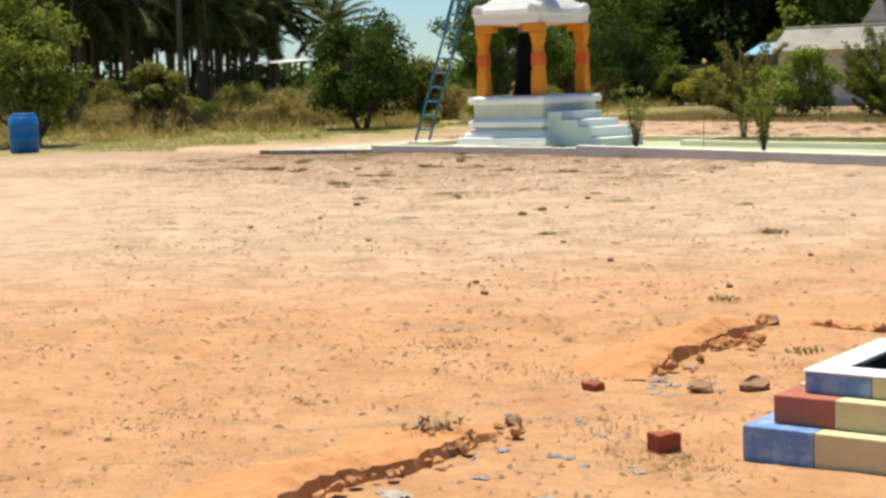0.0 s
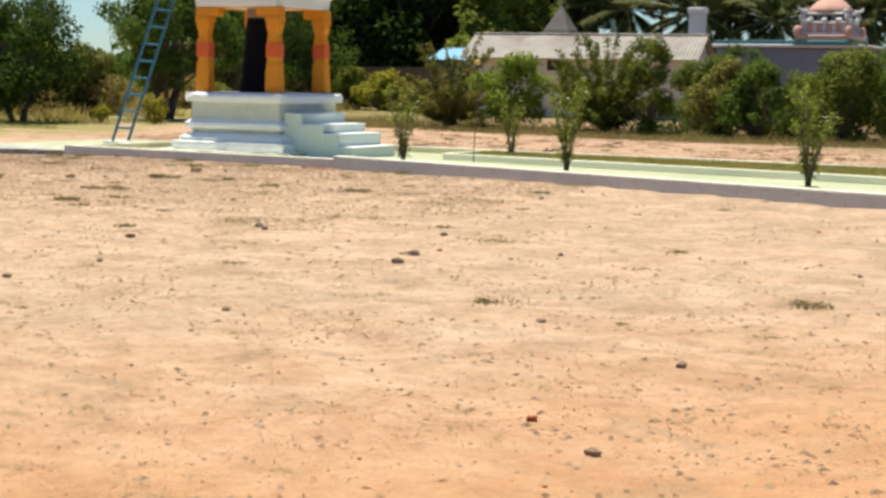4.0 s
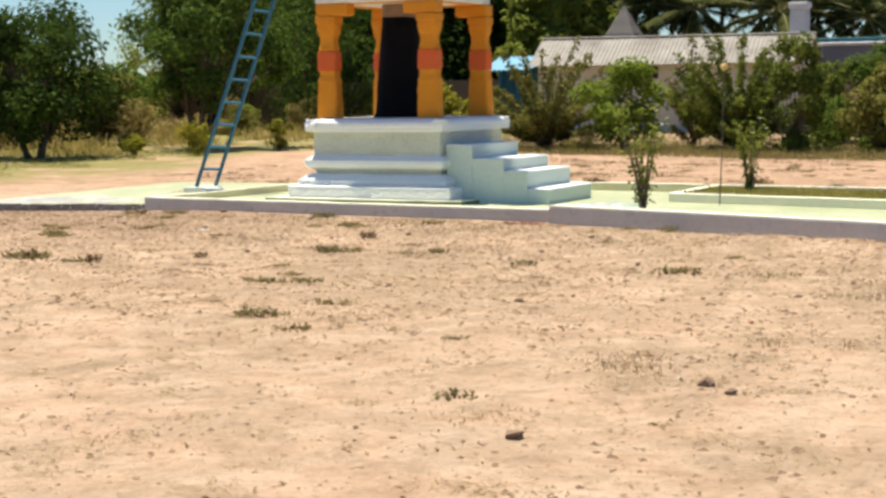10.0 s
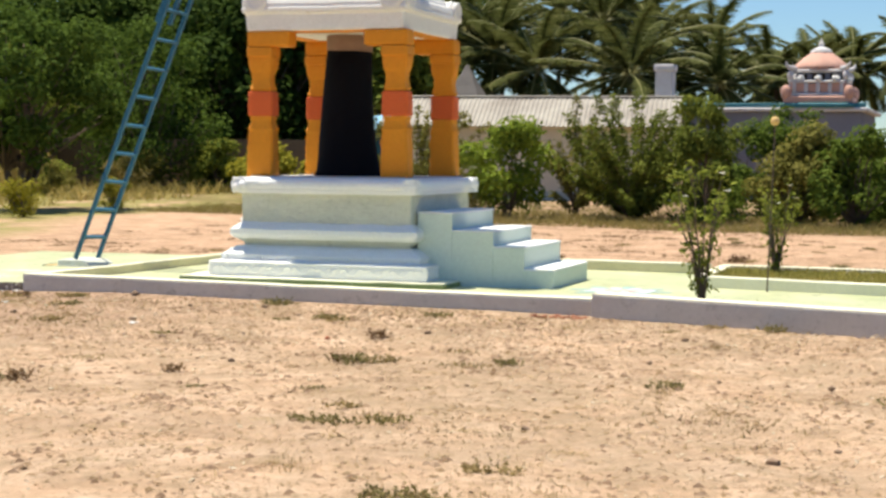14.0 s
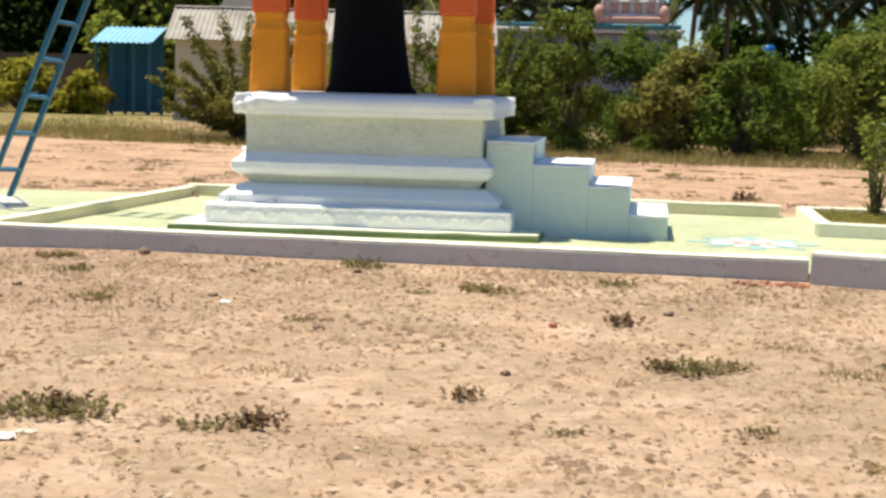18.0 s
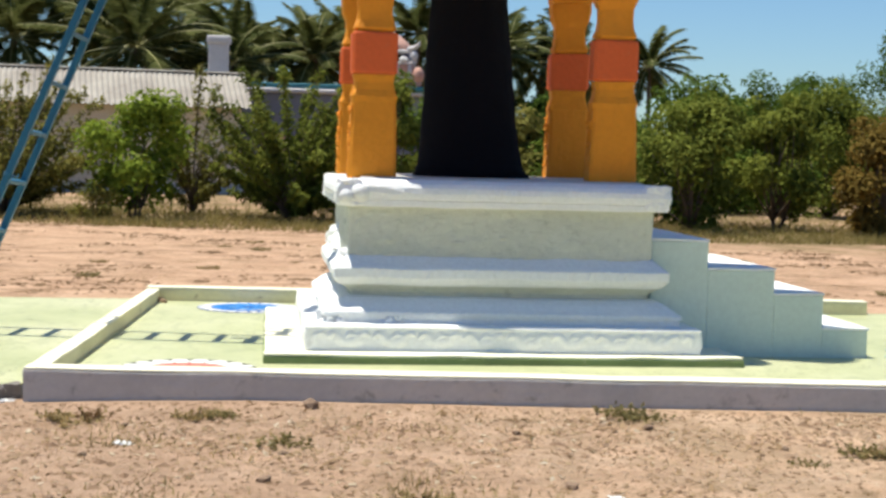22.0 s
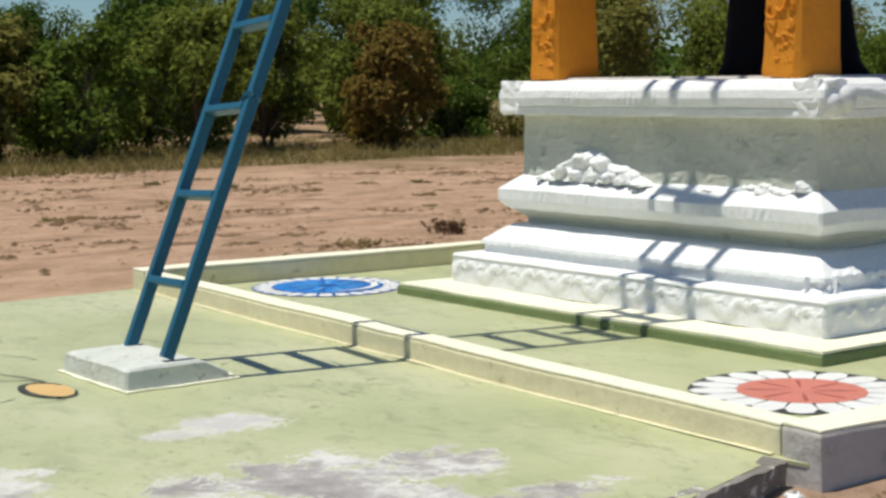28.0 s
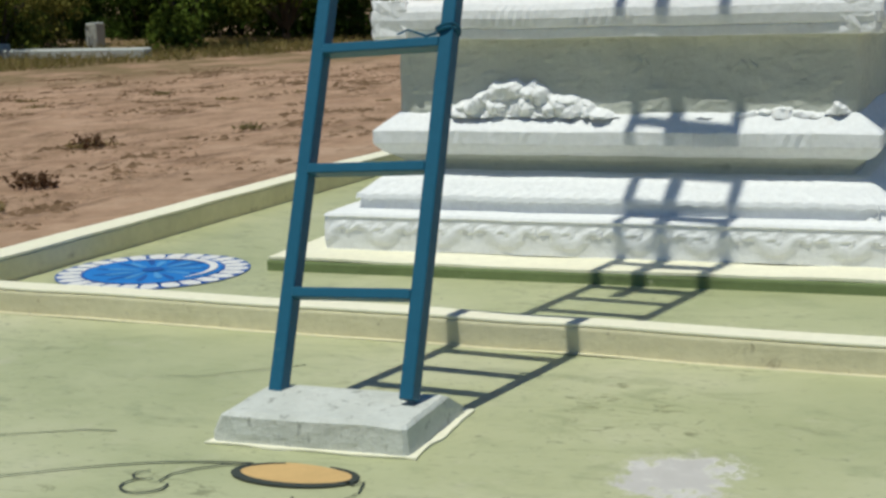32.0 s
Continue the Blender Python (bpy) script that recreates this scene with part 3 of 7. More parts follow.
def petals(r0, r1, count, z, gap=0.82, turn_by=0.0):
    bm = bmesh.new()
    for k in range(count):
        a = 2 * math.pi * k / count + turn_by
        half = math.pi / count * gap
        pts = [(r0, -half * 0.75), (r0 + (r1 - r0) * 0.65, -half), (r0 + (r1 - r0) * 0.92, -half * 0.6), (r1, 0), (r0 + (r1 - r0) * 0.92, half * 0.6), (r0 + (r1 - r0) * 0.65, half), (r0, half * 0.75)]
        bm.faces.new([bm.verts.new((r * math.cos(a + d), r * math.sin(a + d), z)) for r, d in pts])
    return bm


def floor_flower(x, y, label, layers):
    t = thing("painted_flower", pose(x, y, FLOOR + 0.004), label, "floor painting", "flowers painted on the floor")
    for i, (kind, mat, args) in enumerate(layers):
        bm = disc(*args) if kind == "disc" else petals(*args[:3], 0.0, *args[3:])
        part(kind, bm, mat, t).location.z = i * 0.0012
    return t


blue_flower = floor_flower(-1.69, 1.96, "blue and white flower painted on the floor", [("disc", P_BLUE, (0.43,)), ("petal_ring", P_WHITE, (0.30, 0.427, 26, 0.90)), ("disc", P_BLUE, (0.318,)), ("disc", P_AZURE, (0.305,)), ("petal_ring", P_BLUE, (0.12, 0.27, 11, 0.26)), ("petal_ring", P_SKY, (0.07, 0.22, 9, 0.30, 0.3)), ("disc", P_BLUE, (0.05,))])
floor_flower(-2.02, -1.775, "red flower with white petals painted on the floor", [("disc", P_BLACK, (0.42,)), ("petal_ring", P_WHITE, (0.19, 0.4185, 18, 0.985)), ("disc", P_RED, (0.24,)), ("petal_ring", P_DEEP, (0.05, 0.21, 8, 0.14))])
floor_flower(3.29, -0.80, "faded pink and blue flower painted on the floor", [("petal_ring", P_TEAL, (0.2, 0.56, 8, 0.45)), ("petal_ring", P_WHITE, (0.1, 0.40, 8, 0.5, 0.39)), ("disc", P_PINK, (0.17,)), ("petal_ring", P_WHITE, (0.02, 0.12, 6, 0.4))])


def ribbon(bm, pts, widths, z=0.0):
    rows = []
    for i, p in enumerate(pts):
        d = (Vector(pts[min(i + 1, len(pts) - 1)]) - Vector(pts[max(i - 1, 0)])).normalized()
        s = Vector((-d.y, d.x)) * widths[i]
        rows.append((bm.verts.new((p[0] + s.x, p[1] + s.y, z)), bm.verts.new((p[0] - s.x, p[1] - s.y, z))))
    for a, b in zip(rows, rows[1:]):
        bm.faces.new((a[1], b[1], b[0], a[0]))


def arc(cx, cy, r, a0, a1, n=14, squash=1.0):
    return [(cx + r * math.cos(a0 + (a1 - a0) * k / n), cy + squash * r * math.sin(a0 + (a1 - a0) * k / n)) for k in range(n + 1)]


bm = bmesh.new()
ribbon(bm, arc(0, 0, 0.268, -2.1, 0.9, 30), [0.004 + 0.016 * math.sin(math.pi * k / 30) for k in range(31)])
part("white_crescent", bm, P_WHITE, blue_flower).location.z = 7 * 0.0012
bud = thing("painted_bud", pose(-4.18, 0.07, FLOOR + 0.004), "ochre bud with dark curling stems painted on the floor", "floor painting", "flowers painted on the floor")
bm = bmesh.new()
bm.faces.new([bm.verts.new((0.080 * math.cos(a) * (1 + 0.25 * math.sin(a)), 0.165 * math.sin(a), 0)) for a in (2 * math.pi * k / 30 for k in range(30))])
part("bud", bm, P_OCHRE, bud)
bm = bmesh.new()
ribbon(bm, arc(-0.006, 0, 0.086, 0.4, 5.9, 30, 1.95), [0.004 + 0.012 * math.sin(math.pi * k / 30) for k in range(31)], 0.0012)
ribbon(bm, [(-0.03, -0.15), (-0.045, -0.18), (-0.02, -0.20)], [0.007, 0.006, 0.002], 0.0012)
ribbon(bm, [(0.05 - 0.012 * k + 0.02 * math.sin(k * 0.35) - 0.0013 * k * k, 0.15 + 0.058 * k) for k in range(13)], [0.0055 - 0.0003 * k for k in range(13)], 0.0012)
ribbon(bm, [(0.045, 0.15), (0.02, 0.22), (-0.03, 0.28), (-0.09, 0.32), (-0.15, 0.32)], [0.005, 0.0045, 0.004, 0.0035, 0.003], 0.0012)
ribbon(bm, arc(-0.19, 0.34, 0.06, 0.6, 5.2, 18), [0.0038] * 19, 0.0012)
ribbon(bm, arc(-0.11, 0.38, 0.035, 0.2, 4.2, 12), [0.003] * 13, 0.0012)
ribbon(bm, [(-0.02, -0.20), (-0.10, -0.22), (-0.17, -0.20)], [0.003, 0.0025, 0.001], 0.0012)
part("outline", bm, P_BLACK, bud, "dark painted outline")
cracks = bmesh.new()
rnd = random.Random(3)
for x, y, a, L in ((-3.1, 0.55, 2.4, 0.5), (-3.95, 0.75, 1.7, 0.9), (-4.35, 0.0, 3.6, 0.4), (-4.6, 1.5, 1.2, 1.1)):
    pts = []
    for k in range(10):
        pts.append((x, y))
        x, y, a = x + math.cos(a) * L / 9, y + math.sin(a) * L / 9, a + rnd.uniform(-0.35, 0.35)
    ribbon(cracks, pts, [0.0022 * (1 - k / 11) + 0.0006 for k in range(10)])
crack = part("crack", cracks, P_BLACK, platform, "thin dark crack in the cement")
crack.location.z = FLOOR + 0.004

# ---- plinth ----
CX, CY = -0.01, 0.0
plinth = thing("plinth", pose(CX, CY, 0.14), "white lime-washed moulded masonry plinth on the platform", "plinth")


def along_face(v):
    """The way round the plinth at a point of its face, and the outward normal."""
    if abs(v.x) / 1.0 > abs(v.y) / 1.05:
        return v.y, Vector((math.copysign(1, v.x), 0, 0))
    return v.x, Vector((0, math.copysign(1, v.y), 0))


BIRD = ((0.06, 0.62, 0.05), (0.14, 0.80, 0.06), (0.26, 0.70, 0.07), (0.33, 0.45, 0.11), (0.50, 0.30, 0.16), (0.66, 0.42, 0.13), (0.74, 0.66, 0.08), (0.86, 0.82, 0.06), (0.94, 0.70, 0.04))
WING = ((0.46, 0.62, 0.05), (0.54, 0.74, 0.07), (0.62, 0.72, 0.04))


def swirl(u, v):
    """Height of a row of carved curling birds; u along the face, v from 0 to 1 up."""
    cell = math.floor(u / 0.29)
    wob = noise.noise(Vector((cell * 3.7, 1.0, 0.0)))
    u = u / 0.29 - cell
    u = u + 0.10 * wob * math.sin(math.pi * u) + 0.03 * noise.noise(Vector((u * 5 + cell, v * 3, 2.0)))
    best = 0.0
    for path in (BIRD, WING):
        for (ax, ay, ar), (bx, by, br) in zip(path, path[1:]):
            dx, dy = bx - ax, (by - ay) * 0.6
            k = min(1.0, max(0.0, ((u - ax) * dx + (v - ay) * 0.6 * dy) / (dx * dx + dy * dy)))
            d = math.hypot(u - ax - dx * k, (v - ay) * 0.6 - dy * k) / (ar + (br - ar) * k)
            best = max(best, math.exp(-(d ** 3) * 0.9))
    return best * (0.8 + 0.3 * wob) * min(1, v * 6, (1 - v) * 6) if 0 < v < 1 else 0.0


def course(name, rows, n=26, material=None, label="", rough=0.006, seed=0.0, carve=None):
    """One moulded course of the plinth; rows of (half x, half y, height)."""
    bm = loft([square_ring(hx, hy, z - 0.14, n=n, chamfer=0.012) for hx, hy, z in rows])
    for v in bm.verts:
        if carve is not None:
            u, out_way = along_face(v.co)
            v.co += carve(u, v.co.z + 0.14, out_way)
        v.co += noise.noise_vector(v.co * 3.1 + Vector((seed, 0, 0))) * rough + noise.noise_vector(v.co * 17 + Vector((seed, 5, 0))) * rough * 0.3
    ob = part(name, bm, material or WHITE, plinth, label)
    return ob


base_rows = [(1.295, 1.295, 0.141)] + [(1.295, 1.295, 0.15 + 0.0135 * k) for k in range(11)] + [(1.30, 1.30, 0.292), (1.29, 1.29, 0.303), (1.19, 1.19, 0.311)]
course("base_course", base_rows, 150, seed=1, rough=0.004, carve=lambda u, z, o: o * 0.013 * swirl(u, (z - 0.155) / 0.125))
course("skirt_course", [(1.175, 1.175, 0.30), (1.172, 1.172, 0.350), (1.190, 1.190, 0.352), (1.185, 1.185, 0.372), (1.155, 1.155, 0.40), (1.11, 1.11, 0.437), (1.06, 1.06, 0.465), (0.98, 0.98, 0.475)], 120, seed=2, rough=0.005,
       carve=lambda u, z, o: Vector((0, 0, (0.010 * abs(math.sin(u * 42)) if 0.349 < z < 0.38 else 0.0))) + o * (0.0012 * math.cos(u * 84) if 0.36 < z < 0.45 else 0.0))
course("neck_course", [(1.0, 1.0, 0.46), (1.0, 1.0, 0.50), (1.02, 1.02, 0.52), (1.06, 1.06, 0.548)], 30, WALLWASH, seed=3)
course("nose_course", [(1.06, 1.06, 0.546), (1.085, 1.085, 0.56), (1.112, 1.112, 0.59), (1.118, 1.118, 0.60), (1.118, 1.118, 0.655), (1.108, 1.108, 0.665), (1.075, 1.075, 0.69), (1.018, 1.018, 0.735)], 90, seed=4, rough=0.006,
       carve=lambda u, z, o: o * (0.006 * noise.noise(Vector((u * 40, z * 40, o.x))) if 0.59 < z < 0.66 and abs(u) < 0.85 else 0.0))
course("wall_course", [(1.02, 1.02, 0.72)] + [(1.016, 1.016, 0.735 + 0.0165 * k) for k in range(20)] + [(1.022, 1.022, 1.066)], 130, WALLWASH, "grey-green washed recessed wall", rough=0.008, seed=5,
       carve=lambda u, z, o: o * (0.010 * max(0, noise.noise(Vector((u * 6, z * 9, o.x * 3 + o.y)))) + 0.012 * max(0, noise.noise(Vector((u * 15, z * 34, o.x * 5 + o.y))) - 0.15)))
course("cornice_course", [(1.02, 1.02, 1.058), (1.095, 1.095, 1.062), (1.10, 1.10, 1.10), (1.094, 1.094, 1.106), (1.108, 1.108, 1.112), (1.115, 1.115, 1.15), (1.11, 1.11, 1.185), (1.092, 1.092, 1.212), (1.055, 1.055, 1.235), (0.9, 0.9, 1.243)], 110, seed=6, rough=0.005,
       carve=lambda u, z, o: o * (0.004 * max(0, math.cos(u * 150)) if 1.12 < z < 1.20 and -0.1 < u < 0.75 else 0.0))
part("deck", boxed(-0.95, 0.95, -0.95, 0.95, 1.08, 1.112, 0.01), GREYKERB, plinth, "grey cement deck")


def stucco(seed, w, h, depth, peak):
    """Broken stucco relief: a rough crumbled patch in the plane of x and y, raised along z."""
    nu, nv = int(w / 0.008), max(6, int(h / 0.008))
    bm = bmesh.new()
    rows = []
    for j in range(nv + 1):
        row = []
        for i in range(nu + 1):
            u, v = i / nu, j / nv
            outline = math.sin(math.pi * u) ** 0.55 * (0.45 + 0.55 * math.exp(-(((u - peak) / 0.30) ** 2)) + 0.22 * noise.noise(Vector((u * 7, seed, 0))) + 0.15 * noise.noise(Vector((u * 19, seed, 1))))
            p = Vector((u * w * 26, v * h * 26, seed * 3.0))
            lobe = noise.voronoi(p * 0.55 + noise.noise_vector(p * 0.5) * 0.5)[0]
            lumps = max(0.0, 1.0 - 1.15 * lobe[0] ** 2) * (0.75 + 0.35 * noise.noise(p * 0.3)) + 0.22 * min(0.5, lobe[1] - lobe[0]) + 0.10 * noise.noise(p * 2.1)
            fade = max(0.0, min(1.0, (outline - v) * 5.0))
            top = depth * fade * (0.35 + 0.75 * lumps)
            row.append(bm.verts.new(((u - 0.5) * w + 0.010 * noise.noise(p * 1.7), v * h + 0.008 * noise.noise(p * 1.3), top - 0.030)))
        rows.append(row)
    for a, b in zip(rows, rows[1:]):
        for i in range(nu):
            bm.faces.new((a[i], a[i + 1], b[i + 1], b[i]))
    return bm


FACE_WEST = Matrix(((0, 0, -1, 0), (-1, 0, 0, 0), (0, 1, 0, 0), (0, 0, 0, 1)))
FACE_SOUTH = Matrix(((1, 0, 0, 0), (0, 0, -1, 0), (0, 1, 0, 0), (0, 0, 0, 1)))
part("broken_stucco", stucco(4, 0.90, 0.175, 0.105, 0.45), WHITE, plinth, "broken white stucco figure").matrix_local = Matrix.Translation((-1.025, 0.42, 0.575)) @ FACE_WEST
part("stucco_scrap", stucco(5, 0.62, 0.045, 0.055, 0.7), WHITE, plinth).matrix_local = Matrix.Translation((-1.03, -0.62, 0.575)) @ FACE_WEST
part("stucco_scrap", stucco(6, 0.12, 0.06, 0.08, 0.5), WHITE, plinth).matrix_local = Matrix.Translation((-1.03, -0.93, 0.59)) @ FACE_WEST
for x, s in ((-1.10, 7), (-0.72, 8)):
    part("stucco_scrap", stucco(s, 0.24, 0.075, 0.09, 0.5), WHITE, plinth).matrix_local = Matrix.Translation((x, -1.15, 0.165)) @ FACE_SOUTH
part("stucco_scrap", stucco(9, 0.16, 0.08, 0.085, 0.5), WHITE, plinth).matrix_local = Matrix.Translation((-1.15, -1.13, 0.165)) @ FACE_WEST

# carved blocks and rolled scrolls at the corners of the cornice
for sx in (-1, 1):
    for sy in (-1, 1):
        for k, (dx, dy, w, d) in enumerate(((0.0, -0.075, 0.020, 0.075), (-0.075, 0.0, 0.075, 0.020))):
            bm = boxed(-w, w, -d, d, 0.925, 1.095, 0.012, 2)
            bmesh.ops.subdivide_edges(bm, edges=list(bm.edges), cuts=4, use_grid_fill=True)
            for v in bm.verts:
                v.co += noise.noise_vector(v.co * 22 + Vector((sx * 3, sy * 5, k))) * 0.014
            part("corner_block", bm, WHITE, plinth, "carved corner block").location = (sx * (1.09 + dx * (1 if k else 0)), sy * (1.09 + dy * (0 if k else 1)), 0)
bm = bmesh.new()
tube(bm, [(-1.045, -1.125, 0.985), (-1.045, -1.0, 0.995)], [0.046, 0.040], 14)
tube(bm, [(-0.955, -1.122, 1.005), (-0.955, -1.0, 1.010)], [0.062, 0.055], 14)
smooth(part("scroll", bm, WHITE, plinth, "rolled plaster scroll"))
bm = boxed(-0.93, -0.66, -1.116, -1.01, 1.005, 1.062, 0.014, 2)
bmesh.ops.subdivide_edges(bm, edges=list(bm.edges), cuts=5, use_grid_fill=True)
for v in bm.verts:
    q = (v.co.x + 0.93) / 0.27
    v.co.z -= 0.030 * q * q
    v.co += noise.noise_vector(v.co * 18) * 0.006
part("scroll_tail", bm, WHITE, plinth)
for q, (y, z, w) in enumerate(((-0.28, 0.74, 0.14), (-0.10, 0.80, 0.10), (-0.55, 0.78, 0.12), (-0.80, 0.73, 0.10), (0.02, 0.70, 0.12))):
    part("stucco_scrap", stucco(20 + q, w, 0.07, 0.046, 0.5), WALLWASH, plinth).matrix_local = Matrix.Translation((-1.012, y, z)) @ FACE_WEST

# ---- steps ----
stairs = thing("stairs", pose(0, 0, FLOOR), "four white-topped masonry steps up to the plinth", "stairs")
for x0, x1, top_z in ((2.25, 2.575, 0.29), (1.90, 2.25, 0.525), (1.43, 1.90, 0.69), (1.03, 1.43, 0.88)):
    bm = boxed(x0, x1, -0.880, 0.66, -0.02, top_z - FLOOR - 0.02, 0.006)
    part("riser", bm, MINT, stairs)
    bm = boxed(x0 - 0.004, x1 + 0.008, -0.885, 0.665, top_z - FLOOR - 0.0195, top_z - FLOOR, 0.008, 2)
    bmesh.ops.subdivide_edges(bm, edges=[e for e in bm.edges if e.calc_length() > 0.2], cuts=12, use_grid_fill=True)
    for v in bm.verts:
        v.co += noise.noise_vector(v.co * 7) * 0.004
    part("tread", bm, WHITE, stairs, "white lime-washed tread")

# ---- canopy: four pillars and a roof ----
PILLARS = [(-0.872, -0.785), (0.750, -0.785), (0.750, 0.845), (-0.872, 0.845)]
PROFILE = [(1.00, 0.00), (1.02, 0.02), (1.0, 0.10), (0.95, 0.34), (0.92, 0.50), (0.97, 0.54), (0.86, 0.58), (0.80, 0.63), (0.86, 0.68)]
SHAFT = [(0.76, 0.965), (0.86, 0.99), (0.75, 1.04), (0.70, 1.10), (0.73, 1.17), (0.86, 1.22), (0.93, 1.28), (0.95, 1.345)]


def pillar(x, y, sx):
    p = thing("pillar", pose(x, y, 1.243), "saffron painted stone pillar with a vermilion band", "pillar", "pillars of the canopy")
    hx, hy = 0.160, 0.108
    for name, rows, mat, label in (("shaft", PROFILE, SAFFRON, ""), ("band", [(0.88, 0.685), (0.94, 0.70), (0.94, 0.945), (0.88, 0.96)], BAND, "vermilion band"), ("neck", SHAFT, SAFFRON, "")):
        bm = loft([square_ring(hx * k, hy * k, z, n=6, chamfer=hx * k * 0.13) for k, z in rows])
        for v in bm.verts:
            v.co += noise.noise_vector(v.co * 9 + Vector((x * 5, y * 5, 0))) * 0.009
        made = part(name, bm, mat, p, label)
        if name == "shaft":
            shaft = made
    bm = boxed(-0.155, 0.155, -0.13, 0.13, 1.345, 1.46, 0.014)
    part("capital", bm, SAFFRON, p)
    bm = boxed(-0.155 if sx > 0 else -0.36, 0.36 if sx > 0 else 0.155, -0.125, 0.125, 1.46, 1.64, 0.035, 2)
    part("bracket", bm, SAFFRON, p)
    part("carving", carved_panel(0.18, 0.42, 7 + int(x * 3), 0.014), SAFFRON, shaft, "carved relief panel").matrix_local = pose(-0.147, 0, 0.27, 90, 1.2, -90)
    return p


def carved_panel(w, h, seed, depth):
    """A relief of small curling lobes on a thin panel, in the plane of x and y."""
    rnd = random.Random(seed)
    bm = bmesh.new()
    box(bm, -w / 2, w / 2, -h / 2, h / 2, -0.006, 0.004, 0.003)
    count = max(6, int(w * h / 0.004))
    for _ in range(count):
        x, y = rnd.uniform(-0.42, 0.42) * w, rnd.uniform(-0.43, 0.43) * h
        r = rnd.uniform(0.012, 0.026)
        bend = rnd.choice((-1, 1))
        pts, a = [], rnd.uniform(0, 6.28)
        for k in range(6):
            pts.append((x, y, 0.004 + depth * 0.4))
            x += math.cos(a) * r
            y += math.sin(a) * r
            a += bend * 0.75
        pts = [(min(max(px, -w * 0.47), w * 0.47) + k * 1e-5, min(max(py, -h * 0.47), h * 0.47) + k * 1e-5, pz) for k, (px, py, pz) in enumerate(pts)]
        tube(bm, pts, [0.004, 0.009, 0.011, 0.010, 0.008, 0.004], 5)
    return bm


for (px, py), sx in zip(PILLARS, (1, -1, -1, 1)):
    pillar(px, py, sx)

canopy = thing("canopy_roof", pose(-0.088, 0.036, 2.870), "white plastered stepped roof resting on saffron pillars", "roof")
for x0, x1, y0, y1 in ((-0.92, 0.92, -0.85, -0.62), (-0.92, 0.92, 0.62, 0.85), (-0.92, -0.70, -0.61, 0.61), (0.70, 0.92, -0.61, 0.61)):
    part("beam", boxed(x0, x1, y0, y1, 0.0, 0.06, 0.01), SAFFRON, canopy, "saffron beam")
part("ceiling_slab", boxed(-0.93, 0.93, -0.9, 0.9, 0.061, 0.12), BROWNSTONE, canopy, "brown stone ceiling slab")


def roof_rows(name, rows, label="", n=60, carve=None):
    bm = loft([square_ring(h, h, z, n=n, chamfer=0.02) for h, z in rows])
    for v in bm.verts:
        if carve is not None:
            v.co += carve(v.co)
        v.co += noise.noise_vector(v.co * 2.7) * 0.007
    return part(name, bm, ROOF_WHITE, canopy, label)


def eave_wave(v):
    """The eave rises into a rounded leaf at each corner and sinks between."""
    lo = min(abs(v.x), abs(v.y))
    k = max(0.0, min(1.0, (lo - 0.62) / 0.18))
    k = k * k * (3 - 2 * k)
    if v.z < 0.26:
        return Vector((0, 0, 0))
    return Vector((0, 0, 0.085 * k * (v.z - 0.26) / 0.14)) 


roof_rows("fascia", [(0.93, 0.012), (0.945, 0.02), (0.95, 0.10), (0.955, 0.18), (0.962, 0.20)])
roof_rows("eave", [(0.962, 0.200), (0.985, 0.215), (0.992, 0.25), (0.985, 0.268), (0.975, 0.272), (0.972, 0.31), (0.95, 0.36), (0.925, 0.385), (0.90, 0.39)], carve=eave_wave)
for k in range(4):
    for end in (-1, 1):
        bm = bmesh.new()
        rows = []
        for r, out in ((0.118, 0.0), (0.118, 0.030), (0.104, 0.042), (0.070, 0.044), (0.058, 0.036), (0.001, 0.036)):
            rows.append([(r * 1.1 * math.cos(a), -out, r * math.sin(a)) for a in (2 * math.pi * q / 24 for q in range(24))])
        leaf = part("corner_leaf", loft(rows), ROOF_WHITE, canopy, "rounded plaster leaf at the eave corner")
        leaf.matrix_local = Matrix.Rotation(k * math.pi / 2, 4, "Z") @ Matrix.Translation((end * 0.815, -0.962, 0.335))
roof_rows("lower_slope", [(0.90, 0.38), (0.885, 0.425), (0.86, 0.44), (0.80, 0.455)])
roof_rows("middle_slope", [(0.82, 0.45), (0.815, 0.475), (0.78, 0.495), (0.74, 0.50)])
roof_rows("upper_slope", [(0.75, 0.49), (0.745, 0.525), (0.72, 0.545), (0.55, 0.65), (0.54, 0.67), (0.36, 0.745), (0.30, 0.765)])

# ---- the tall stone pillar ----
monolith = thing("stone_pillar", pose(-0.145, 0.10, 1.243), "tall stone pillar, black below and brown above the roof", "pillar")


def column(name, rows, mat, label, sides=16):
    rings = []
    for r, z, dx, dy in rows:
        rings.append([(dx + r * math.cos(a) * (1 + 0.05 * math.cos(4 * a)), dy + r * math.sin(a) * (1 + 0.05 * math.cos(4 * a)), z) for a in (2 * math.pi * (k + 0.5) / sides for k in range(sides))])
    bm = loft(rings)
    for v in bm.verts:
        v.co += noise.noise_vector(v.co * 4) * 0.014
    return smooth(part(name, bm, mat, monolith, label))


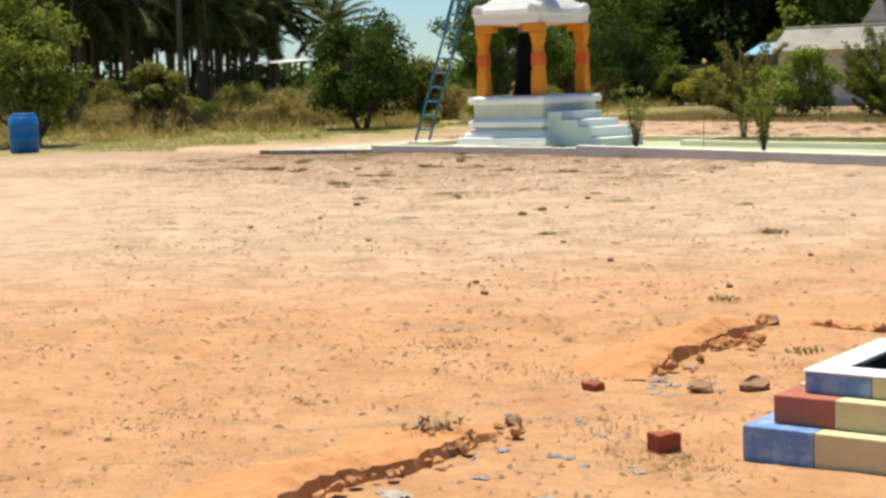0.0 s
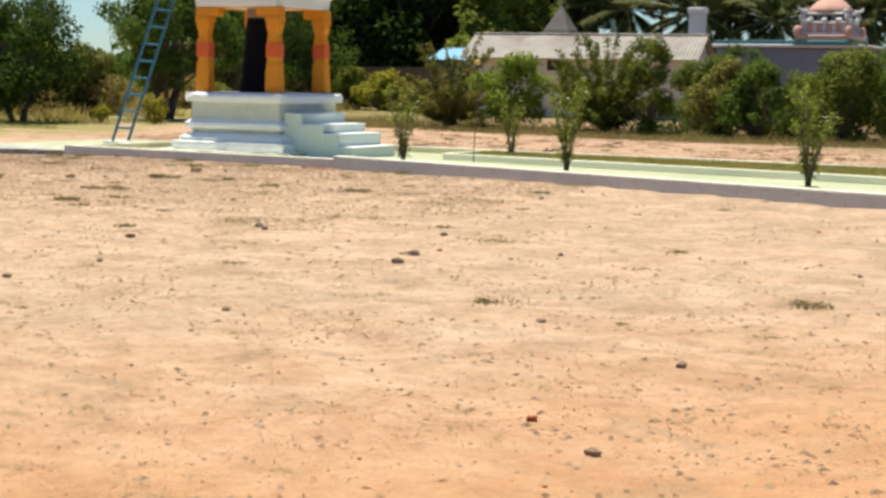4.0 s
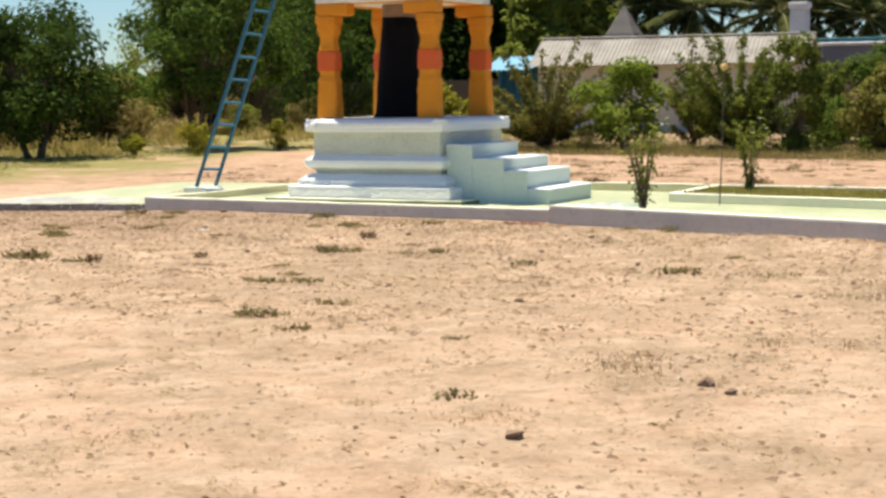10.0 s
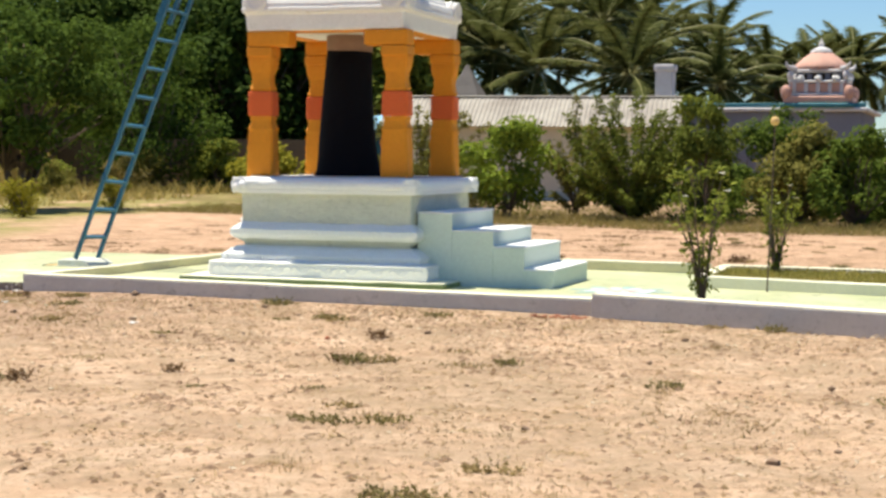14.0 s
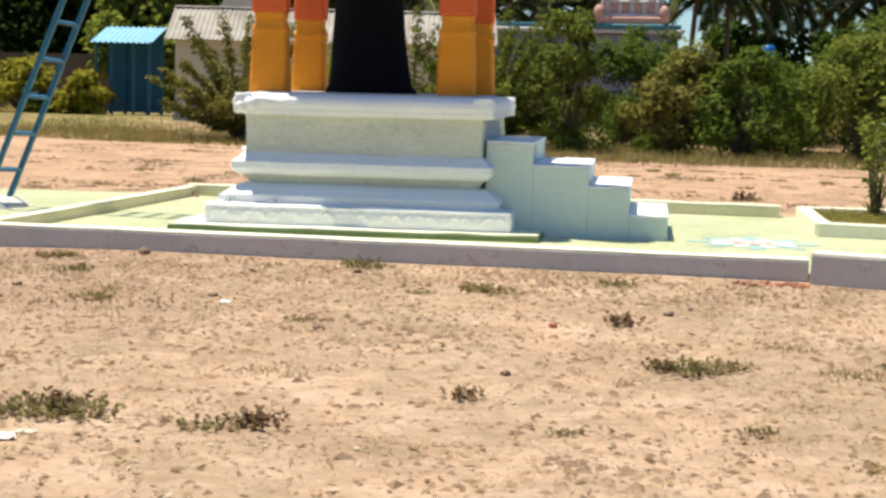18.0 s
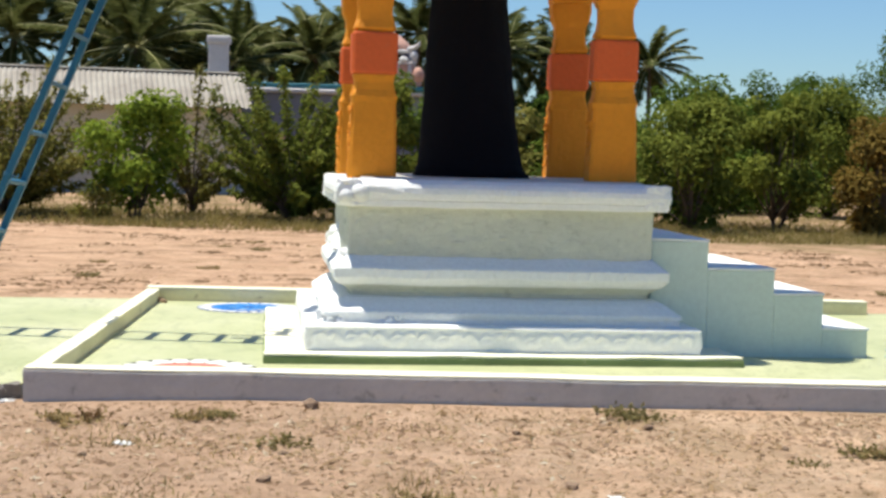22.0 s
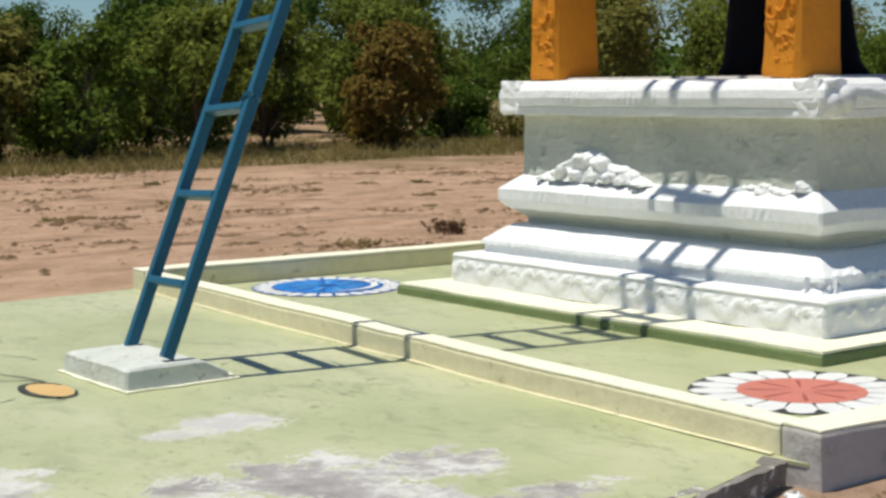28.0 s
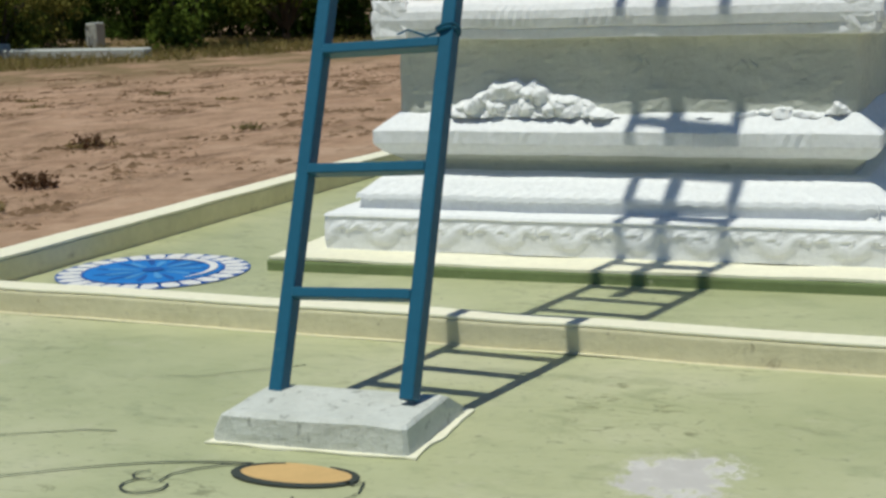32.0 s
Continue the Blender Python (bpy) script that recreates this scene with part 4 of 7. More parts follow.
column("black_shaft", [(0.41, 0.0, 0.04, -0.17), (0.365, 0.08, 0.025, -0.17), (0.34, 0.25, 0.015, -0.17), (0.325, 0.4, 0.01, -0.17), (0.315, 0.55, 0.005, -0.16), (0.29, 0.9, 0.0, -0.14), (0.272, 1.25, 0.0, -0.11), (0.262, 1.45, 0.0, -0.09)], BLACKSTONE, "black oiled lower shaft")
column("upper_shaft", [(0.262, 1.452, 0.0, -0.09), (0.268, 1.6, 0.0, -0.08), (0.272, 2.4, 0.0, -0.02), (0.268, 3.2, 0.0, 0.0), (0.262, 4.0, 0.0, 0.0), (0.25, 5.5, 0.0, 0.0), (0.24, 7.6, 0.0, 0.0), (0.22, 7.7, 0.0, 0.0)], BROWNSTONE, "brown granite upper shaft")

# ---- ladder ----
foot, top = Vector((-3.737, 0.132, 0.168)), Vector((-0.43, 0.13, 8.2))
ladder = thing("ladder", Matrix.Translation(foot), "blue painted steel ladder leaning on the tall pillar", "ladder")
up = (top - foot).normalized()
across = Vector((0.15, 1.0, 0.0)).normalized()
across = (across - up * across.dot(up)).normalized()
out = across.cross(up).normalized()
turn = Matrix((across, up, out)).transposed().to_4x4()
LENGTH = (top - foot).length
for s in (-1, 1):
    rail = part("rail", boxed(s * 0.219 - 0.022, s * 0.219 + 0.022, 0, LENGTH, -0.024, 0.024, 0.003), BLUESTEEL, ladder)
    rail.matrix_local = turn
for k in range(23):
    h = 0.298 + 0.375 * k
    rung = part("rung", boxed(-0.199, 0.199, h - 0.015, h + 0.015, -0.030, 0.026, 0.003), BLUESTEEL, ladder)
    rung.matrix_local = turn
for q, w in ((0.045, 0.030), (-0.213, 0.022)):
    rail = part("upper_rail", boxed(q - w, q + w, 3.12, LENGTH - 0.1, -0.076, -0.030, 0.003), BLUESTEEL, ladder, "rail of the upper ladder section")
    rail.matrix_local = turn
for k in range(14):
    h = 3.30 + 0.375 * k
    rung = part("upper_rung", boxed(-0.19, 0.014, h - 0.015, h + 0.015, -0.069, -0.037, 0.003), BLUESTEEL, ladder)
    rung.matrix_local = turn
bm = bmesh.new()
for k, (a, r) in enumerate(((0.0, 0.034), (0.011, 0.035))):
    ring = [(-0.213 + r * math.cos(q), 1.085 + a + 0.006 * math.sin(2 * q), r * math.sin(q)) for q in (2 * math.pi * j / 14 for j in range(15))]
    tube(bm, ring, [0.005] * 15, 5)
tube(bm, [(-0.18, 1.10, 0.03), (-0.12, 1.09, 0.035), (-0.06, 1.11, 0.025), (-0.03, 1.095, 0.02)], [0.005, 0.004, 0.004, 0.003], 5)
part("rope_tie", bm, BLUESTEEL, ladder, "blue rope tied round the rail").matrix_local = turn


def quad_ring(x0, x1, y0, y1, z, n=5):
    return square_ring((x1 - x0) / 2, (y1 - y0) / 2, z, (x0 + x1) / 2, (y0 + y1) / 2, n, 0.012)


bm = loft([quad_ring(-3.975, -3.51, -0.165, 0.425, 0.07), quad_ring(-3.975, -3.53, -0.16, 0.425, 0.11), quad_ring(-3.97, -3.62, -0.155, 0.405, 0.158), quad_ring(-3.955, -3.65, -0.145, 0.39, 0.169)])
for v in bm.verts:
    v.co += noise.noise_vector(v.co * 11) * 0.006
PADPAINT = paint("whitewashed_cement", (0.66, 0.68, 0.62, 1), (0.34, 0.35, 0.31, 1), (0.52, 0.54, 0.48, 1), 4.0, 36, 0.5, 0.9, (0.58, 0.68), 0.7)
pad = thing("ladder_pad", pose(0, 0, 0), "whitewashed concrete footing block under the ladder", "footing")
part("block", bm, PADPAINT, pad)
rim = prism([(-3.995, -0.185), (-3.485, -0.185), (-3.485, 0.445), (-3.995, 0.445)], FLOOR + 0.001, FLOOR + 0.007)
bmesh.ops.subdivide_edges(rim, edges=[e for e in rim.edges if e.calc_length() > 0.3], cuts=14)
for v in rim.verts:
    v.co += Vector((noise.noise(v.co * 9), noise.noise(v.co * 9 + Vector((5, 0, 0))), 0)) * 0.02
part("mortar_rim", rim, CREAM, pad, "cream mortar round the footing")


# ---- planting ----
def leaves(name, centres, count, radius, size, material, parent, rnd, flat=0.8, aspect=0.5):
    """Many small bent leaves in uneven clumps, as one mesh."""
    c = np.array(centres, float)
    w = np.array([rnd.uniform(0.3, 1.7) for _ in centres])
    pick = np.random.default_rng(rnd.randrange(1 << 30))
    which = pick.choice(len(c), count, p=w / w.sum())
    d = pick.normal(size=(count, 3))
    d /= np.linalg.norm(d, axis=1)[:, None]
    r = pick.random(count) ** 0.4
    p = c[which] + d * (r * radius * w[which] ** 0.4)[:, None] * (1, 1, flat)
    face = d * 0.8 + (0, 0, 0.55) + pick.normal(size=(count, 3)) * 0.45
    face /= np.linalg.norm(face, axis=1)[:, None]
    along = np.cross(face, pick.normal(size=(count, 3)))
    along /= np.linalg.norm(along, axis=1)[:, None] + 1e-9
    side = np.cross(face, along)
    s = size * pick.uniform(0.6, 1.4, count)[:, None]
    bend = np.cross(along, side) * s * 0.18
    a, b = p, p + along * s
    m = p + along * s * 0.5 + bend
    v = np.stack([a, m + side * s * aspect * 0.5, b, m - side * s * aspect * 0.5], 1).reshape(-1, 3)
    me = bpy.data.meshes.new(name)
    me.vertices.add(len(v))
    me.vertices.foreach_set("co", v.ravel())
    me.loops.add(len(v))
    me.loops.foreach_set("vertex_index", np.arange(len(v)))
    me.polygons.add(count)
    me.polygons.foreach_set("loop_start", np.arange(0, len(v), 4))
    me.update(calc_edges=True)
    me.materials.append(material)
    ob = new(name, me)
    ob.parent = parent
    return ob


def tree(x, y, height, spread, seed, material, label, name="tree", bare=0.25, count=4200, size=0.11, stems=1, group="", clumps=26, z=0.0, trunk=0.05, flat=0.75, aspect=0.5, blob=0.30):
    rnd = random.Random(seed)
    t = thing(name, pose(x, y, z - 0.03), label, "tree" if name == "tree" else name, group)
    centres = []
    lobes = [(rnd.uniform(0, 6.28), rnd.uniform(0.15, 0.4)) for _ in range(3)]
    for _ in range(clumps):
        u = rnd.random() ** 0.8
        a = rnd.uniform(0, 2 * math.pi)
        k = math.sin(math.pi * (0.12 + 0.80 * u)) ** 0.75
        wide = 1 + sum(w * math.sin((n + 1) * a + f + 3 * u) for n, (f, w) in enumerate(lobes)) * 0.6
        r = spread * k * rnd.random() ** 0.45 * 0.88 * max(0.45, wide)
        centres.append((r * math.cos(a), r * math.sin(a), height * (bare + (rnd.uniform(0.86, 0.98) - bare) * u)))
    bm = bmesh.new()
    for s in range(stems):
        a0 = 2 * math.pi * s / stems + rnd.random()
        off = 0.0 if stems == 1 else trunk * 1.6
        base = Vector((off * math.cos(a0), off * math.sin(a0), 0))
        lean = Vector((math.cos(a0), math.sin(a0), 0)) * (0.05 if stems == 1 else 0.28) * height * bare
        fork = base + lean + Vector((0, 0, height * bare * 0.9))
        mid = base + lean * 0.35 + Vector((rnd.uniform(-1, 1), rnd.uniform(-1, 1), 0)) * trunk + Vector((0, 0, height * bare * 0.45))
        tube(bm, [base, mid, fork], [trunk * 1.25, trunk, trunk * 0.8], 8)
        for c in centres[s::stems]:
            c = Vector(c)
            k = fork.lerp(c, 0.5) + Vector((rnd.uniform(-1, 1), rnd.uniform(-1, 1), rnd.uniform(0, 1))) * spread * 0.10
            tube(bm, [fork - Vector((0, 0, trunk)), k, c], [trunk * 0.5, trunk * 0.3, trunk * 0.1], 5)
    smooth(part("trunk", bm, BARK, t))
    leaves("crown", centres, count, spread * blob, size, material, t, rnd, flat, aspect)
    return t


def palm_meshes(seed, height, reach=1.0):
    """The trunk and the crown of a coconut palm."""
    rnd = random.Random(seed)
    bm = bmesh.new()
    lx, ly = rnd.uniform(-0.6, 0.6), rnd.uniform(-0.6, 0.6)
    pts = [(lx * k * k, ly * k * k, height * k) for k in (0, 0.15, 0.35, 0.6, 0.8, 1.0)]
    tube(bm, pts, [0.20, 0.14, 0.12, 0.11, 0.10, 0.10], 9)
    trunk = bpy.data.meshes.new("trunk")
    bm.to_mesh(trunk)
    bm.free()
    trunk.materials.append(BARK)
    verts, faces, ribs, rib_faces = [], [], [], []
    for k in range(30):
        a = k * 2.39996 + rnd.uniform(-0.25, 0.25)
        rise = 1.35 - 2.0 * (k / 30) + rnd.uniform(-0.12, 0.12)
        L = rnd.uniform(3.2, 4.4) * reach
        d = Vector((math.cos(a), math.sin(a), 0))
        side = Vector((-d.y, d.x, 0))
        p = Vector(pts[-1]) + d * 0.1
        ang, seg = rise, 14
        droop = rnd.uniform(0.04, 0.085) * (1.25 if rise > 0.5 else 0.8)
        for s in range(seg):
            way = d * math.cos(ang) + Vector((0, 0, math.sin(ang)))
            q = p + way * (L / seg)
            upv = way.cross(side) * -1
            w = 0.045 * (1 - s / seg) + 0.008
            i = len(ribs)
            ribs += [p + side * w, p - side * w, q - side * w * 0.9, q + side * w * 0.9, p - upv * w, q - upv * w]
            rib_faces += [(i, i + 1, i + 2, i + 3), (i + 1, i + 4, i + 5, i + 2), (i + 4, i, i + 3, i + 5)]
            if s > 1:
                leaf = 0.85 * reach * math.sin(math.pi * (s + 0.4) / (seg + 0.9)) ** 0.5
                for sg in (-1, 1):
                    for half in (0, 0.2, 0.4, 0.6, 0.8):
                        o = p.lerp(q, half)
                        tip = o + (side * sg * 0.80 + way * 0.62 + upv * rnd.uniform(-0.05, 0.22) - Vector((0, 0, rnd.uniform(0.05, 0.38)))) * leaf * rnd.uniform(0.8, 1.1)
                        i = len(verts)
                        verts += [o, o + way * 0.10, tip]
                        faces.append((i, i + 1, i + 2))
            p = q
            ang -= droop * (0.5 + s / seg)
    crown = bpy.data.meshes.new("fronds")
    crown.from_pydata(verts, [], faces)
    crown.materials.append(PALM)
    rib = bpy.data.meshes.new("ribs")
    rib.from_pydata(ribs, [], rib_faces)
    rib.materials.append(RIB)
    return trunk, crown, rib


def palm_kind(seed, height, reach=1.0):
    trunk, crown, rib = palm_meshes(seed, height, reach)
    t = thing("coconut_palm", pose(0, 0, 0), "tall coconut palm with spreading arching fronds", "palm tree", "coconut grove")
    for name, me in (("trunk", trunk), ("crown", crown), ("frond_ribs", rib)):
        ob = new(name, me)
        ob.parent = t if name != "frond_ribs" else fronds
        if name == "crown":
            fronds = ob
    return t


# coconut grove behind the temple: place and height of the crown
rnd = random.Random(5)
GROVE = [(-17.3, 47, 8.2), (-14.6, 50, 7.1), (-11.6, 53, 8.0), (-6.0, 42.5, 4.7), (-8.2, 48, 7.2), (-4.9, 46, 5.9), (-3.05, 44.5, 5.6), (-1.6, 50, 5.9), (0.5, 49, 6.2), (-7.0, 52, 6.6), (3.9, 50, 7.2), (5.4, 51, 6.9), (2.0, 52, 6.7), (-20.5, 54, 8.4), (-9.6, 56, 7.4), (-12.6, 47, 6.0), (-24, 58, 8.4), (-2.6, 56, 6.6), (7.2, 55, 6.9), (9.2, 58, 7.2), (12.5, 60, 7.2), (10.8, 62, 6.9), (14.6, 66, 6.6), (-15.5, 58, 7.8), (-5.2, 57, 6.6), (6.2, 60, 7.6), (-10.2, 45, 5.0), (1.0, 57, 6.9), (-18.6, 51, 6.4), (-51.5, 38, 6.2), (-54, 41, 6.8), (-51.0, 43, 5.4), (-56.5, 43, 7.2)]
HEIGHTS = (6.0, 7.2, 8.4)
kinds = [palm_kind(s, h, 0.86) for s, h in zip((11, 12, 13), HEIGHTS)]
slender = palm_kind(17, 6.6, 0.64)
slender.matrix_basis = Matrix.Translation((16.5, 63, -0.8))
for i, (x, y, h) in enumerate(GROVE):
    turned = Matrix.Rotation(i * 1.7, 4, "Z")
    if x > -5.1:
        copy_thing(slender, Matrix.Translation((x, y, h - 7.9)) @ turned)
    else:
        k = next(j for j in range(3) if HEIGHTS[j] >= h)
        copy_thing(kinds[k], Matrix.Translation((x, y, h - HEIGHTS[k] - 0.05)) @ turned)
# trees below the palms beyond the temple
for i in range(7):
    tree(5.5 + 2.1 * i, 55 + 2.5 * math.sin(i * 2.1), (2.9 if i in (3, 4, 5) else 4.2) + 0.3 * math.sin(i * 1.7), 1.9, 140 + i, LEAF_DARK, "far dark leafy tree below palms", count=4200, size=0.30, clumps=28, trunk=0.12, group="far trees", bare=0.04, blob=0.34)
# palm wood on the far side of the scrub
for i in range(70):
    y = 12 + rnd.random() * 34
    x = 23.2 - (1.09 + 0.66 * rnd.random()) * (y + 29.4)
    if x < -20 - 0.96 * (y - 5):
        copy_thing(kinds[i % 3], Matrix.Translation((x, y, -0.05)) @ Matrix.Rotation(i * 2.3, 4, "Z"))
for k, (x, y) in zip(kinds, ((-54, 30), (-60, 36), (-49, 22))):
    k.matrix_basis = Matrix.Translation((x, y, -0.05))

for i in range(46):
    y = rnd.uniform(22, 56)
    x = -26 - 0.96 * (y - 5) - rnd.random() * (8 + 0.5 * (y - 5))
    copy_thing(kinds[i % 3], Matrix.Translation((x, y, -0.05)) @ Matrix.Rotation(i * 1.3, 4, "Z"))
for i in range(9):
    y = 42 + 2.2 * i
    copy_thing(kinds[(i + 1) % 3], Matrix.Translation((-24.5 - 0.96 * (y - 5) - 1.5 * (i % 2), y, -0.05)) @ Matrix.Rotation(i * 2.1, 4, "Z"))
# big shade trees behind
for x, y, h, s, sd in ((-33, 50, 14.0, 6.5, 31), (-26, 54, 14.5, 7.0, 32), (-19.5, 52, 11.0, 5.0, 33), (-29, 43, 9.0, 4.6, 35), (-23, 46, 9.5, 5.0, 36), (-15.6, 42.6, 6.6, 2.7, 37)):
    tree(x, y, h, s, sd, LEAF_MID if y < 43 else LEAF_DEEP, "large spreading shade tree", count=22000, size=0.36, clumps=90, trunk=0.3, group="shade trees", bare=0.10)
# round garden trees in the scrub
for x, y, h, s, sd, m, bare, stems in ((-17.7, 12.1, 4.1, 2.55, 41, LEAF_DEEP, 0.18, 2), (-29.0, 34.5, 6.6, 3.2, 42, LEAF_MID, 0.12, 2), (-17.4, 19.2, 5.7, 2.8, 43, LEAF_DARK, 0.22, 5), (-19.2, -0.9, 5.0, 2.2, 44, LEAF_MID, 0.10, 2), (-24.6, 8.3, 2.7, 1.2, 45, LEAF_DRY, 0.30, 2), (-28, 23, 3.6, 2.3, 47, LEAF_MID, 0.12, 2), (-22.5, 35, 6.5, 3.4, 39, LEAF_DARK, 0.12, 2), (-17.0, 34.2, 1.9, 1.3, 40, YELLOWISH, 0.06, 2), (-15.0, 33.6, 1.6, 0.9, 30, YELLOWISH, 0.06, 2), (-19.6, 35.2, 2.0, 1.4, 29, LEAF_MID, 0.06, 2), (-24.0, 18.5, 3.0, 1.9, 46, LEAF_MID, 0.1, 3), (-22.6, 20.8, 2.6, 1.5, 48, LEAF_DRY, 0.1, 3)):
    tree(x, y, h, s, sd, m, "round leafy tree in dry scrub", count=int(3800 * s), size=0.17, clumps=int(22 * s ** 0.8) + 12, trunk=0.10, group="garden trees", stems=stems, bare=bare, blob=0.20 if stems > 3 else 0.27)
for x, y, h, s, sd in ((-14.2, 14.5, 0.95, 0.62, 49), (-14.0, 18.2, 1.0, 0.40, 50), (-15.6, 13.6, 0.6, 0.5, 55)):
    tree(x, y, h, s, sd, YELLOWISH, "small yellow-green bush at the path", "bush", 0.08, 1500, 0.08, 3, "bushes at the path", 16, trunk=0.02, blob=0.34)
# yellowing bushes scattered over the scrub
rnd = random.Random(15)
for i in range(70):
    y = rnd.uniform(-2, 33)
    x = -21 - rnd.random() * 19 - 0.25 * max(0, 14 - y)
    h = rnd.uniform(0.6, 1.9)
    tree(x, y, h, h * rnd.uniform(0.55, 0.8), 200 + i, (SCRUB, LEAF_DRY, SCRUB, LEAF_MID)[i % 4], "low yellowing bush in dry scrub", "bush", 0.06, int(900 + 900 * h), 0.10, 3, "scrub bushes", 14, trunk=0.02, flat=0.8, blob=0.36)
# golden dry mounds between them
for i in range(52):
    y = rnd.uniform(3, 26)
    x = -21 - rnd.random() * 13 - 0.25 * max(0, 14 - y)
    h = rnd.uniform(0.5, 1.5)
    tree(x, y, h, h * rnd.uniform(1.0, 1.5), 300 + i, GOLD, "golden mound of dry scrub growth", "bush", 0.02, 1300, 0.12, 3, "dry mounds", 14, trunk=0.012, flat=0.6, blob=0.42, aspect=0.3)
# shrubs behind the yard
def spray_shrub(x, y, h, spread, seed, material, label, twigs=46, count=5200, size=0.12):
    """Arching twigs that radiate from the base, set with leaves along their length."""
    rnd = random.Random(seed)
    t = thing("shrub", pose(x, y, -0.03), label, "shrub")
    bm, centres = bmesh.new(), []
    for k in range(twigs):
        a = k * 2.39996 + rnd.uniform(-0.3, 0.3)
        u = rnd.random() ** 0.7
        reach, top = spread * (0.38 + 0.68 * math.sin(math.pi * (0.15 + 0.62 * u))) * rnd.uniform(0.8, 1.1), h * (1.02 - 0.86 * u) * rnd.uniform(0.85, 1.08)
        pts = [(reach * q ** 1.25 * math.cos(a), reach * q ** 1.25 * math.sin(a), top * (q ** 0.8)) for q in (0, 0.25, 0.5, 0.75, 1.0)]
        tube(bm, pts, [0.024, 0.018, 0.013, 0.009, 0.004], 5)
        for q in range(2, 15):
            f = 0.22 + 0.78 * q / 14
            i = min(3, int(f * 4))
            w = f * 4 - i
            centres.append(tuple(p + (r - p) * w for p, r in zip(pts[i], pts[i + 1])))
    smooth(part("framework", bm, BARK, t, "bare radiating twigs"))
    leaves("foliage", centres, int(count * 1.9), 0.10, size * 1.15, material, t, rnd, 0.6, 0.42)
    return t


spray_shrub(-6.6, 20.3, 3.0, 1.7, 51, LEAF_DRY, "spreading olive shrub with arching leafy twigs", 60, 7500, 0.10)
tree(-4.08, 19.8, 2.45, 1.32, 52, LEAF_BRIGHT, "bright green rounded broad-leaved shrub", "shrub", 0.10, 4600, 0.14, 3, clumps=26, trunk=0.035)
spray_shrub(-3.1, 22.8, 3.15, 0.85, 53, LEAF_DRY, "thin sparse young shrub with upright twigs", 22, 1500, 0.10)
spray_shrub(-1.05, 20.2, 3.3, 1.55, 54, LEAF_FIELD, "dark shrub with arching layered twigs", 66, 8000, 0.10)
tree(-4.7, 18.4, 0.75, 0.45, 56, LEAF_DRY, "low dry bush beside a green shrub", "bush", 0.1, 900, 0.08, 3, clumps=12, trunk=0.015, blob=0.36)
# the row of young trees along the field
ROW = [(0.8, 19.2, 3.0, 1.0), (2.2, 22.8, 3.4, 1.3), (3.0, 19.0, 2.1, 1.15), (4.3, 18.5, 2.1, 1.25), (6.7, 18.9, 2.7, 1.5), (8.95, 20.3, 2.9, 1.15), (7.5, 22.4, 3.2, 1.45), (10.4, 18.6, 2.3, 1.2), (5.2, 22.8, 2.0, 1.3), (12.6, 21.8, 3.1, 1.5), (0.3, 25.5, 2.4, 1.4), (3.9, 26.5, 2.0, 1.4), (6.3, 27.5, 2.0, 1.5), (9.6, 28.0, 2.2, 1.5), (12.4, 27.0, 3.0, 1.7), (14.8, 24.6, 3.5, 1.8), (13.2, 34.0, 3.9, 1.9), (13.0, 42, 3.8, 2.0), (9.6, 40, 2.4, 1.6), (20.2, 39, 6.4, 3.0), (24.6, 40, 6.6, 3.0), (17.2, 31, 4.2, 2.1), (15.6, 17.9, 3.0, 1.6), (18.0, 21.5, 3.8, 2.0), (18.4, 17.2, 3.2, 1.7), (21.5, 19.5, 4.4, 2.2), (21.5, 26, 4.8, 2.4), (26, 22, 5.2, 2.6), (20.5, 14.2, 3.2, 1.7), (23.5, 13.5, 3.7, 2.0), (28, 15, 4.4, 2.4), (26, 33, 6.0, 3.1), (30, 27, 5.8, 3.0), (22.5, 9.8, 3.1, 1.8), (26, 7.5, 3.5, 2.0), (31, 9, 4.6, 2.4), (25, 4.6, 3.2, 1.8), (29, 3, 4.0, 2.2), (33, -3, 4.2, 2.3), (16.0, 38, 4.2, 2.1)]
for i, (x, y, h, s) in enumerate(ROW):
    tree(x, y, h, s, 60 + i, LEAF_RUST if (x, y) == (10.4, 18.6) else LEAF_DARK if h > 6 or y > 30 else (LEAF_FIELD, LEAF_FEATHER, LEAF_DRY, LEAF_FEATHER, LEAF_FIELD)[i % 5], "bushy young tree on dry ground", count=int(3600 * s), size=0.14, clumps=(22, 28, 19, 32)[i % 4], trunk=0.05, group="field trees", stems=1 + i % 2, bare=(0.05, 0.10, 0.04, 0.08)[i % 4], flat=0.9, blob=(0.30, 0.27, 0.32, 0.26)[i % 4], aspect=0.45)

# undergrowth at the feet of the row
rnd = random.Random(21)
for i in range(46):
    x = rnd.uniform(0.0, 27.0)
    y = (20.2 if x < 14 else 20.2 - 0.45 * (x - 14)) + rnd.random() ** 1.5 * 9
    y += 6 if 5.5 < x < 12.5 else 0
    h = rnd.uniform(0.45, 1.25)
    tree(x, y, h, h * rnd.uniform(0.7, 1.05), 400 + i, (LEAF_FEATHER, LEAF_DRY, LEAF_DARK)[i % 3], "low bush growing under the young trees", "bush", 0.03, int(700 + 900 * h), 0.10, 3, "undergrowth bushes", 14, trunk=0.015, flat=0.8, blob=0.38)

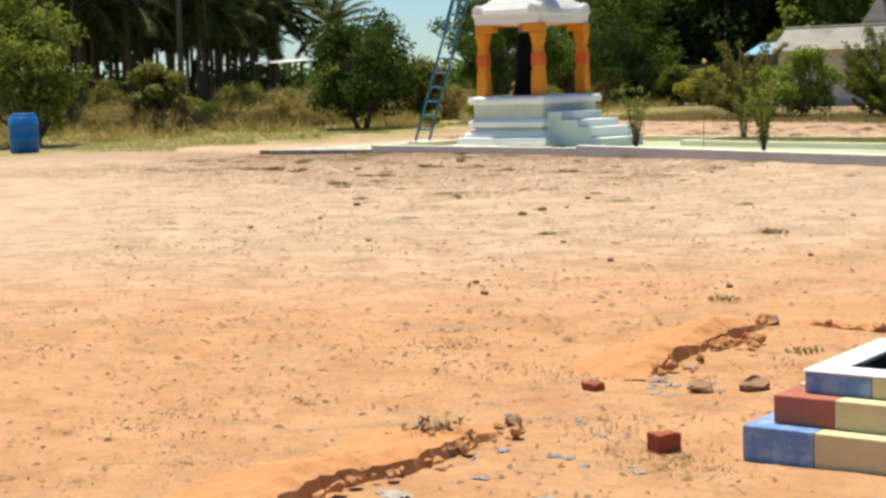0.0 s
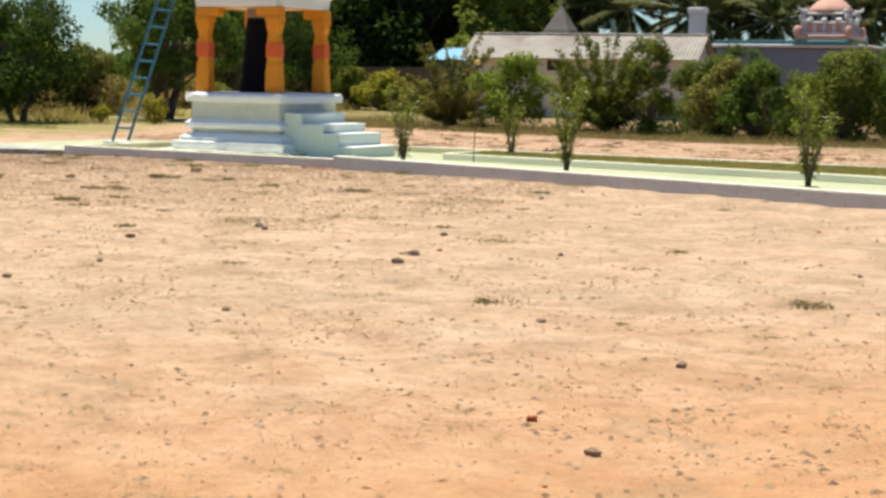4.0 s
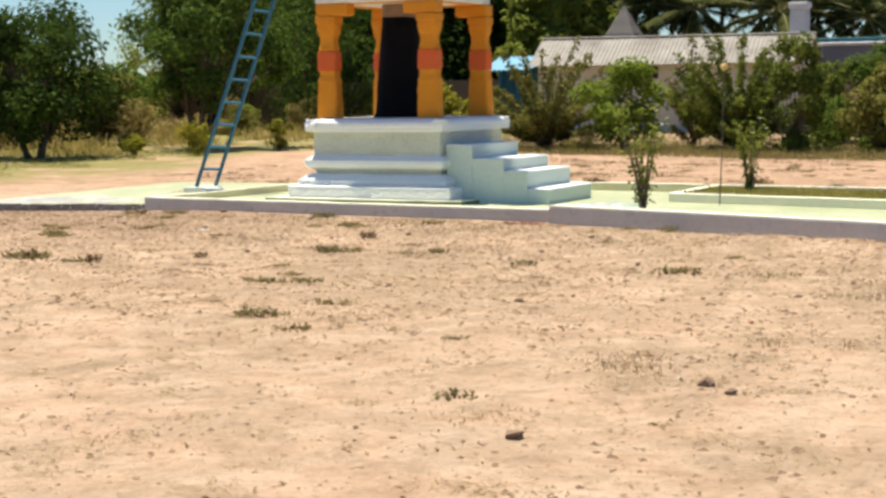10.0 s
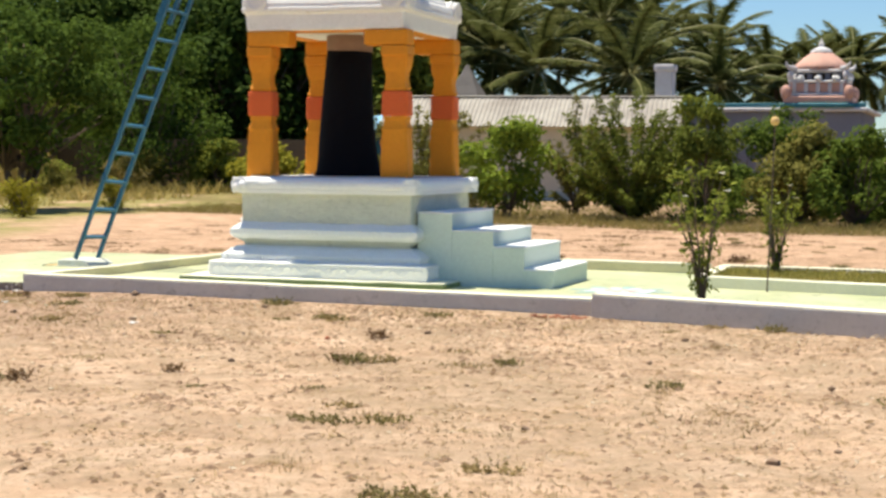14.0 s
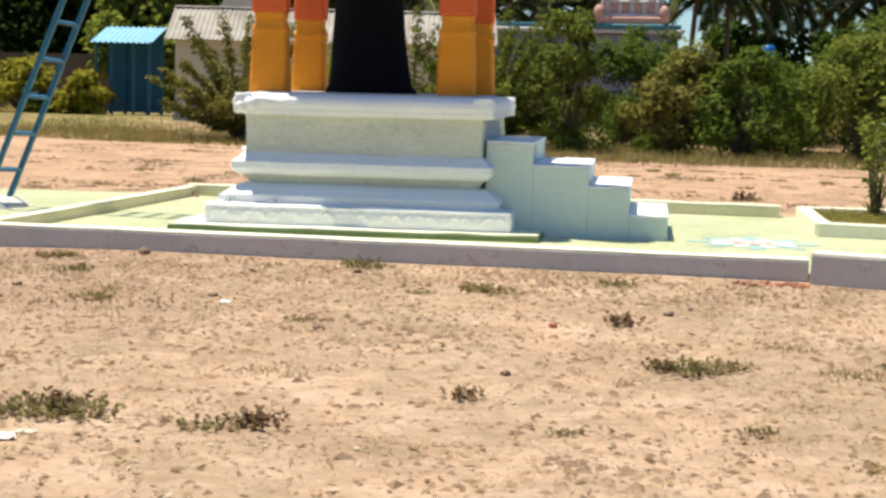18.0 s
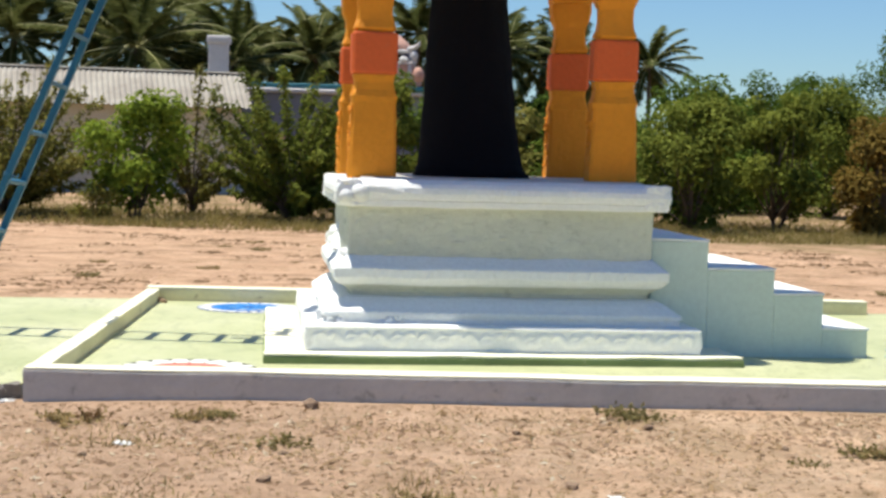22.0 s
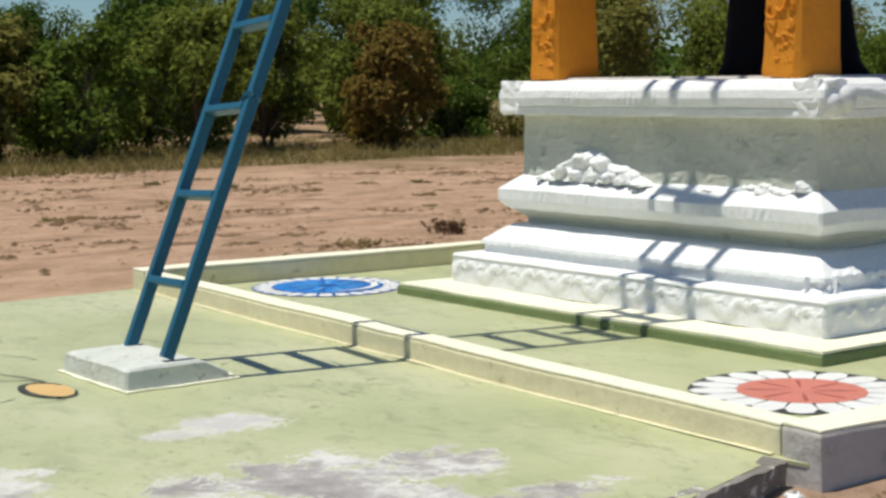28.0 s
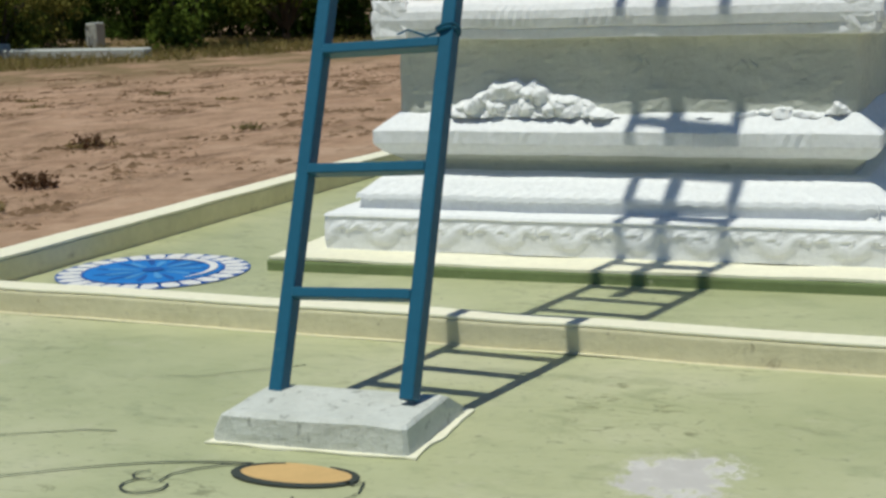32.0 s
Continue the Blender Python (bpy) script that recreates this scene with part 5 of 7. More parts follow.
# dense bushes that close the east side of the field
for i in range(11):
    y = 12.6 + 1.25 * i
    tree(25.2 + 0.28 * (y - 12) + 0.8 * math.sin(i * 2.3), y, 1.9 + 0.35 * math.sin(i * 1.9), 1.45, 470 + i, (LEAF_DARK, LEAF_FEATHER, LEAF_DEEP)[i % 3], "dense dark bush at the edge of the field", "bush", 0.03, 4200, 0.14, 3, "hedge bushes", 26, trunk=0.02, flat=0.85, blob=0.36)

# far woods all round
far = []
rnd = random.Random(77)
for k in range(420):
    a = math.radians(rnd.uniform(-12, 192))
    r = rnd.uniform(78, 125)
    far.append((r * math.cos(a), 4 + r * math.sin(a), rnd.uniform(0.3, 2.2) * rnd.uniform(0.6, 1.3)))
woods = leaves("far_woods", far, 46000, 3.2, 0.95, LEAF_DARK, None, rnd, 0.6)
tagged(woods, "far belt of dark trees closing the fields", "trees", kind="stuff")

# ---- shed ----
shed = thing("shed", pose(-1.93, 31.3, 0, 0, 0, 8), "long cream shed with a corrugated sheet roof", "shed")
part("front_wall", boxed(-9.25, -0.25, 0.40, 0.60, 0.0, 2.62), SHEDWALL, shed)
part("back_wall", boxed(-9.25, -0.25, 3.30, 3.50, 0.0, 2.62), SHEDWALL, shed)
for x in (-9.25, -0.45):
    bm = prism([(0.6, 0.0), (3.3, 0.0), (3.3, 2.62), (1.95, 3.33), (0.6, 2.62)], 0, 0.2)
    w = part("end_wall", bm, SHEDWALL, shed)
    w.matrix_local = Matrix.Translation((x, 0, 0)) @ Matrix(((0, 0, 1, 0), (1, 0, 0, 0), (0, 1, 0, 0), (0, 0, 0, 1)))


def sheet_material():
    n = Nodes("cement_sheet")
    c = n.ramp(n.noise(0.9, 6, 0.65), [(0.3, (0.24, 0.21, 0.18)), (0.5, (0.34, 0.31, 0.27)), (0.7, (0.42, 0.39, 0.34))])
    return n.done(c, 0.9, n.bump(n.noise(20, 5), 0.2))


SHEET = sheet_material()


def corrugated(name, x0, x1, y0, z0, y1, z1, parent, material, pitch=0.18, amp=0.03):
    xs = np.arange(x0, x1 + 1e-6, pitch / 4)
    verts, faces = [], []
    for x in xs:
        d = amp * math.sin(2 * math.pi * x / pitch)
        for y, z in ((y0, z0), (y1, z1)):
            verts += [(x, y, z + d), (x, y, z + d - 0.012)]
    for i in range(len(xs) - 1):
        a, b = 4 * i, 4 * (i + 1)
        faces += [(a, b, b + 2, a + 2), (a + 1, a + 3, b + 3, b + 1), (a, a + 1, b + 1, b), (a + 2, b + 2, b + 3, a + 3)]
    return mesh_part(name, verts, faces, material, parent)


for k in range(10):
    for y0 in (0.0, 3.9):
        x0 = -9.5 + 0.95 * k
        corrugated("roof_sheet", x0, x0 + 0.985, y0 + (0.02 if k % 2 else -0.02), 2.45 + 0.008 * (k % 2), 1.95, 3.43 + 0.008 * (k % 2), shed, SHEET, 0.146, 0.024)
part("ridge_cap", boxed(-9.5, 0.03, 1.84, 2.06, 3.42, 3.48, 0.03), SHEET, shed)
# no hole in the wall: the opening's inner shade is a near-black panel
part("window", boxed(-6.0, -5.05, 0.385, 0.45, 1.98, 2.38), DARK, shed, "dark panel painted as the shade inside a ventilation opening")
part("wall_base", boxed(-9.3, -0.2, 0.35, 0.398, 0.0, 0.42, 0.01), CONCRETE, shed, "grey cement skirting")

# ---- temple behind ----
TEMPLE_WALL = paint("grey_temple_wall", (0.22, 0.22, 0.26, 1), (0.28, 0.27, 0.28, 1), (0.18, 0.18, 0.21, 1), 0.7, 12, 0.2, 0.9)
TEAL = paint("teal_trim", (0.06, 0.22, 0.26, 1), (0.1, 0.25, 0.28, 1), (0.05, 0.18, 0.22, 1), 1, 12, 0.1, 0.7)
PINK = paint("faded_pink_paint", (0.62, 0.36, 0.28, 1), (0.66, 0.5, 0.42, 1), (0.52, 0.28, 0.22, 1), 2, 14, 0.2, 0.8)
PALE = paint("pale_stucco", (0.62, 0.60, 0.60, 1), (0.5, 0.5, 0.56, 1), (0.5, 0.45, 0.42, 1), 2, 14, 0.2, 0.8)
temple = thing("temple", pose(1.8, 35.8, 0.1) @ Matrix.Scale(0.885, 4), "low grey temple with a small painted domed tower", "temple")
part("hall", boxed(-4.8, 1.6, -1.0, 6.0, -0.15, 3.3, 0.05), TEMPLE_WALL, temple)
part("cornice", boxed(-5.0, 1.8, -1.2, 6.2, 3.3, 3.45, 0.04), PALE, temple)
part("parapet", boxed(-4.9, 1.7, -1.1, -0.9, 3.45, 3.62, 0.02), TEAL, temple, "teal parapet rail")
part("doorway", boxed(-3.9, -3.1, -1.03, -0.98, 0.2, 2.0), PINK, temple, "reddish doorway")
for h0, z0, z1, mat in ((1.30, 3.45, 3.62, TEAL), (1.22, 3.62, 3.86, PINK), (1.10, 3.86, 3.98, PALE), (0.98, 3.98, 4.34, PINK), (1.06, 4.34, 4.44, PALE), (0.80, 4.44, 4.72, TEMPLE_WALL), (0.92, 4.72, 4.84, PALE)):
    part("tower_course", boxed(-h0, h0, -h0, h0, z0, z1, 0.04), mat, temple)
for s in range(4):
    for k in range(5):
        q = -0.84 + 0.42 * k
        x, y = ((q, -0.99), (q, 0.99), (-0.99, q), (0.99, q))[s]
        part("pilaster", boxed(x - 0.07, x + 0.07, y - 0.05, y + 0.05, 3.98, 4.34, 0.015), PALE, temple)
for sx in (-1, 1):
    for sy in (-1, 1):
        for r, q, zz, mat in ((0.20, 1.12, 4.0, PINK), (0.13, 0.98, 4.62, PALE)):
            bm = bmesh.new()
            bmesh.ops.create_uvsphere(bm, u_segments=10, v_segments=8, radius=r, matrix=pose(sx * q, sy * q, zz) @ Matrix.Diagonal((1, 1, 1.35, 1)))
            part("corner_knob", bm, mat, temple)
for s in range(4):
    m = Matrix.Rotation(s * math.pi / 2, 4, "Z")
    for k in range(4):
        q = -0.48 + 0.32 * k
        # raised near-black boxes; the recesses' shade is painted, not carved
        part("niche", boxed(q - 0.07, q + 0.07, -0.83, -0.78, 4.48, 4.69), DARK, temple, "dark panel painted as the shade of a niche").matrix_local = m
    for k in range(3):
        q = -0.62 + 0.62 * k
        bm = bmesh.new()
        bmesh.ops.create_icosphere(bm, subdivisions=2, radius=0.13, matrix=pose(q, -1.0, 4.50) @ Matrix.Diagonal((1.1, 0.8, 0.9, 1)))
        for v in bm.verts:
            v.co += noise.noise_vector(v.co * 9) * 0.04
        part("stucco_lump", bm, ROOF_WHITE, temple, "white stucco ornament").matrix_local = m
    part("horn", tube(bmesh.new(), [(0.82, -0.82, 4.86), (1.0, -1.0, 4.90), (1.12, -1.12, 5.0), (1.14, -1.14, 5.12)], [0.10, 0.09, 0.06, 0.02], 8), PALE, temple, "upturned corner horn").matrix_local = m
rings = []
for r, zz in ((0.80, 4.84), (0.98, 4.88), (0.96, 4.97), (0.80, 5.14), (0.60, 5.32), (0.40, 5.46), (0.34, 5.50)):
    rings.append([(r * (1 + 0.03 * math.cos(8 * a)) * math.cos(a), r * (1 + 0.03 * math.cos(8 * a)) * math.sin(a), zz) for a in (2 * math.pi * k / 32 for k in range(32))])
dome = smooth(part("dome", loft(rings), PINK, temple, "faded pink dome"))
rings = [[(r * math.cos(a), r * math.sin(a), zz) for a in (2 * math.pi * k / 12 for k in range(12))] for r, zz in ((0.40, 5.49), (0.34, 5.60), (0.16, 5.68), (0.07, 5.72), (0.11, 5.80), (0.03, 5.94), (0.01, 6.05))]
part("finial", loft(rings), PALE, dome, "pale finial")
turret = thing("turret", pose(-2.93, 33.95, 0), "white square turret with a rounded cap", "turret")
part("body", boxed(-0.28, 0.28, -0.28, 0.28, 0.0, 4.28, 0.03), PALE, turret)
part("cap", boxed(-0.34, 0.34, -0.34, 0.34, 4.28, 4.52, 0.08, 2), PALE, turret)
OLDSTONE = paint("weathered_old_stone", (0.20, 0.18, 0.165, 1), (0.28, 0.26, 0.24, 1), (0.12, 0.11, 0.10, 1), 1.2, 14, 0.3, 0.9)
shrine = thing("shrine_tower", pose(-12.14, 41.6, 0), "small weathered grey stepped shrine tower", "shrine")
part("body", boxed(-0.85, 0.85, -0.85, 0.85, 0, 3.7, 0.05), OLDSTONE, shrine)
part("spire", loft([square_ring(h, h, zz, n=2, chamfer=0.05) for h, zz in ((0.66, 3.7), (0.60, 3.9), (0.44, 4.2), (0.30, 4.5), (0.15, 4.8), (0.04, 5.05))]), OLDSTONE, shrine)

# ---- blue canopy beside the shed ----
SKYBLUE = paint("blue_sheet", (0.30, 0.56, 0.72, 1), (0.44, 0.64, 0.76, 1), (0.24, 0.46, 0.62, 1), 1, 12, 0.1, 0.5)
shelter = thing("shelter", pose(-13.9, 34.6, 0.1), "small shelter with a pale blue sheet roof and posts", "shelter")
corrugated("roof_sheet", -1.0, 1.0, -0.8, 2.30, 0.8, 2.82, shelter, SKYBLUE)
for x in (-0.85, -0.35, 0.35, 0.85):
    for y, h in ((-0.65, 2.33), (0.65, 2.74)):
        part("post", boxed(x - 0.035, x + 0.035, y - 0.035, y + 0.035, 0, h), BLUESTEEL, shelter)
# added dark sheet: stands in for the shade under the open shelter's roof
part("shade_sheet", boxed(-0.9, 0.9, 0.70, 0.72, 0.1, 2.6), BLUESTEEL, shelter, "dark blue sheet added for the shade inside")
lean_to = thing("lean_to", pose(-36.6, 26, 0), "far open lean-to with a white sheet roof", "shelter")
corrugated("roof_sheet", -1.4, 1.2, -1.0, 2.80, 1.0, 2.92, lean_to, ROOF_WHITE)
for x in (-1.3, 0.0, 1.1):
    for y, h in ((-0.9, 2.79), (0.9, 2.90)):
        part("post", boxed(x - 0.05, x + 0.05, y - 0.05, y + 0.05, -0.05, h), BARK, lean_to)
OLDWALL = paint("brown_mud_wall", (0.17, 0.12, 0.085, 1), (0.24, 0.18, 0.13, 1), (0.11, 0.08, 0.06, 1), 0.9, 12, 0.3, 0.95)
back_wall = part("compound_wall", boxed(-34, -15, 39.9, 40.1, 0, 2.1), OLDWALL)
tagged(back_wall, "old brown compound wall in deep shade", "wall", kind="structure")

# ---- garden shrubs on the platform ----
# darker soil for the mounds at the shrubs' feet
DARKSOIL = paint("dark_soil", (0.07, 0.055, 0.035, 1), (0.12, 0.09, 0.05, 1), (0.05, 0.05, 0.028, 1), 8, 40, 0.8, 0.95)


def garden_shrub(x, y, h, spread, seed, material, stems, flowers, label):
    """Upright thin stems set with small leaves and a few pale flowers."""
    rnd = random.Random(seed)
    t = thing("shrub", pose(x, y, FLOOR + 0.01), label, "shrub", "garden shrubs")
    centres, tips = [], []
    for k in range(stems):
        a = 2 * math.pi * k / stems + rnd.uniform(-0.4, 0.4)
        reach = spread * rnd.uniform(0.35, 1.0)
        top = h * rnd.uniform(0.62, 1.0)
        pts = [(reach * q ** 1.5 * math.cos(a) + 0.02 * math.cos(a) + 0.02 * rnd.uniform(-1, 1) * q, reach * q ** 1.5 * math.sin(a) + 0.02 * math.sin(a) + 0.02 * rnd.uniform(-1, 1) * q, top * q - 0.03) for q in (0, 0.2, 0.4, 0.6, 0.8, 1.0)]
        bm = bmesh.new()
        tube(bm, pts, [0.014, 0.012, 0.010, 0.008, 0.006, 0.003], 6)
        smooth(part("stem", bm, BARK, t))
        tips.append(pts[-1])
        for p, r in zip(pts[1:], pts[2:] + pts[-1:]):
            for f in (0.0, 0.35, 0.7):
                if rnd.random() < 0.75:
                  centres.append(tuple(u + (w - u) * f for u, w in zip(p, r)))
    bm = loft([[(r * (1 + 0.18 * noise.noise(Vector((math.cos(a) * 2, math.sin(a) * 2, seed)))) * math.cos(a), r * math.sin(a), zz) for a in (2 * math.pi * k / 18 for k in range(18))] for r, zz in ((0.24, -0.02), (0.20, 0.015), (0.12, 0.04), (0.03, 0.045))])
    for v in bm.verts:
        v.co += noise.noise_vector(v.co * 22) * 0.012
    part("soil_mound", bm, DARKSOIL, t, "dark soil heaped at the stems")
    leaves("leaves", centres[4:], int(42 * stems * h), 0.075, 0.07, material, t, rnd, 1.1, 0.45)
    for p in tips[:flowers]:
        bm = bmesh.new()
        for k in range(5):
            a = 2 * math.pi * k / 5
            c = Vector((0.026 * math.cos(a), 0.026 * math.sin(a), 0.012))
            o = Vector((-math.sin(a), math.cos(a), 0)) * 0.018
            q = [bm.verts.new(w) for w in ((0, 0, 0), c - o, c * 1.7, c + o)]
            bm.faces.new(q)
        part("flower", bm, P_WHITE, t, "pale five-petalled flower").location = (p[0], p[1], p[2] + 0.01)
    return t


garden_shrub(4.39, -2.22, 1.45, 0.34, 91, LEAF_MID, 9, 4, "thin upright garden shrub with pale flowers")
garden_shrub(7.68, -2.75, 1.6, 0.42, 92, LEAF_MID, 12, 6, "leafy flowering garden shrub in a bed")
garden_shrub(4.61, 1.60, 1.15, 0.30, 93, LEAF_MID, 9, 3, "thin garden shrub beside the bed kerb")
garden_shrub(11.79, -3.52, 1.45, 0.40, 94, LEAF_MID, 12, 5, "leafy flowering garden shrub in a bed")

# ---- garden rod ----
rod = thing("garden_rod", pose(4.754, -0.27, FLOOR), "thin iron rod with a small yellow knob", "rod")
part("shaft", tube(bmesh.new(), [(0, 0, -0.02), (0.03, 0, 0.9), (0.05, 0, 1.78)], [0.009, 0.008, 0.007], 8), BARK, rod)
bm = bmesh.new()
bmesh.ops.create_icosphere(bm, subdivisions=2, radius=0.05, matrix=pose(0.05, 0, 1.81))
smooth(part("knob", bm, P_OCHRE, rod, "yellow knob"))

# ---- blue barrels ----
BARREL = paint("blue_plastic", (0.012, 0.16, 0.46, 1), (0.06, 0.25, 0.52, 1), (0.010, 0.12, 0.38, 1), 2, 20, 0.1, 0.4)


def ring_of(rows, n=24):
    return [[(r * math.cos(a), r * math.sin(a), zz) for a in (2 * math.pi * k / n for k in range(n))] for r, zz in rows]


drum = thing("barrel", pose(-15.25, -3.8, 0), "blue plastic water barrel standing on the ground", "barrel")
smooth(part("body", loft(ring_of(((0.36, -0.03), (0.40, 0.04), (0.41, 0.38), (0.425, 0.40), (0.425, 0.44), (0.41, 0.46), (0.41, 0.70), (0.425, 0.72), (0.425, 0.76), (0.41, 0.78), (0.40, 0.95), (0.33, 1.02)))), BARREL, drum))
lid = part("lid", loft(ring_of(((0.33, 1.0), (0.34, 1.06), (0.28, 1.08)))), BARREL, drum)
for a in (0.6, 2.7):
    part("handle", tube(bmesh.new(), [(0.3 * math.cos(a), 0.3 * math.sin(a), 1.02), (0.33 * math.cos(a + 0.2), 0.33 * math.sin(a + 0.2), 1.12), (0.3 * math.cos(a + 0.4), 0.3 * math.sin(a + 0.4), 1.02)], [0.02] * 3, 6), BARREL, lid)
tank = thing("water_tank", pose(6.35, 41.0, 0), "small blue water tank raised on a post", "water tank")
part("post", boxed(-0.08, 0.08, -0.08, 0.08, -0.03, 2.30), CONCRETE, tank)
smooth(part("tank", loft(ring_of(((0.20, 2.30), (0.24, 2.35), (0.24, 2.85), (0.18, 2.92)), 18)), BARREL, tank))

# ---- painted block with a hole, near the start ----
BLUEP = paint("blue_limewash", (0.14, 0.26, 0.48, 1), (0.30, 0.40, 0.56, 1), (0.11, 0.18, 0.36, 1), 2, 30, 0.3, 0.85, (0.42, 0.66), 0.6)
REDP = paint("brick_red_limewash", (0.42, 0.14, 0.09, 1), (0.45, 0.25, 0.18, 1), (0.3, 0.08, 0.05, 1), 5, 30, 0.3, 0.85)
YELP = paint("pale_yellow_limewash", (0.66, 0.58, 0.32, 1), (0.62, 0.56, 0.42, 1), (0.56, 0.46, 0.24, 1), 5, 30, 0.3, 0.85)
altar = thing("fire_pit", pose(19.72, -23.36, -0.03, 0, 0, 6), "three-tiered square brick pit painted in coloured blocks", "fire pit")
for tier, (o, z0, z1, cols) in enumerate(((0.0, 0.0, 0.16, (BLUEP, YELP)), (0.10, 0.16, 0.285, (REDP, YELP)), (0.20, 0.285, 0.375, (BLUEP, YELP)))):
    a, b = o, 1.30 - o
    n = 4 if tier < 2 else 3
    w = (b - a) / n
    deep = (0.33, 0.23, 0.135)[tier]
    for k in range(n):
        for side in range(4):
            lo, hi = a + k * w, a + (k + 1) * w
            if side in (1, 3):
                lo, hi = max(lo, a + deep), min(hi, b - deep)
                if hi - lo < 0.05:
                    continue
            y0, y1 = (a, a + deep) if side in (0, 1) else (b - deep, b)
            x0, x1 = lo + 0.001, hi - 0.001
            if side in (1, 3):
                x0, x1, y0, y1 = y0, y1, lo + 0.001, hi - 0.001
            part("block", boxed(x0, x1, y0, y1, z0, z1, 0.008, 2), cols[k % 2], altar)
part("rim", boxed(0.195, 1.105, 0.195, 0.34, 0.376, 0.388, 0.005), WHITE, altar, "white washed rim")
part("rim", boxed(0.195, 1.105, 0.96, 1.105, 0.376, 0.388, 0.005), WHITE, altar)
part("rim", boxed(0.195, 0.34, 0.341, 0.959, 0.376, 0.388, 0.005), WHITE, altar)
part("rim", boxed(0.96, 1.105, 0.341, 0.959, 0.376, 0.388, 0.005), WHITE, altar)
SOOT = paint("black_soot", (0.02, 0.018, 0.016, 1), (0.04, 0.035, 0.03, 1), (0.015, 0.013, 0.012, 1), 4, 30, 0.4, 0.95)
for x0, x1, y0, y1 in ((0.341, 0.959, 0.341, 0.349), (0.341, 0.959, 0.951, 0.959), (0.341, 0.349, 0.350, 0.950), (0.951, 0.959, 0.350, 0.950)):
    part("soot_lining", boxed(x0, x1, y0, y1, 0.032, 0.370), SOOT, altar, "soot-blackened inner face")
part("ash", boxed(0.335, 0.965, 0.335, 0.965, 0.0, 0.03), DARK, altar, "black ash in the pit")


# ---- dug edges of an old foundation ----
STONE = paint("dull_stone", (0.27, 0.185, 0.125, 1), (0.36, 0.26, 0.18, 1), (0.19, 0.13, 0.085, 1), 9, 40, 0.6, 0.95)
def bank(points, width, height, seed, label):
    """A low bank of dug earth: a slope on the left of the way, a broken edge on the right."""
    rnd = random.Random(seed)
    verts, faces = [], []
    total = sum((Vector(b) - Vector(a)).length for a, b in zip(points, points[1:]))
    n = int(total / 0.05)
    row = 12
    for i in range(n + 1):
        s = total * i / n
        for a, b in zip(points, points[1:]):
            seg = (Vector(b) - Vector(a)).length
            if s <= seg + 1e-6:
                p = Vector(a).lerp(Vector(b), min(s / seg, 1))
                d = (Vector(b) - Vector(a)).normalized()
                break
            s -= seg
        side = Vector((-d.y, d.x))
        ends = min(1, i / 6, (n - i) / 6)
        for j in range(row + 1):
            q = j / row
            e = p + side * (width * (1 - q) if q < 0.86 else width * 0.14 * (1 - (q - 0.86) / 0.14) * 0.3)
            e += side * 0.05 * noise.noise(Vector((i * 0.25, seed, 0))) + side * 0.03 * noise.noise(Vector((i * 0.9, seed, 3)))
            h = height * (q / 0.86) ** 1.3 if q <= 0.86 else height * (1 - (q - 0.86) / 0.14)
            h = h * ends * (0.75 + 0.5 * noise.noise(Vector((e.x * 2.2, e.y * 2.2, seed)))) + (0.035 * noise.noise(Vector((e.x * 7, e.y * 7, seed))) + 0.02 * noise.noise(Vector((e.x * 21, e.y * 21, seed)))) * q
            verts.append((e.x, e.y, ground_height(e.x, e.y) - 0.015 + h))
    for i in range(n):
        for j in range(row):
            a = i * (row + 1) + j
            faces.append((a, a + 1, a + row + 2, a + row + 1))
    ob = mesh_part("earth_bank", verts, faces, RED_SOIL)
    return tagged(ob, label, "earth bank", "dug edges", "structure")


bank([(18.82, -25.53), (18.73, -25.06), (18.72, -24.33), (18.56, -23.48)], 0.75, 0.15, 3, "crumbling bank of dug orange earth")
bank([(18.40, -22.18), (18.18, -21.33), (17.98, -20.08)], 0.75, 0.15, 4, "crumbling bank of dug orange earth")
bank([(17.95, -20.05), (18.90, -20.03), (19.80, -20.01)], 0.4, 0.07, 5, "crumbling bank of dug orange earth")
rnd = random.Random(61)
CLODSOIL = paint("dry_brown_clod", (0.34, 0.20, 0.11, 1), (0.44, 0.28, 0.16, 1), (0.26, 0.15, 0.085, 1), 8, 30, 0.8, 0.95)
CLODS = [(18.80, -22.25, 0.05), (19.00, -22.08, 0.06), (17.99, -20.13, 0.05), (18.50, -23.43, 0.04)]
for (ax, ay), (bx, by), count in (((18.75, -25.43), (18.58, -23.53), 30), ((18.40, -22.13), (18.00, -20.13), 34), ((18.10, -20.08), (19.70, -20.03), 14)):
    for _ in range(count):
        q = rnd.random()
        CLODS.append((ax + (bx - ax) * q + rnd.gauss(0, 0.10), ay + (by - ay) * q + rnd.gauss(0, 0.05), rnd.uniform(0.010, 0.034)))
for i, (x, y, r) in enumerate(CLODS):
    bm = bmesh.new()
    bmesh.ops.create_icosphere(bm, subdivisions=2, radius=r, matrix=Matrix.Diagonal((1.2, 1.0, 0.75, 1)))
    for v in bm.verts:
        v.co += noise.noise_vector(v.co * (0.9 / r) + Vector((i, 7, 0))) * r * 0.75 + noise.noise_vector(v.co * (2.6 / r)) * r * 0.25
    ob = part("earth_clod", bm, RED_SOIL if i > 3 else CLODSOIL)
    ob.matrix_world = pose(x, y, ground_height(x, y) + r * (0.45 if i < 4 else 0.25) + (0.0 if i < 4 else 0.03), 0, 0, i * 31)
    tagged(ob, "crumbled clod of dug orange earth", "earth clod", "clods of the dug bank")

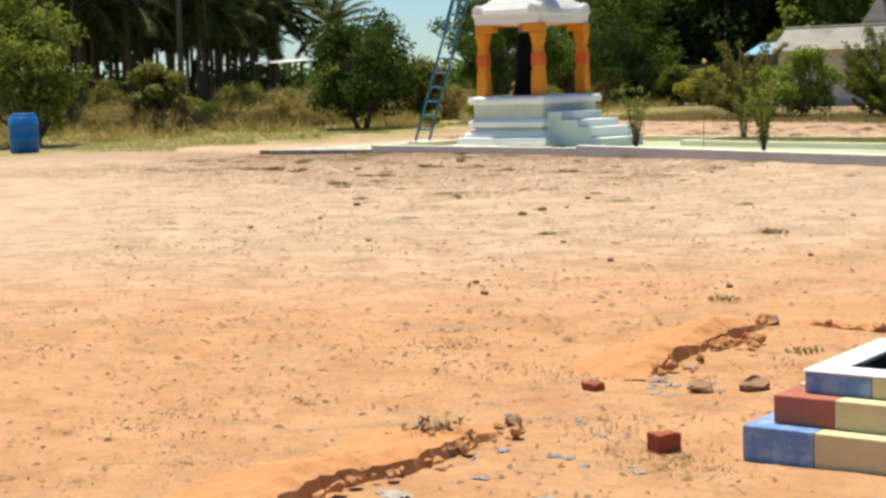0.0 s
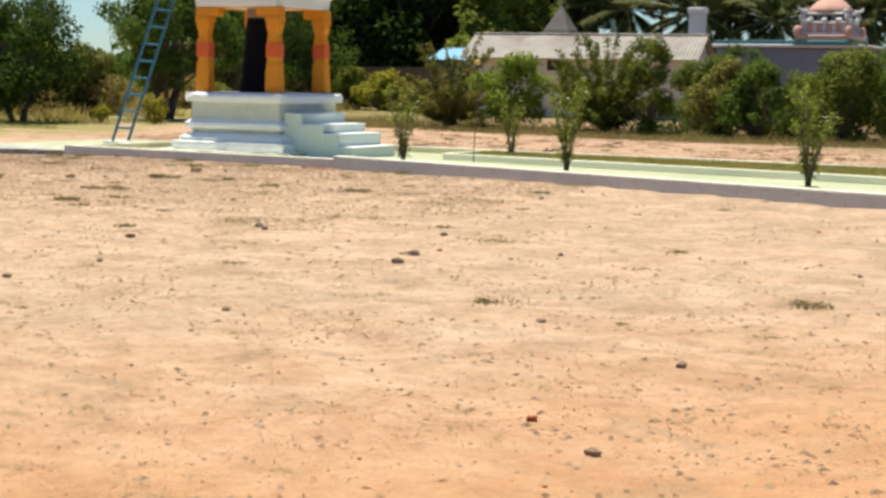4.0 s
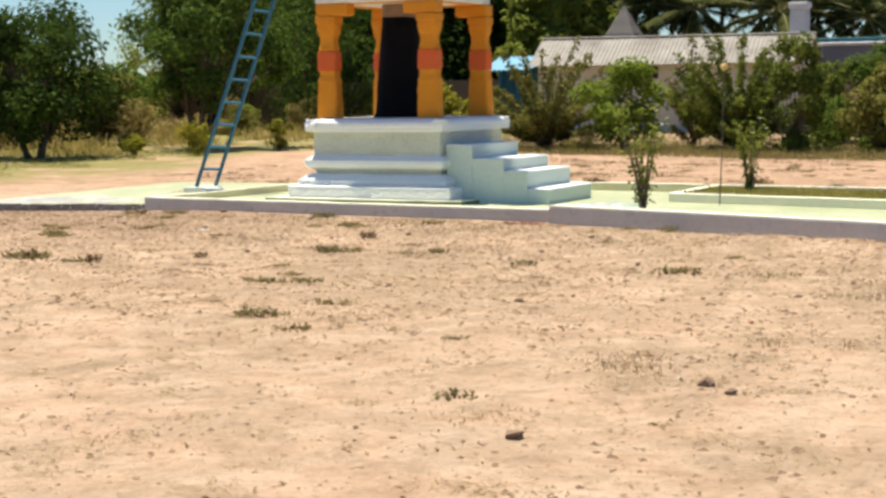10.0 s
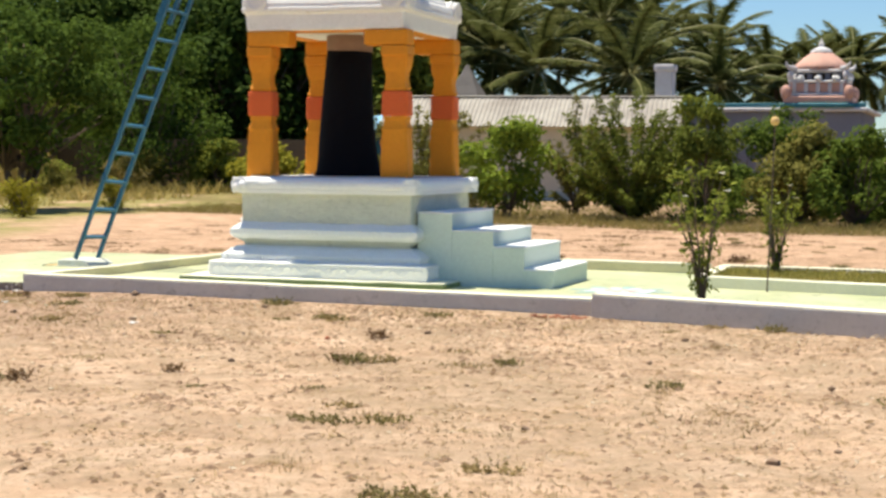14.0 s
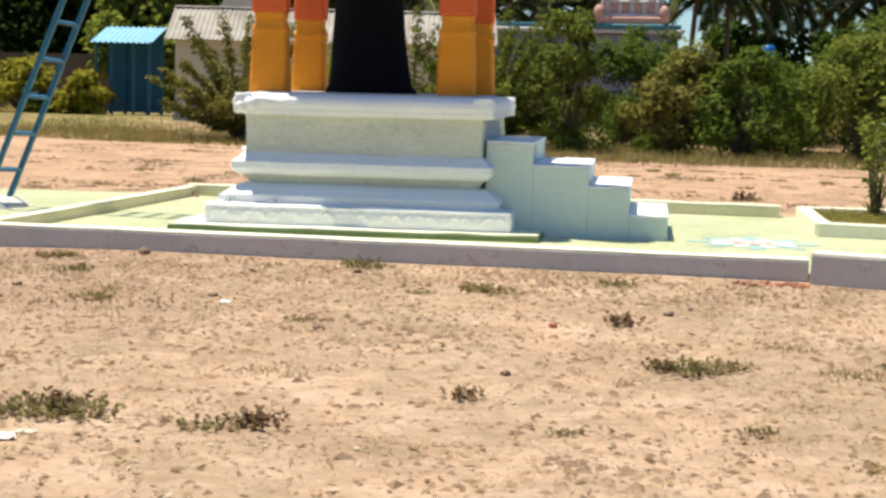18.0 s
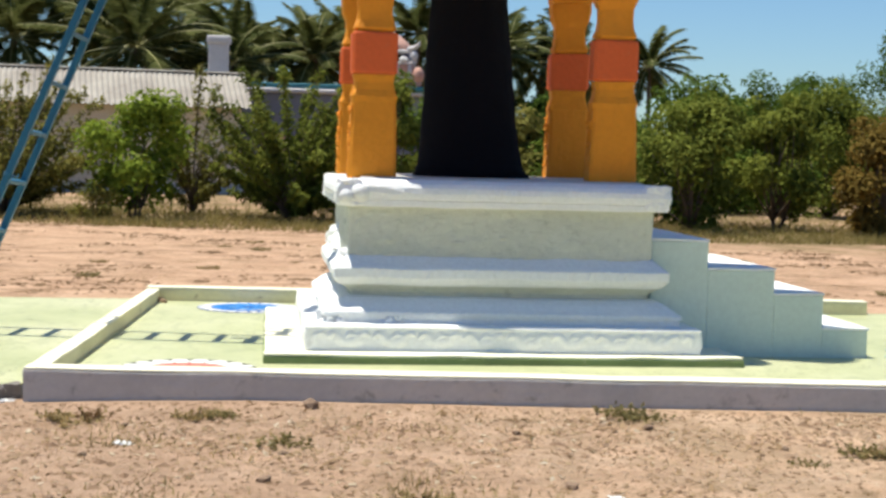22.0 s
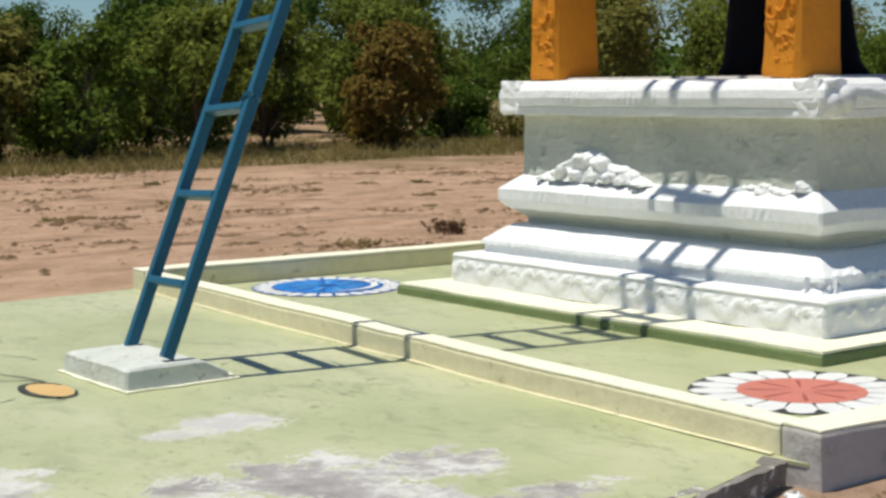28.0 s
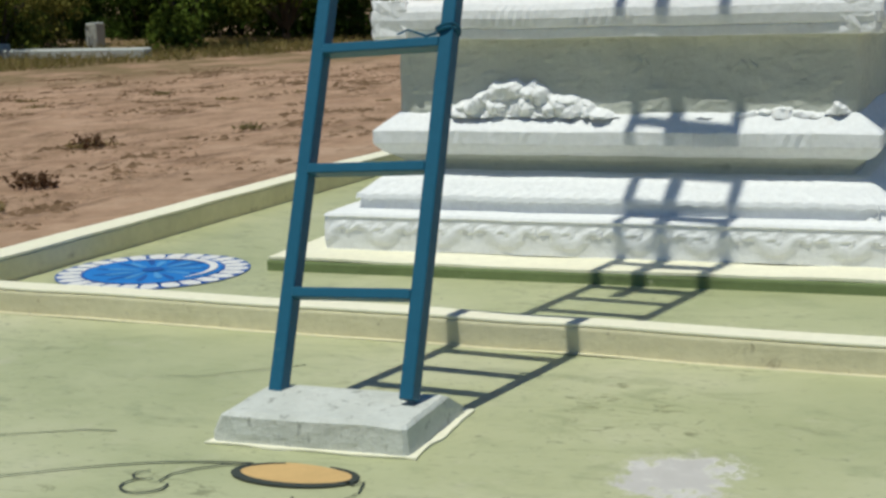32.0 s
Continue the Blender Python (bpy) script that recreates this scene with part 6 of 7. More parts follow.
BRICK = paint("burnt_brick", (0.33, 0.085, 0.04, 1), (0.42, 0.15, 0.08, 1), (0.26, 0.07, 0.035, 1), 8, 40, 0.6, 0.9)
for x, y, rz, l, w, h, rx in ((19.37, -23.44, 75, 0.125, 0.09, 0.09, 0), (18.28, -22.49, -12, 0.11, 0.075, 0.05, 6), (14.81, -19.40, 15, 0.045, 0.04, 0.035, 0)):
    bm = boxed(-l / 2, l / 2, -w / 2, w / 2, 0, h, 0.008, 2)
    bmesh.ops.subdivide_edges(bm, edges=list(bm.edges), cuts=2, use_grid_fill=True)
    for v in bm.verts:
        v.co += noise.noise_vector(v.co * 20 + Vector((x, y, 0))) * 0.008
    ob = part("brick", bm, BRICK)
    ob.matrix_world = pose(x, y, ground_height(x, y) - 0.006, rx, 0, rz)
    tagged(ob, "broken burnt-red brick lying on the earth", "brick", "loose bricks")

rnd = random.Random(21)
STONES = [(10.98, -13.68, 0.055), (11.16, -14.29, 0.055), (10.30, -11.82, 0.045), (9.01, -15.62, 0.035), (9.15, -16.88, 0.04), (8.38, -12.34, 0.045), (7.94, -13.90, 0.045), (11.61, -17.41, 0.035), (14.95, -17.73, 0.035), (15.33, -19.91, 0.032), (18.63, -24.07, 0.05), (-1.31, -2.92, 0.05), (-2.48, 2.40, 0.055), (-2.42, 2.31, 0.035)] + [(rnd.uniform(-3, 19), 0, rnd.uniform(0.015, 0.034)) for _ in range(60)]
for i, (x, y, r) in enumerate(STONES):
    if i > 13:
        y = rnd.uniform(-3.4, -4 - 0.9 * max(x + 2, 2))
    bm = bmesh.new()
    bmesh.ops.create_icosphere(bm, subdivisions=1, radius=r, matrix=Matrix.Diagonal((1.25, 0.95, 0.75, 1)))
    for v in bm.verts:
        v.co += noise.noise_vector(v.co * (0.9 / r) + Vector((i, 0, 0))) * r * 0.5
    ob = part("stone", bm, BRICK if i > 6 and i % 11 == 4 else STONE)
    ground_z = FLOOR if i in (12, 13) else ground_height(x, y)
    ob.matrix_world = pose(x, y, ground_z + r * 0.3, 0, 0, i * 40)
    tagged(ob, "small chip of red brick on the ground" if i > 6 and i % 11 == 4 else "small dull angular stone on the ground", "stone", "loose stones")
# broken clay at the step of the kerb
CLAY = paint("crumbled_red_clay", (0.38, 0.17, 0.10, 1), (0.46, 0.26, 0.17, 1), (0.30, 0.13, 0.08, 1), 8, 40, 0.6, 0.95)
for i in range(46):
    x = 3.5 - 0.5 * rnd.random() ** 1.5
    y = -3.14 - 0.07 * (3.5 - x) - rnd.random() * 0.22
    l = rnd.uniform(0.010, 0.032)
    bm = boxed(-l, l, -l * 0.6, l * 0.6, 0, l * 0.7, l * 0.12)
    for v in bm.verts:
        v.co += noise.noise_vector(v.co * 30 + Vector((i, 3, 0))) * l * 0.3
    ob = part("brick_chip", bm, CLAY)
    ob.matrix_world = pose(x, y, ground_height(x, y) - 0.004, rnd.uniform(-20, 20), rnd.uniform(-20, 20), i * 63)
    tagged(ob, "broken chip of red clay brick beside the kerb", "brick", "clay rubble")

# crumbs of white plaster where the slab's edge meets the kerb
for i in range(15):
    x = -2.92 - 0.75 * rnd.random() ** 1.8
    y = -2.50 + 0.302 * (x + 2.89) - 0.05 * rnd.random()
    l = rnd.uniform(0.008, 0.024)
    bm = boxed(-l, l, -l * 0.7, l * 0.7, 0, l * 0.8, l * 0.15)
    for v in bm.verts:
        v.co += noise.noise_vector(v.co * 30 + Vector((i, 9, 0))) * l * 0.35
    ob = part("plaster_chip", bm, GREYKERB if i % 3 else WHITE)
    ob.matrix_world = pose(x, y, ground_height(x, y) - 0.004, rnd.uniform(-20, 20), rnd.uniform(-20, 20), i * 71)
    tagged(ob, "broken chip of pale plaster beside the slab", "rubble", "plaster rubble")

SCRAP = paint("faded_plastic", (0.30, 0.29, 0.33, 1), (0.46, 0.42, 0.38, 1), (0.22, 0.20, 0.22, 1), 6, 30, 0.2, 0.6)
DULL = paint("dirty_paper", (0.44, 0.39, 0.33, 1), (0.56, 0.52, 0.47, 1), (0.32, 0.27, 0.21, 1), 6, 30, 0.2, 0.8)
PAPER = paint("dusty_paper", (0.66, 0.56, 0.48, 1), (0.54, 0.44, 0.36, 1), (0.58, 0.46, 0.38, 1), 6, 30, 0.2, 0.85)
SCRAPS = [(-0.09, -8.86, 0.09, PAPER), (-0.02, -8.83, 0.08, PAPER), (0.04, -8.76, 0.10, PAPER), (0.08, -8.66, 0.06, PAPER), (-0.12, -8.80, 0.06, DULL), (0.02, -8.90, 0.07, PAPER), (18.95, -24.73, 0.12, DULL), (18.70, -25.23, 0.14, DULL), (-0.11, -5.05, 0.075, P_WHITE), (-2.22, -3.86, 0.07, P_WHITE), (18.40, -21.73, 0.06, DULL)]
rnd = random.Random(44)
for cx, cy, sx, sy, count, mats in ((18.62, -22.23, 0.17, 0.13, 26, (SCRAP, DULL, DULL)), (18.75, -23.23, 0.22, 0.08, 9, (SCRAP, DULL)), (19.08, -23.88, 0.22, 0.07, 7, (SCRAP, DULL)), (18.90, -24.23, 0.4, 0.3, 5, (DULL, SCRAP))):
    for k in range(count):
        SCRAPS.append((rnd.gauss(cx, sx), rnd.gauss(cy, sy), rnd.uniform(0.018, 0.06), mats[k % len(mats)]))
for i, (x, y, s, mat) in enumerate(SCRAPS):
    n = 7
    verts = [((u / n - 0.5) * s * 1.3, (v / n - 0.5) * s * 0.8, 0.006 + (0.18 if mat is PAPER else 0.35) * s * abs(noise.noise(Vector((u * 0.55, v * 0.55, i * 3.0))))) for v in range(n + 1) for u in range(n + 1)]
    faces = [(v * (n + 1) + u, v * (n + 1) + u + 1, (v + 1) * (n + 1) + u + 1, (v + 1) * (n + 1) + u) for v in range(n) for u in range(n)]
    ob = mesh_part("scrap", verts, faces, mat)
    ob.matrix_world = pose(x, y, ground_height(x, y) - 0.004, 0, 0, i * 57)
    tagged(ob, "crumpled scrap of faded plastic and paper", "litter", "scraps")


# ---- weeds and grass tufts ----
def tuft_mesh(seed, blades, height, spread, leafy):
    rnd = random.Random(seed)
    verts, faces, stems = [Vector((0, 0, 0.004))], [], []
    for _ in range(blades):
        a, r = rnd.uniform(0, 6.283), spread * rnd.random() ** 0.7
        x, y = r * math.cos(a), r * math.sin(a)
        lean = Vector((math.cos(a), math.sin(a), 0)) * rnd.uniform(0.2, 1.0) + Vector((rnd.uniform(-0.4, 0.4), rnd.uniform(-0.4, 0.4), 0))
        h = height * rnd.uniform(0.4, 1.0)
        w = 0.013 if leafy else 0.0025
        s = Vector((-math.sin(a), math.cos(a), 0)) * w
        p0 = Vector((x, y, -0.01))
        p1 = p0 + Vector((0, 0, h * 0.6)) + lean * h * 0.25
        p2 = p0 + Vector((0, 0, h * 0.85)) + lean * h * 0.7
        if leafy:
            # leaves gather towards the tips of a few stems
            if len(stems) < blades // 9:
                stems.append((p0, p0 + Vector((0, 0, h)) + lean * h * 0.55))
            base, tip = rnd.choice(stems)
            p0 = base
            p1 = base.lerp(tip, 0.25 + 0.75 * rnd.random() ** 0.6)
            p2 = p1 + Vector((rnd.uniform(-1, 1), rnd.uniform(-1, 1), rnd.uniform(-0.3, 0.8))).normalized() * rnd.uniform(0.02, 0.045)
        i = len(verts)
        if leafy:
            s = Vector((rnd.uniform(-1, 1), rnd.uniform(-1, 1), rnd.uniform(-0.4, 0.4))).normalized() * w
            verts += [p1 - s * 0.2, p1 + s + (p2 - p1) * 0.4, p2, p1 - s + (p2 - p1) * 0.4]
            faces.append((i, i + 1, i + 2, i + 3))
            j = i
            i = len(verts)
            t = Vector((-math.sin(a), math.cos(a), 0)) * 0.0012
            verts += [p0 - t, p0 + t]
            faces += [(i, i + 1, j), (0, i, i + 1)]
        else:
            verts += [p0 - s, p0 + s, p1 + s * 0.7, p1 - s * 0.7, p2]
            faces += [(i, i + 1, i + 2, i + 3), (i + 3, i + 2, i + 4), (0, i, i + 1)]
    me = bpy.data.meshes.new("tuft")
    me.from_pydata(verts, [], faces)
    return me


TUFTS = []
for k, (bl, h, sp, leafy, mat) in enumerate(((120, 0.07, 0.20, False, STRAW), (130, 0.045, 0.28, False, SCRUB), (420, 0.10, 0.22, True, WEED_GREEN), (380, 0.06, 0.24, True, WEED), (70, 0.13, 0.14, False, STRAW), (380, 0.07, 0.24, True, WEED_GREEN), (240, 0.11, 0.13, True, MAROON))):
    me = tuft_mesh(k, bl, h, sp, leafy)
    me.materials.append(mat)
    TUFTS.append(me)
NAMED = [(3.6, 5.65, 6, 1.5), (3.7, 5.75, 3, 1.2), (1.11, 4.5, 6, 1.5), (1.2, 4.62, 6, 1.1), (-0.04, 4.18, 3, 1.2), (0.35, -3.12, 2, 0.9), (0.46, -3.16, 5, 0.8), (1.33, -4.1, 2, 0.85), (1.46, -4.15, 3, 0.9), (2.28, -5.28, 6, 1.0), (2.6, -6.66, 2, 1.0), (2.49, -6.62, 6, 0.8), (2.75, -6.51, 3, 0.9), (1.62, -7.55, 6, 0.8), (0.89, -8.34, 6, 1.0), (0.72, -8.36, 5, 0.7), (-0.06, -8.30, 2, 1.0), (0.14, -8.28, 2, 1.05), (0.05, -8.22, 6, 1.1), (-1.62, -4.01, 1, 1.6), (-1.45, -3.96, 5, 0.8), (-1.14, -3.85, 1, 1.5), (-0.95, -4.77, 0, 1.3), (2.81, -3.67, 1, 1.5), (2.2, -3.59, 5, 0.8), (-1.41, -6.15, 2, 0.8), (-1.32, -6.2, 3, 0.9), (-1.19, -6.38, 1, 1.2), (-0.78, -8.23, 1, 1.5), (-0.70, -8.20, 5, 0.8), (-0.54, -8.39, 3, 1.0), (-2.5, -3.26, 3, 1.1), (-2.42, -3.22, 6, 0.8), (-1.87, -3.19, 3, 1.0), (-1.80, -3.24, 2, 0.6), (-2.12, -5.45, 1, 1.4), (-1.95, -5.54, 3, 0.9), (-2.48, -3.67, 1, 1.3), (4.51, -10.92, 2, 0.95), (4.64, -10.79, 3, 0.7), (4.72, -10.09, 3, 0.9), (4.83, -9.99, 1, 0.9), (4.97, -7.09, 2, 0.75), (4.99, -5.00, 4, 1.0), (5.27, -3.85, 2, 0.8), (3.76, -10.34, 0, 1.1), (3.60, -8.87, 0, 1.3), (3.74, -8.97, 5, 0.8), (3.68, -6.36, 2, 0.7), (6.53, -7.37, 5, 1.1), (6.39, -7.23, 1, 1.2), (3.53, -10.75, 1, 0.9), (5.16, -11.46, 3, 0.8), (5.00, -7.41, 4, 0.9), (8.80, -10.70, 0, 1.2), (8.27, -10.69, 0, 1.2), (7.81, -16.99, 4, 0.8), (2.14, -12.04, 1, 1.6), (6.60, -12.32, 1, 1.3), (5.40, -11.16, 0, 0.9), (14.76, -14.73, 4, 1.1), (14.91, -14.81, 2, 0.8), (18.40, -23.90, 4, 1.7), (18.47, -23.88, 6, 1.3), (18.52, -23.93, 4, 1.5), (18.34, -23.93, 2, 0.9), (-0.96, -5.12, 3, 0.9)]
rnd = random.Random(8)
for _ in range(170):
    x = rnd.uniform(-7, 20)
    NAMED.append((x, rnd.uniform(-3.3, -3.6 - 0.95 * max(x + 3, 3)), rnd.choice((0, 0, 1, 1, 1, 1, 3, 4, 5)), rnd.uniform(0.3, 0.75)))
for _ in range(40):
    x = rnd.uniform(-6, 10)
    NAMED.append((x, 3.8 + rnd.random() * 9, rnd.choice((2, 3, 3, 0)), rnd.uniform(0.4, 0.9)))
for i, (x, y, k, s) in enumerate(NAMED):
    ob = new("grass_tuft", TUFTS[k])
    ob.matrix_world = pose(x, y, ground_height(x, y) - 0.005, 0, 0, i * 47) @ Matrix.Diagonal((s * 0.74, s * 0.74, s * 0.8, 1))
    tagged(ob, "small dry straw tuft growing in sand" if k in (0, 1, 4) else "low olive weed growing in sand" if k in (2, 5) else "low browned weed growing in sand", "weed", "weeds in the yard")


def scatter(name, count, where, shape, size, material, label, category):
    """Countless small bits strewn over the ground, as one mesh."""
    pick = np.random.default_rng(len(name) * 7 + count)
    xy = where(pick, count)
    count = len(xy)
    h = np.array([ground_height(x, y) for x, y in xy])
    s = size[0] + (size[1] - size[0]) * pick.random(count) ** 2.2
    if shape == "chip":
        a = pick.uniform(0, 6.283, count)
        tilt = pick.normal(0, 0.22 if size[1] < 0.033 else 0.32, (count, 2))
        u = np.stack([np.cos(a), np.sin(a), tilt[:, 0]], 1) * s[:, None]
        w = np.stack([-np.sin(a), np.cos(a), tilt[:, 1]], 1) * (s * pick.uniform(0.25, 0.6, count))[:, None]
        c = np.stack([xy[:, 0], xy[:, 1], h + 0.003 + s * 0.14], 1)
        v = np.stack([c - u, c - w * 0.9 + (0, 0, 0.004), c + u, c + w], 1).reshape(-1, 3)
        f = np.arange(4 * count).reshape(-1, 4)
    elif shape == "straw":
        a = pick.uniform(0, 6.283, count)
        u = np.stack([np.cos(a), np.sin(a), pick.normal(0, 0.10, count)], 1) * s[:, None]
        w = np.stack([-np.sin(a), np.cos(a), 0 * a], 1) * (0.0022 + s * 0.03)[:, None]
        c = np.stack([xy[:, 0], xy[:, 1], h + 0.006 + s * 0.10 * pick.random(count)], 1)
        v = np.stack([c - u - w, c + u - w, c + u + w, c - u + w], 1).reshape(-1, 3)
        f = np.arange(4 * count).reshape(-1, 4)
    elif shape == "blade":
        a = pick.uniform(0, 6.283, count)
        c = np.stack([xy[:, 0], xy[:, 1], h - 0.01], 1)
        w = np.stack([np.cos(a), np.sin(a), 0 * a], 1) * (s * 0.05 + 0.004)[:, None]
        tip = c + np.stack([pick.normal(0, 0.8, count) * s, pick.normal(0, 0.8, count) * s, s], 1)
        v = np.stack([c - w, c + w, tip + w * 0.15, tip - w * 0.15], 1).reshape(-1, 3)
        f = np.arange(4 * count).reshape(-1, 4)
    else:
        base = np.array([(1, 0, 0), (-0.5, 0.85, 0), (-0.6, -0.8, 0), (0.05, 0.0, 0.42)])
        a = pick.uniform(0, 6.283, count)
        rot = np.stack([np.stack([np.cos(a), -np.sin(a)], 1), np.stack([np.sin(a), np.cos(a)], 1)], 1)
        p = np.repeat(base[None], count, 0) * pick.uniform(0.7, 1.3, (count, 4, 1))
        p[:, :, :2] = np.einsum("nij,nkj->nki", rot, p[:, :, :2])
        v = p * s[:, None, None] + np.stack([xy[:, 0], xy[:, 1], h - 0.002], 1)[:, None]
        v = v.reshape(-1, 3)
        k = np.arange(count)[:, None] * 4
        f = np.concatenate([k + (0, 1, 3), k + (1, 2, 3), k + (2, 0, 3)])
    ob = mesh_part(name, v.tolist(), f.tolist(), material)
    return tagged(ob, label, category, kind="stuff")


def yard(pick, n):
    x, y = pick.uniform(-9, 22, n * 5), pick.uniform(-29, -3.1, n * 5)
    ok = (y > -29.4 + (23.2 - x) * 0.9 - 3.0) & (y < -3.2 - 0.325 * np.maximum(x - 3.5, 0))
    near = np.exp(-((y - (-29.4 + (23.2 - x) * 0.9)) / 9.0) ** 2)
    lumpy = np.sin(x * 1.7 + np.sin(y * 1.1) * 2) * np.sin(y * 1.3 + np.sin(x * 0.8) * 2) * 0.5 + 0.5
    ok &= pick.random(n * 5) < (0.25 + 0.75 * near) * (0.3 + 0.7 * lumpy)
    return np.stack([x[ok], y[ok]], 1)[:n]


def field(pick, n):
    x = pick.uniform(-9, 15, n)
    return np.stack([x, 3.6 + pick.random(n) ** 1.2 * (14 - 0.5 * np.maximum(x, 0))], 1)


def verge(pick, n):
    x = pick.uniform(-14, 24, n)
    front = np.interp(x, [-14, -2, 2, 6.4, 9, 13.5, 24], [20, 16.6, 15.4, 15.6, 16.0, 14.6, 9.0])
    y = front + pick.random(n) ** 1.4 * 6
    keep = 0.25 + 0.75 * (np.sin(x * 1.3) * np.sin(y * 0.9 + x * 0.4) * 0.5 + 0.5)
    return np.stack([x + pick.normal(0, 0.3, n), y * 1.0 + (pick.random(n) > keep) * pick.uniform(0, 6, n)], 1)


def scrubland(pick, n):
    """Grass in loose mounds, thinner towards the yard."""
    m = n // 90
    x = -17.0 - pick.random(m) ** 0.8 * 24
    y = pick.uniform(-2, 36, m)
    x -= 0.2 * np.maximum(12 - y, 0)
    c = np.stack([x, y], 1).repeat(90, 0)
    return c + pick.normal(0, 0.38, (m * 90, 2))


VERGE = leaf_material("verge_grass_blades", (0.10, 0.10, 0.03), (0.19, 0.165, 0.06), (0.31, 0.25, 0.11))
WAYSIDE = leaf_material("wayside_grass_blades", (0.13, 0.15, 0.035), (0.24, 0.24, 0.06), (0.38, 0.33, 0.11))


def heaps(base, per, lo, hi):
    """Points in loose heaps round the points of another spread."""
    def where(pick, n):
        c = base(pick, n // per)
        r = pick.uniform(lo, hi, len(c)).repeat(per)
        d = pick.normal(size=(len(c) * per, 2)) * (1.0, 0.8)
        return c.repeat(per, 0) + d * r[:, None]
    return where


def front_yard(pick, n):
    x = pick.uniform(-6, 9, n)
    return np.stack([x, -3.25 - 0.325 * np.maximum(x - 3.5, 0) - pick.random(n) ** 1.5 * 8], 1)


def kerb_foot(pick, n):
    x = pick.uniform(-6.0, 2.5, n)
    edge = np.where(x < -2.87, -2.47 + 0.302 * (x + 2.89), -2.68 - 0.0727 * (x + 2.876))
    return np.stack([x, edge - pick.random(n) ** 1.7 * 3.4], 1)


def west_yard(pick, n):
    x = -4.0 - pick.random(n) ** 1.3 * 16
    return np.stack([x, pick.uniform(-12, 4, n)], 1)


DEADGRASS = leaf_material("dead_grass_blades", (0.17, 0.135, 0.06), (0.29, 0.225, 0.11), (0.42, 0.335, 0.18))
BITS = leaf_material("litter_bits", (0.19, 0.13, 0.075), (0.32, 0.225, 0.13), (0.50, 0.39, 0.26))
GRAVEL = leaf_material("gravel_bits", (0.27, 0.175, 0.11), (0.42, 0.285, 0.185), (0.60, 0.46, 0.34))
scatter("ground_litter", 14000, yard, "chip", (0.005, 0.024), BITS, "dry leaf and twig litter on sand", "litter")
scatter("gravel", 14000, yard, "clod", (0.004, 0.026), GRAVEL, "loose gravel and crumbs of earth", "gravel")
scatter("straw_litter", 30000, heaps(yard, 40, 0.05, 0.22), "straw", (0.006, 0.028), STRAW, "flat mats of dry broken straw on sand", "straw")
scatter("dead_weed_litter", 18000, heaps(front_yard, 46, 0.06, 0.30), "straw", (0.006, 0.026), DEAD, "browned dead weeds matted on the sand", "straw")
scatter("kerbside_litter", 8000, heaps(front_yard, 6, 0.03, 0.4), "chip", (0.006, 0.026), BITS, "leaf litter in front of the kerb", "litter")
scatter("roadside_litter", 26000, heaps(west_yard, 40, 0.06, 0.35), "straw", (0.008, 0.035), DEAD, "browned dead weeds beside the platform", "straw")
scatter("dead_grass", 7000, heaps(yard, 260, 0.08, 0.32), "blade", (0.008, 0.040), DEADGRASS, "thin patches of low dead grass on the sand", "grass")
scatter("front_dead_grass", 7000, heaps(front_yard, 300, 0.10, 0.36), "blade", (0.010, 0.05), DEADGRASS, "low dead grass in patches before the kerb", "grass")
CURL = leaf_material("curled_leaf_bits", (0.27, 0.18, 0.105), (0.37, 0.26, 0.155), (0.50, 0.375, 0.24))
scatter("curled_litter", 9000, heaps(yard, 10, 0.08, 0.5), "chip", (0.006, 0.034), CURL, "curled brown leaf litter on the sand", "litter")
scatter("front_curled_litter", 6000, heaps(front_yard, 14, 0.08, 0.5), "chip", (0.008, 0.036), CURL, "curled brown leaf litter near the kerb", "litter")
FIELDCLOD = leaf_material("field_clod_bits", (0.16, 0.10, 0.065), (0.24, 0.155, 0.10), (0.34, 0.235, 0.15))
scatter("field_clumps", 12000, heaps(field, 50, 0.05, 0.35), "clod", (0.012, 0.06), FIELDCLOD, "dry weed clumps on the tilled field", "litter")
PALECHIP = leaf_material("pale_leaf_bits", (0.44, 0.35, 0.24), (0.56, 0.46, 0.34), (0.68, 0.60, 0.48))
FLAT = leaf_material("flat_brown_pebbles", (0.27, 0.175, 0.115), (0.40, 0.27, 0.18), (0.55, 0.41, 0.29))
scatter("pebbles", 10000, heaps(front_yard, 24, 0.08, 0.45), "clod", (0.008, 0.046), FLAT, "flat brown pebbles and crumbs on the sand", "gravel")
scatter("yard_pebbles", 5000, heaps(yard, 18, 0.08, 0.5), "clod", (0.006, 0.042), FLAT, "flat brown pebbles strewn in the yard", "gravel")
scatter("corner_gravel", 9000, kerb_foot, "clod", (0.005, 0.026), FIELDCLOD, "brown grit and crumbs near the kerb corner", "gravel")
scatter("pale_litter", 5000, heaps(front_yard, 5, 0.03, 0.35), "chip", (0.008, 0.030), PALECHIP, "pale dry leaf bits and paper crumbs", "litter")
FIELDSTRAW = leaf_material("field_straw_bits", (0.16, 0.105, 0.06), (0.24, 0.165, 0.095), (0.34, 0.25, 0.15))
scatter("earth_clods", 4000, field, "clod", (0.012, 0.05), SOIL, "clods of reddish tilled earth", "earth")
scatter("field_straw", 36000, heaps(field, 130, 0.06, 0.40), "straw", (0.010, 0.045), FIELDSTRAW, "dead weeds lying on the tilled field", "straw")
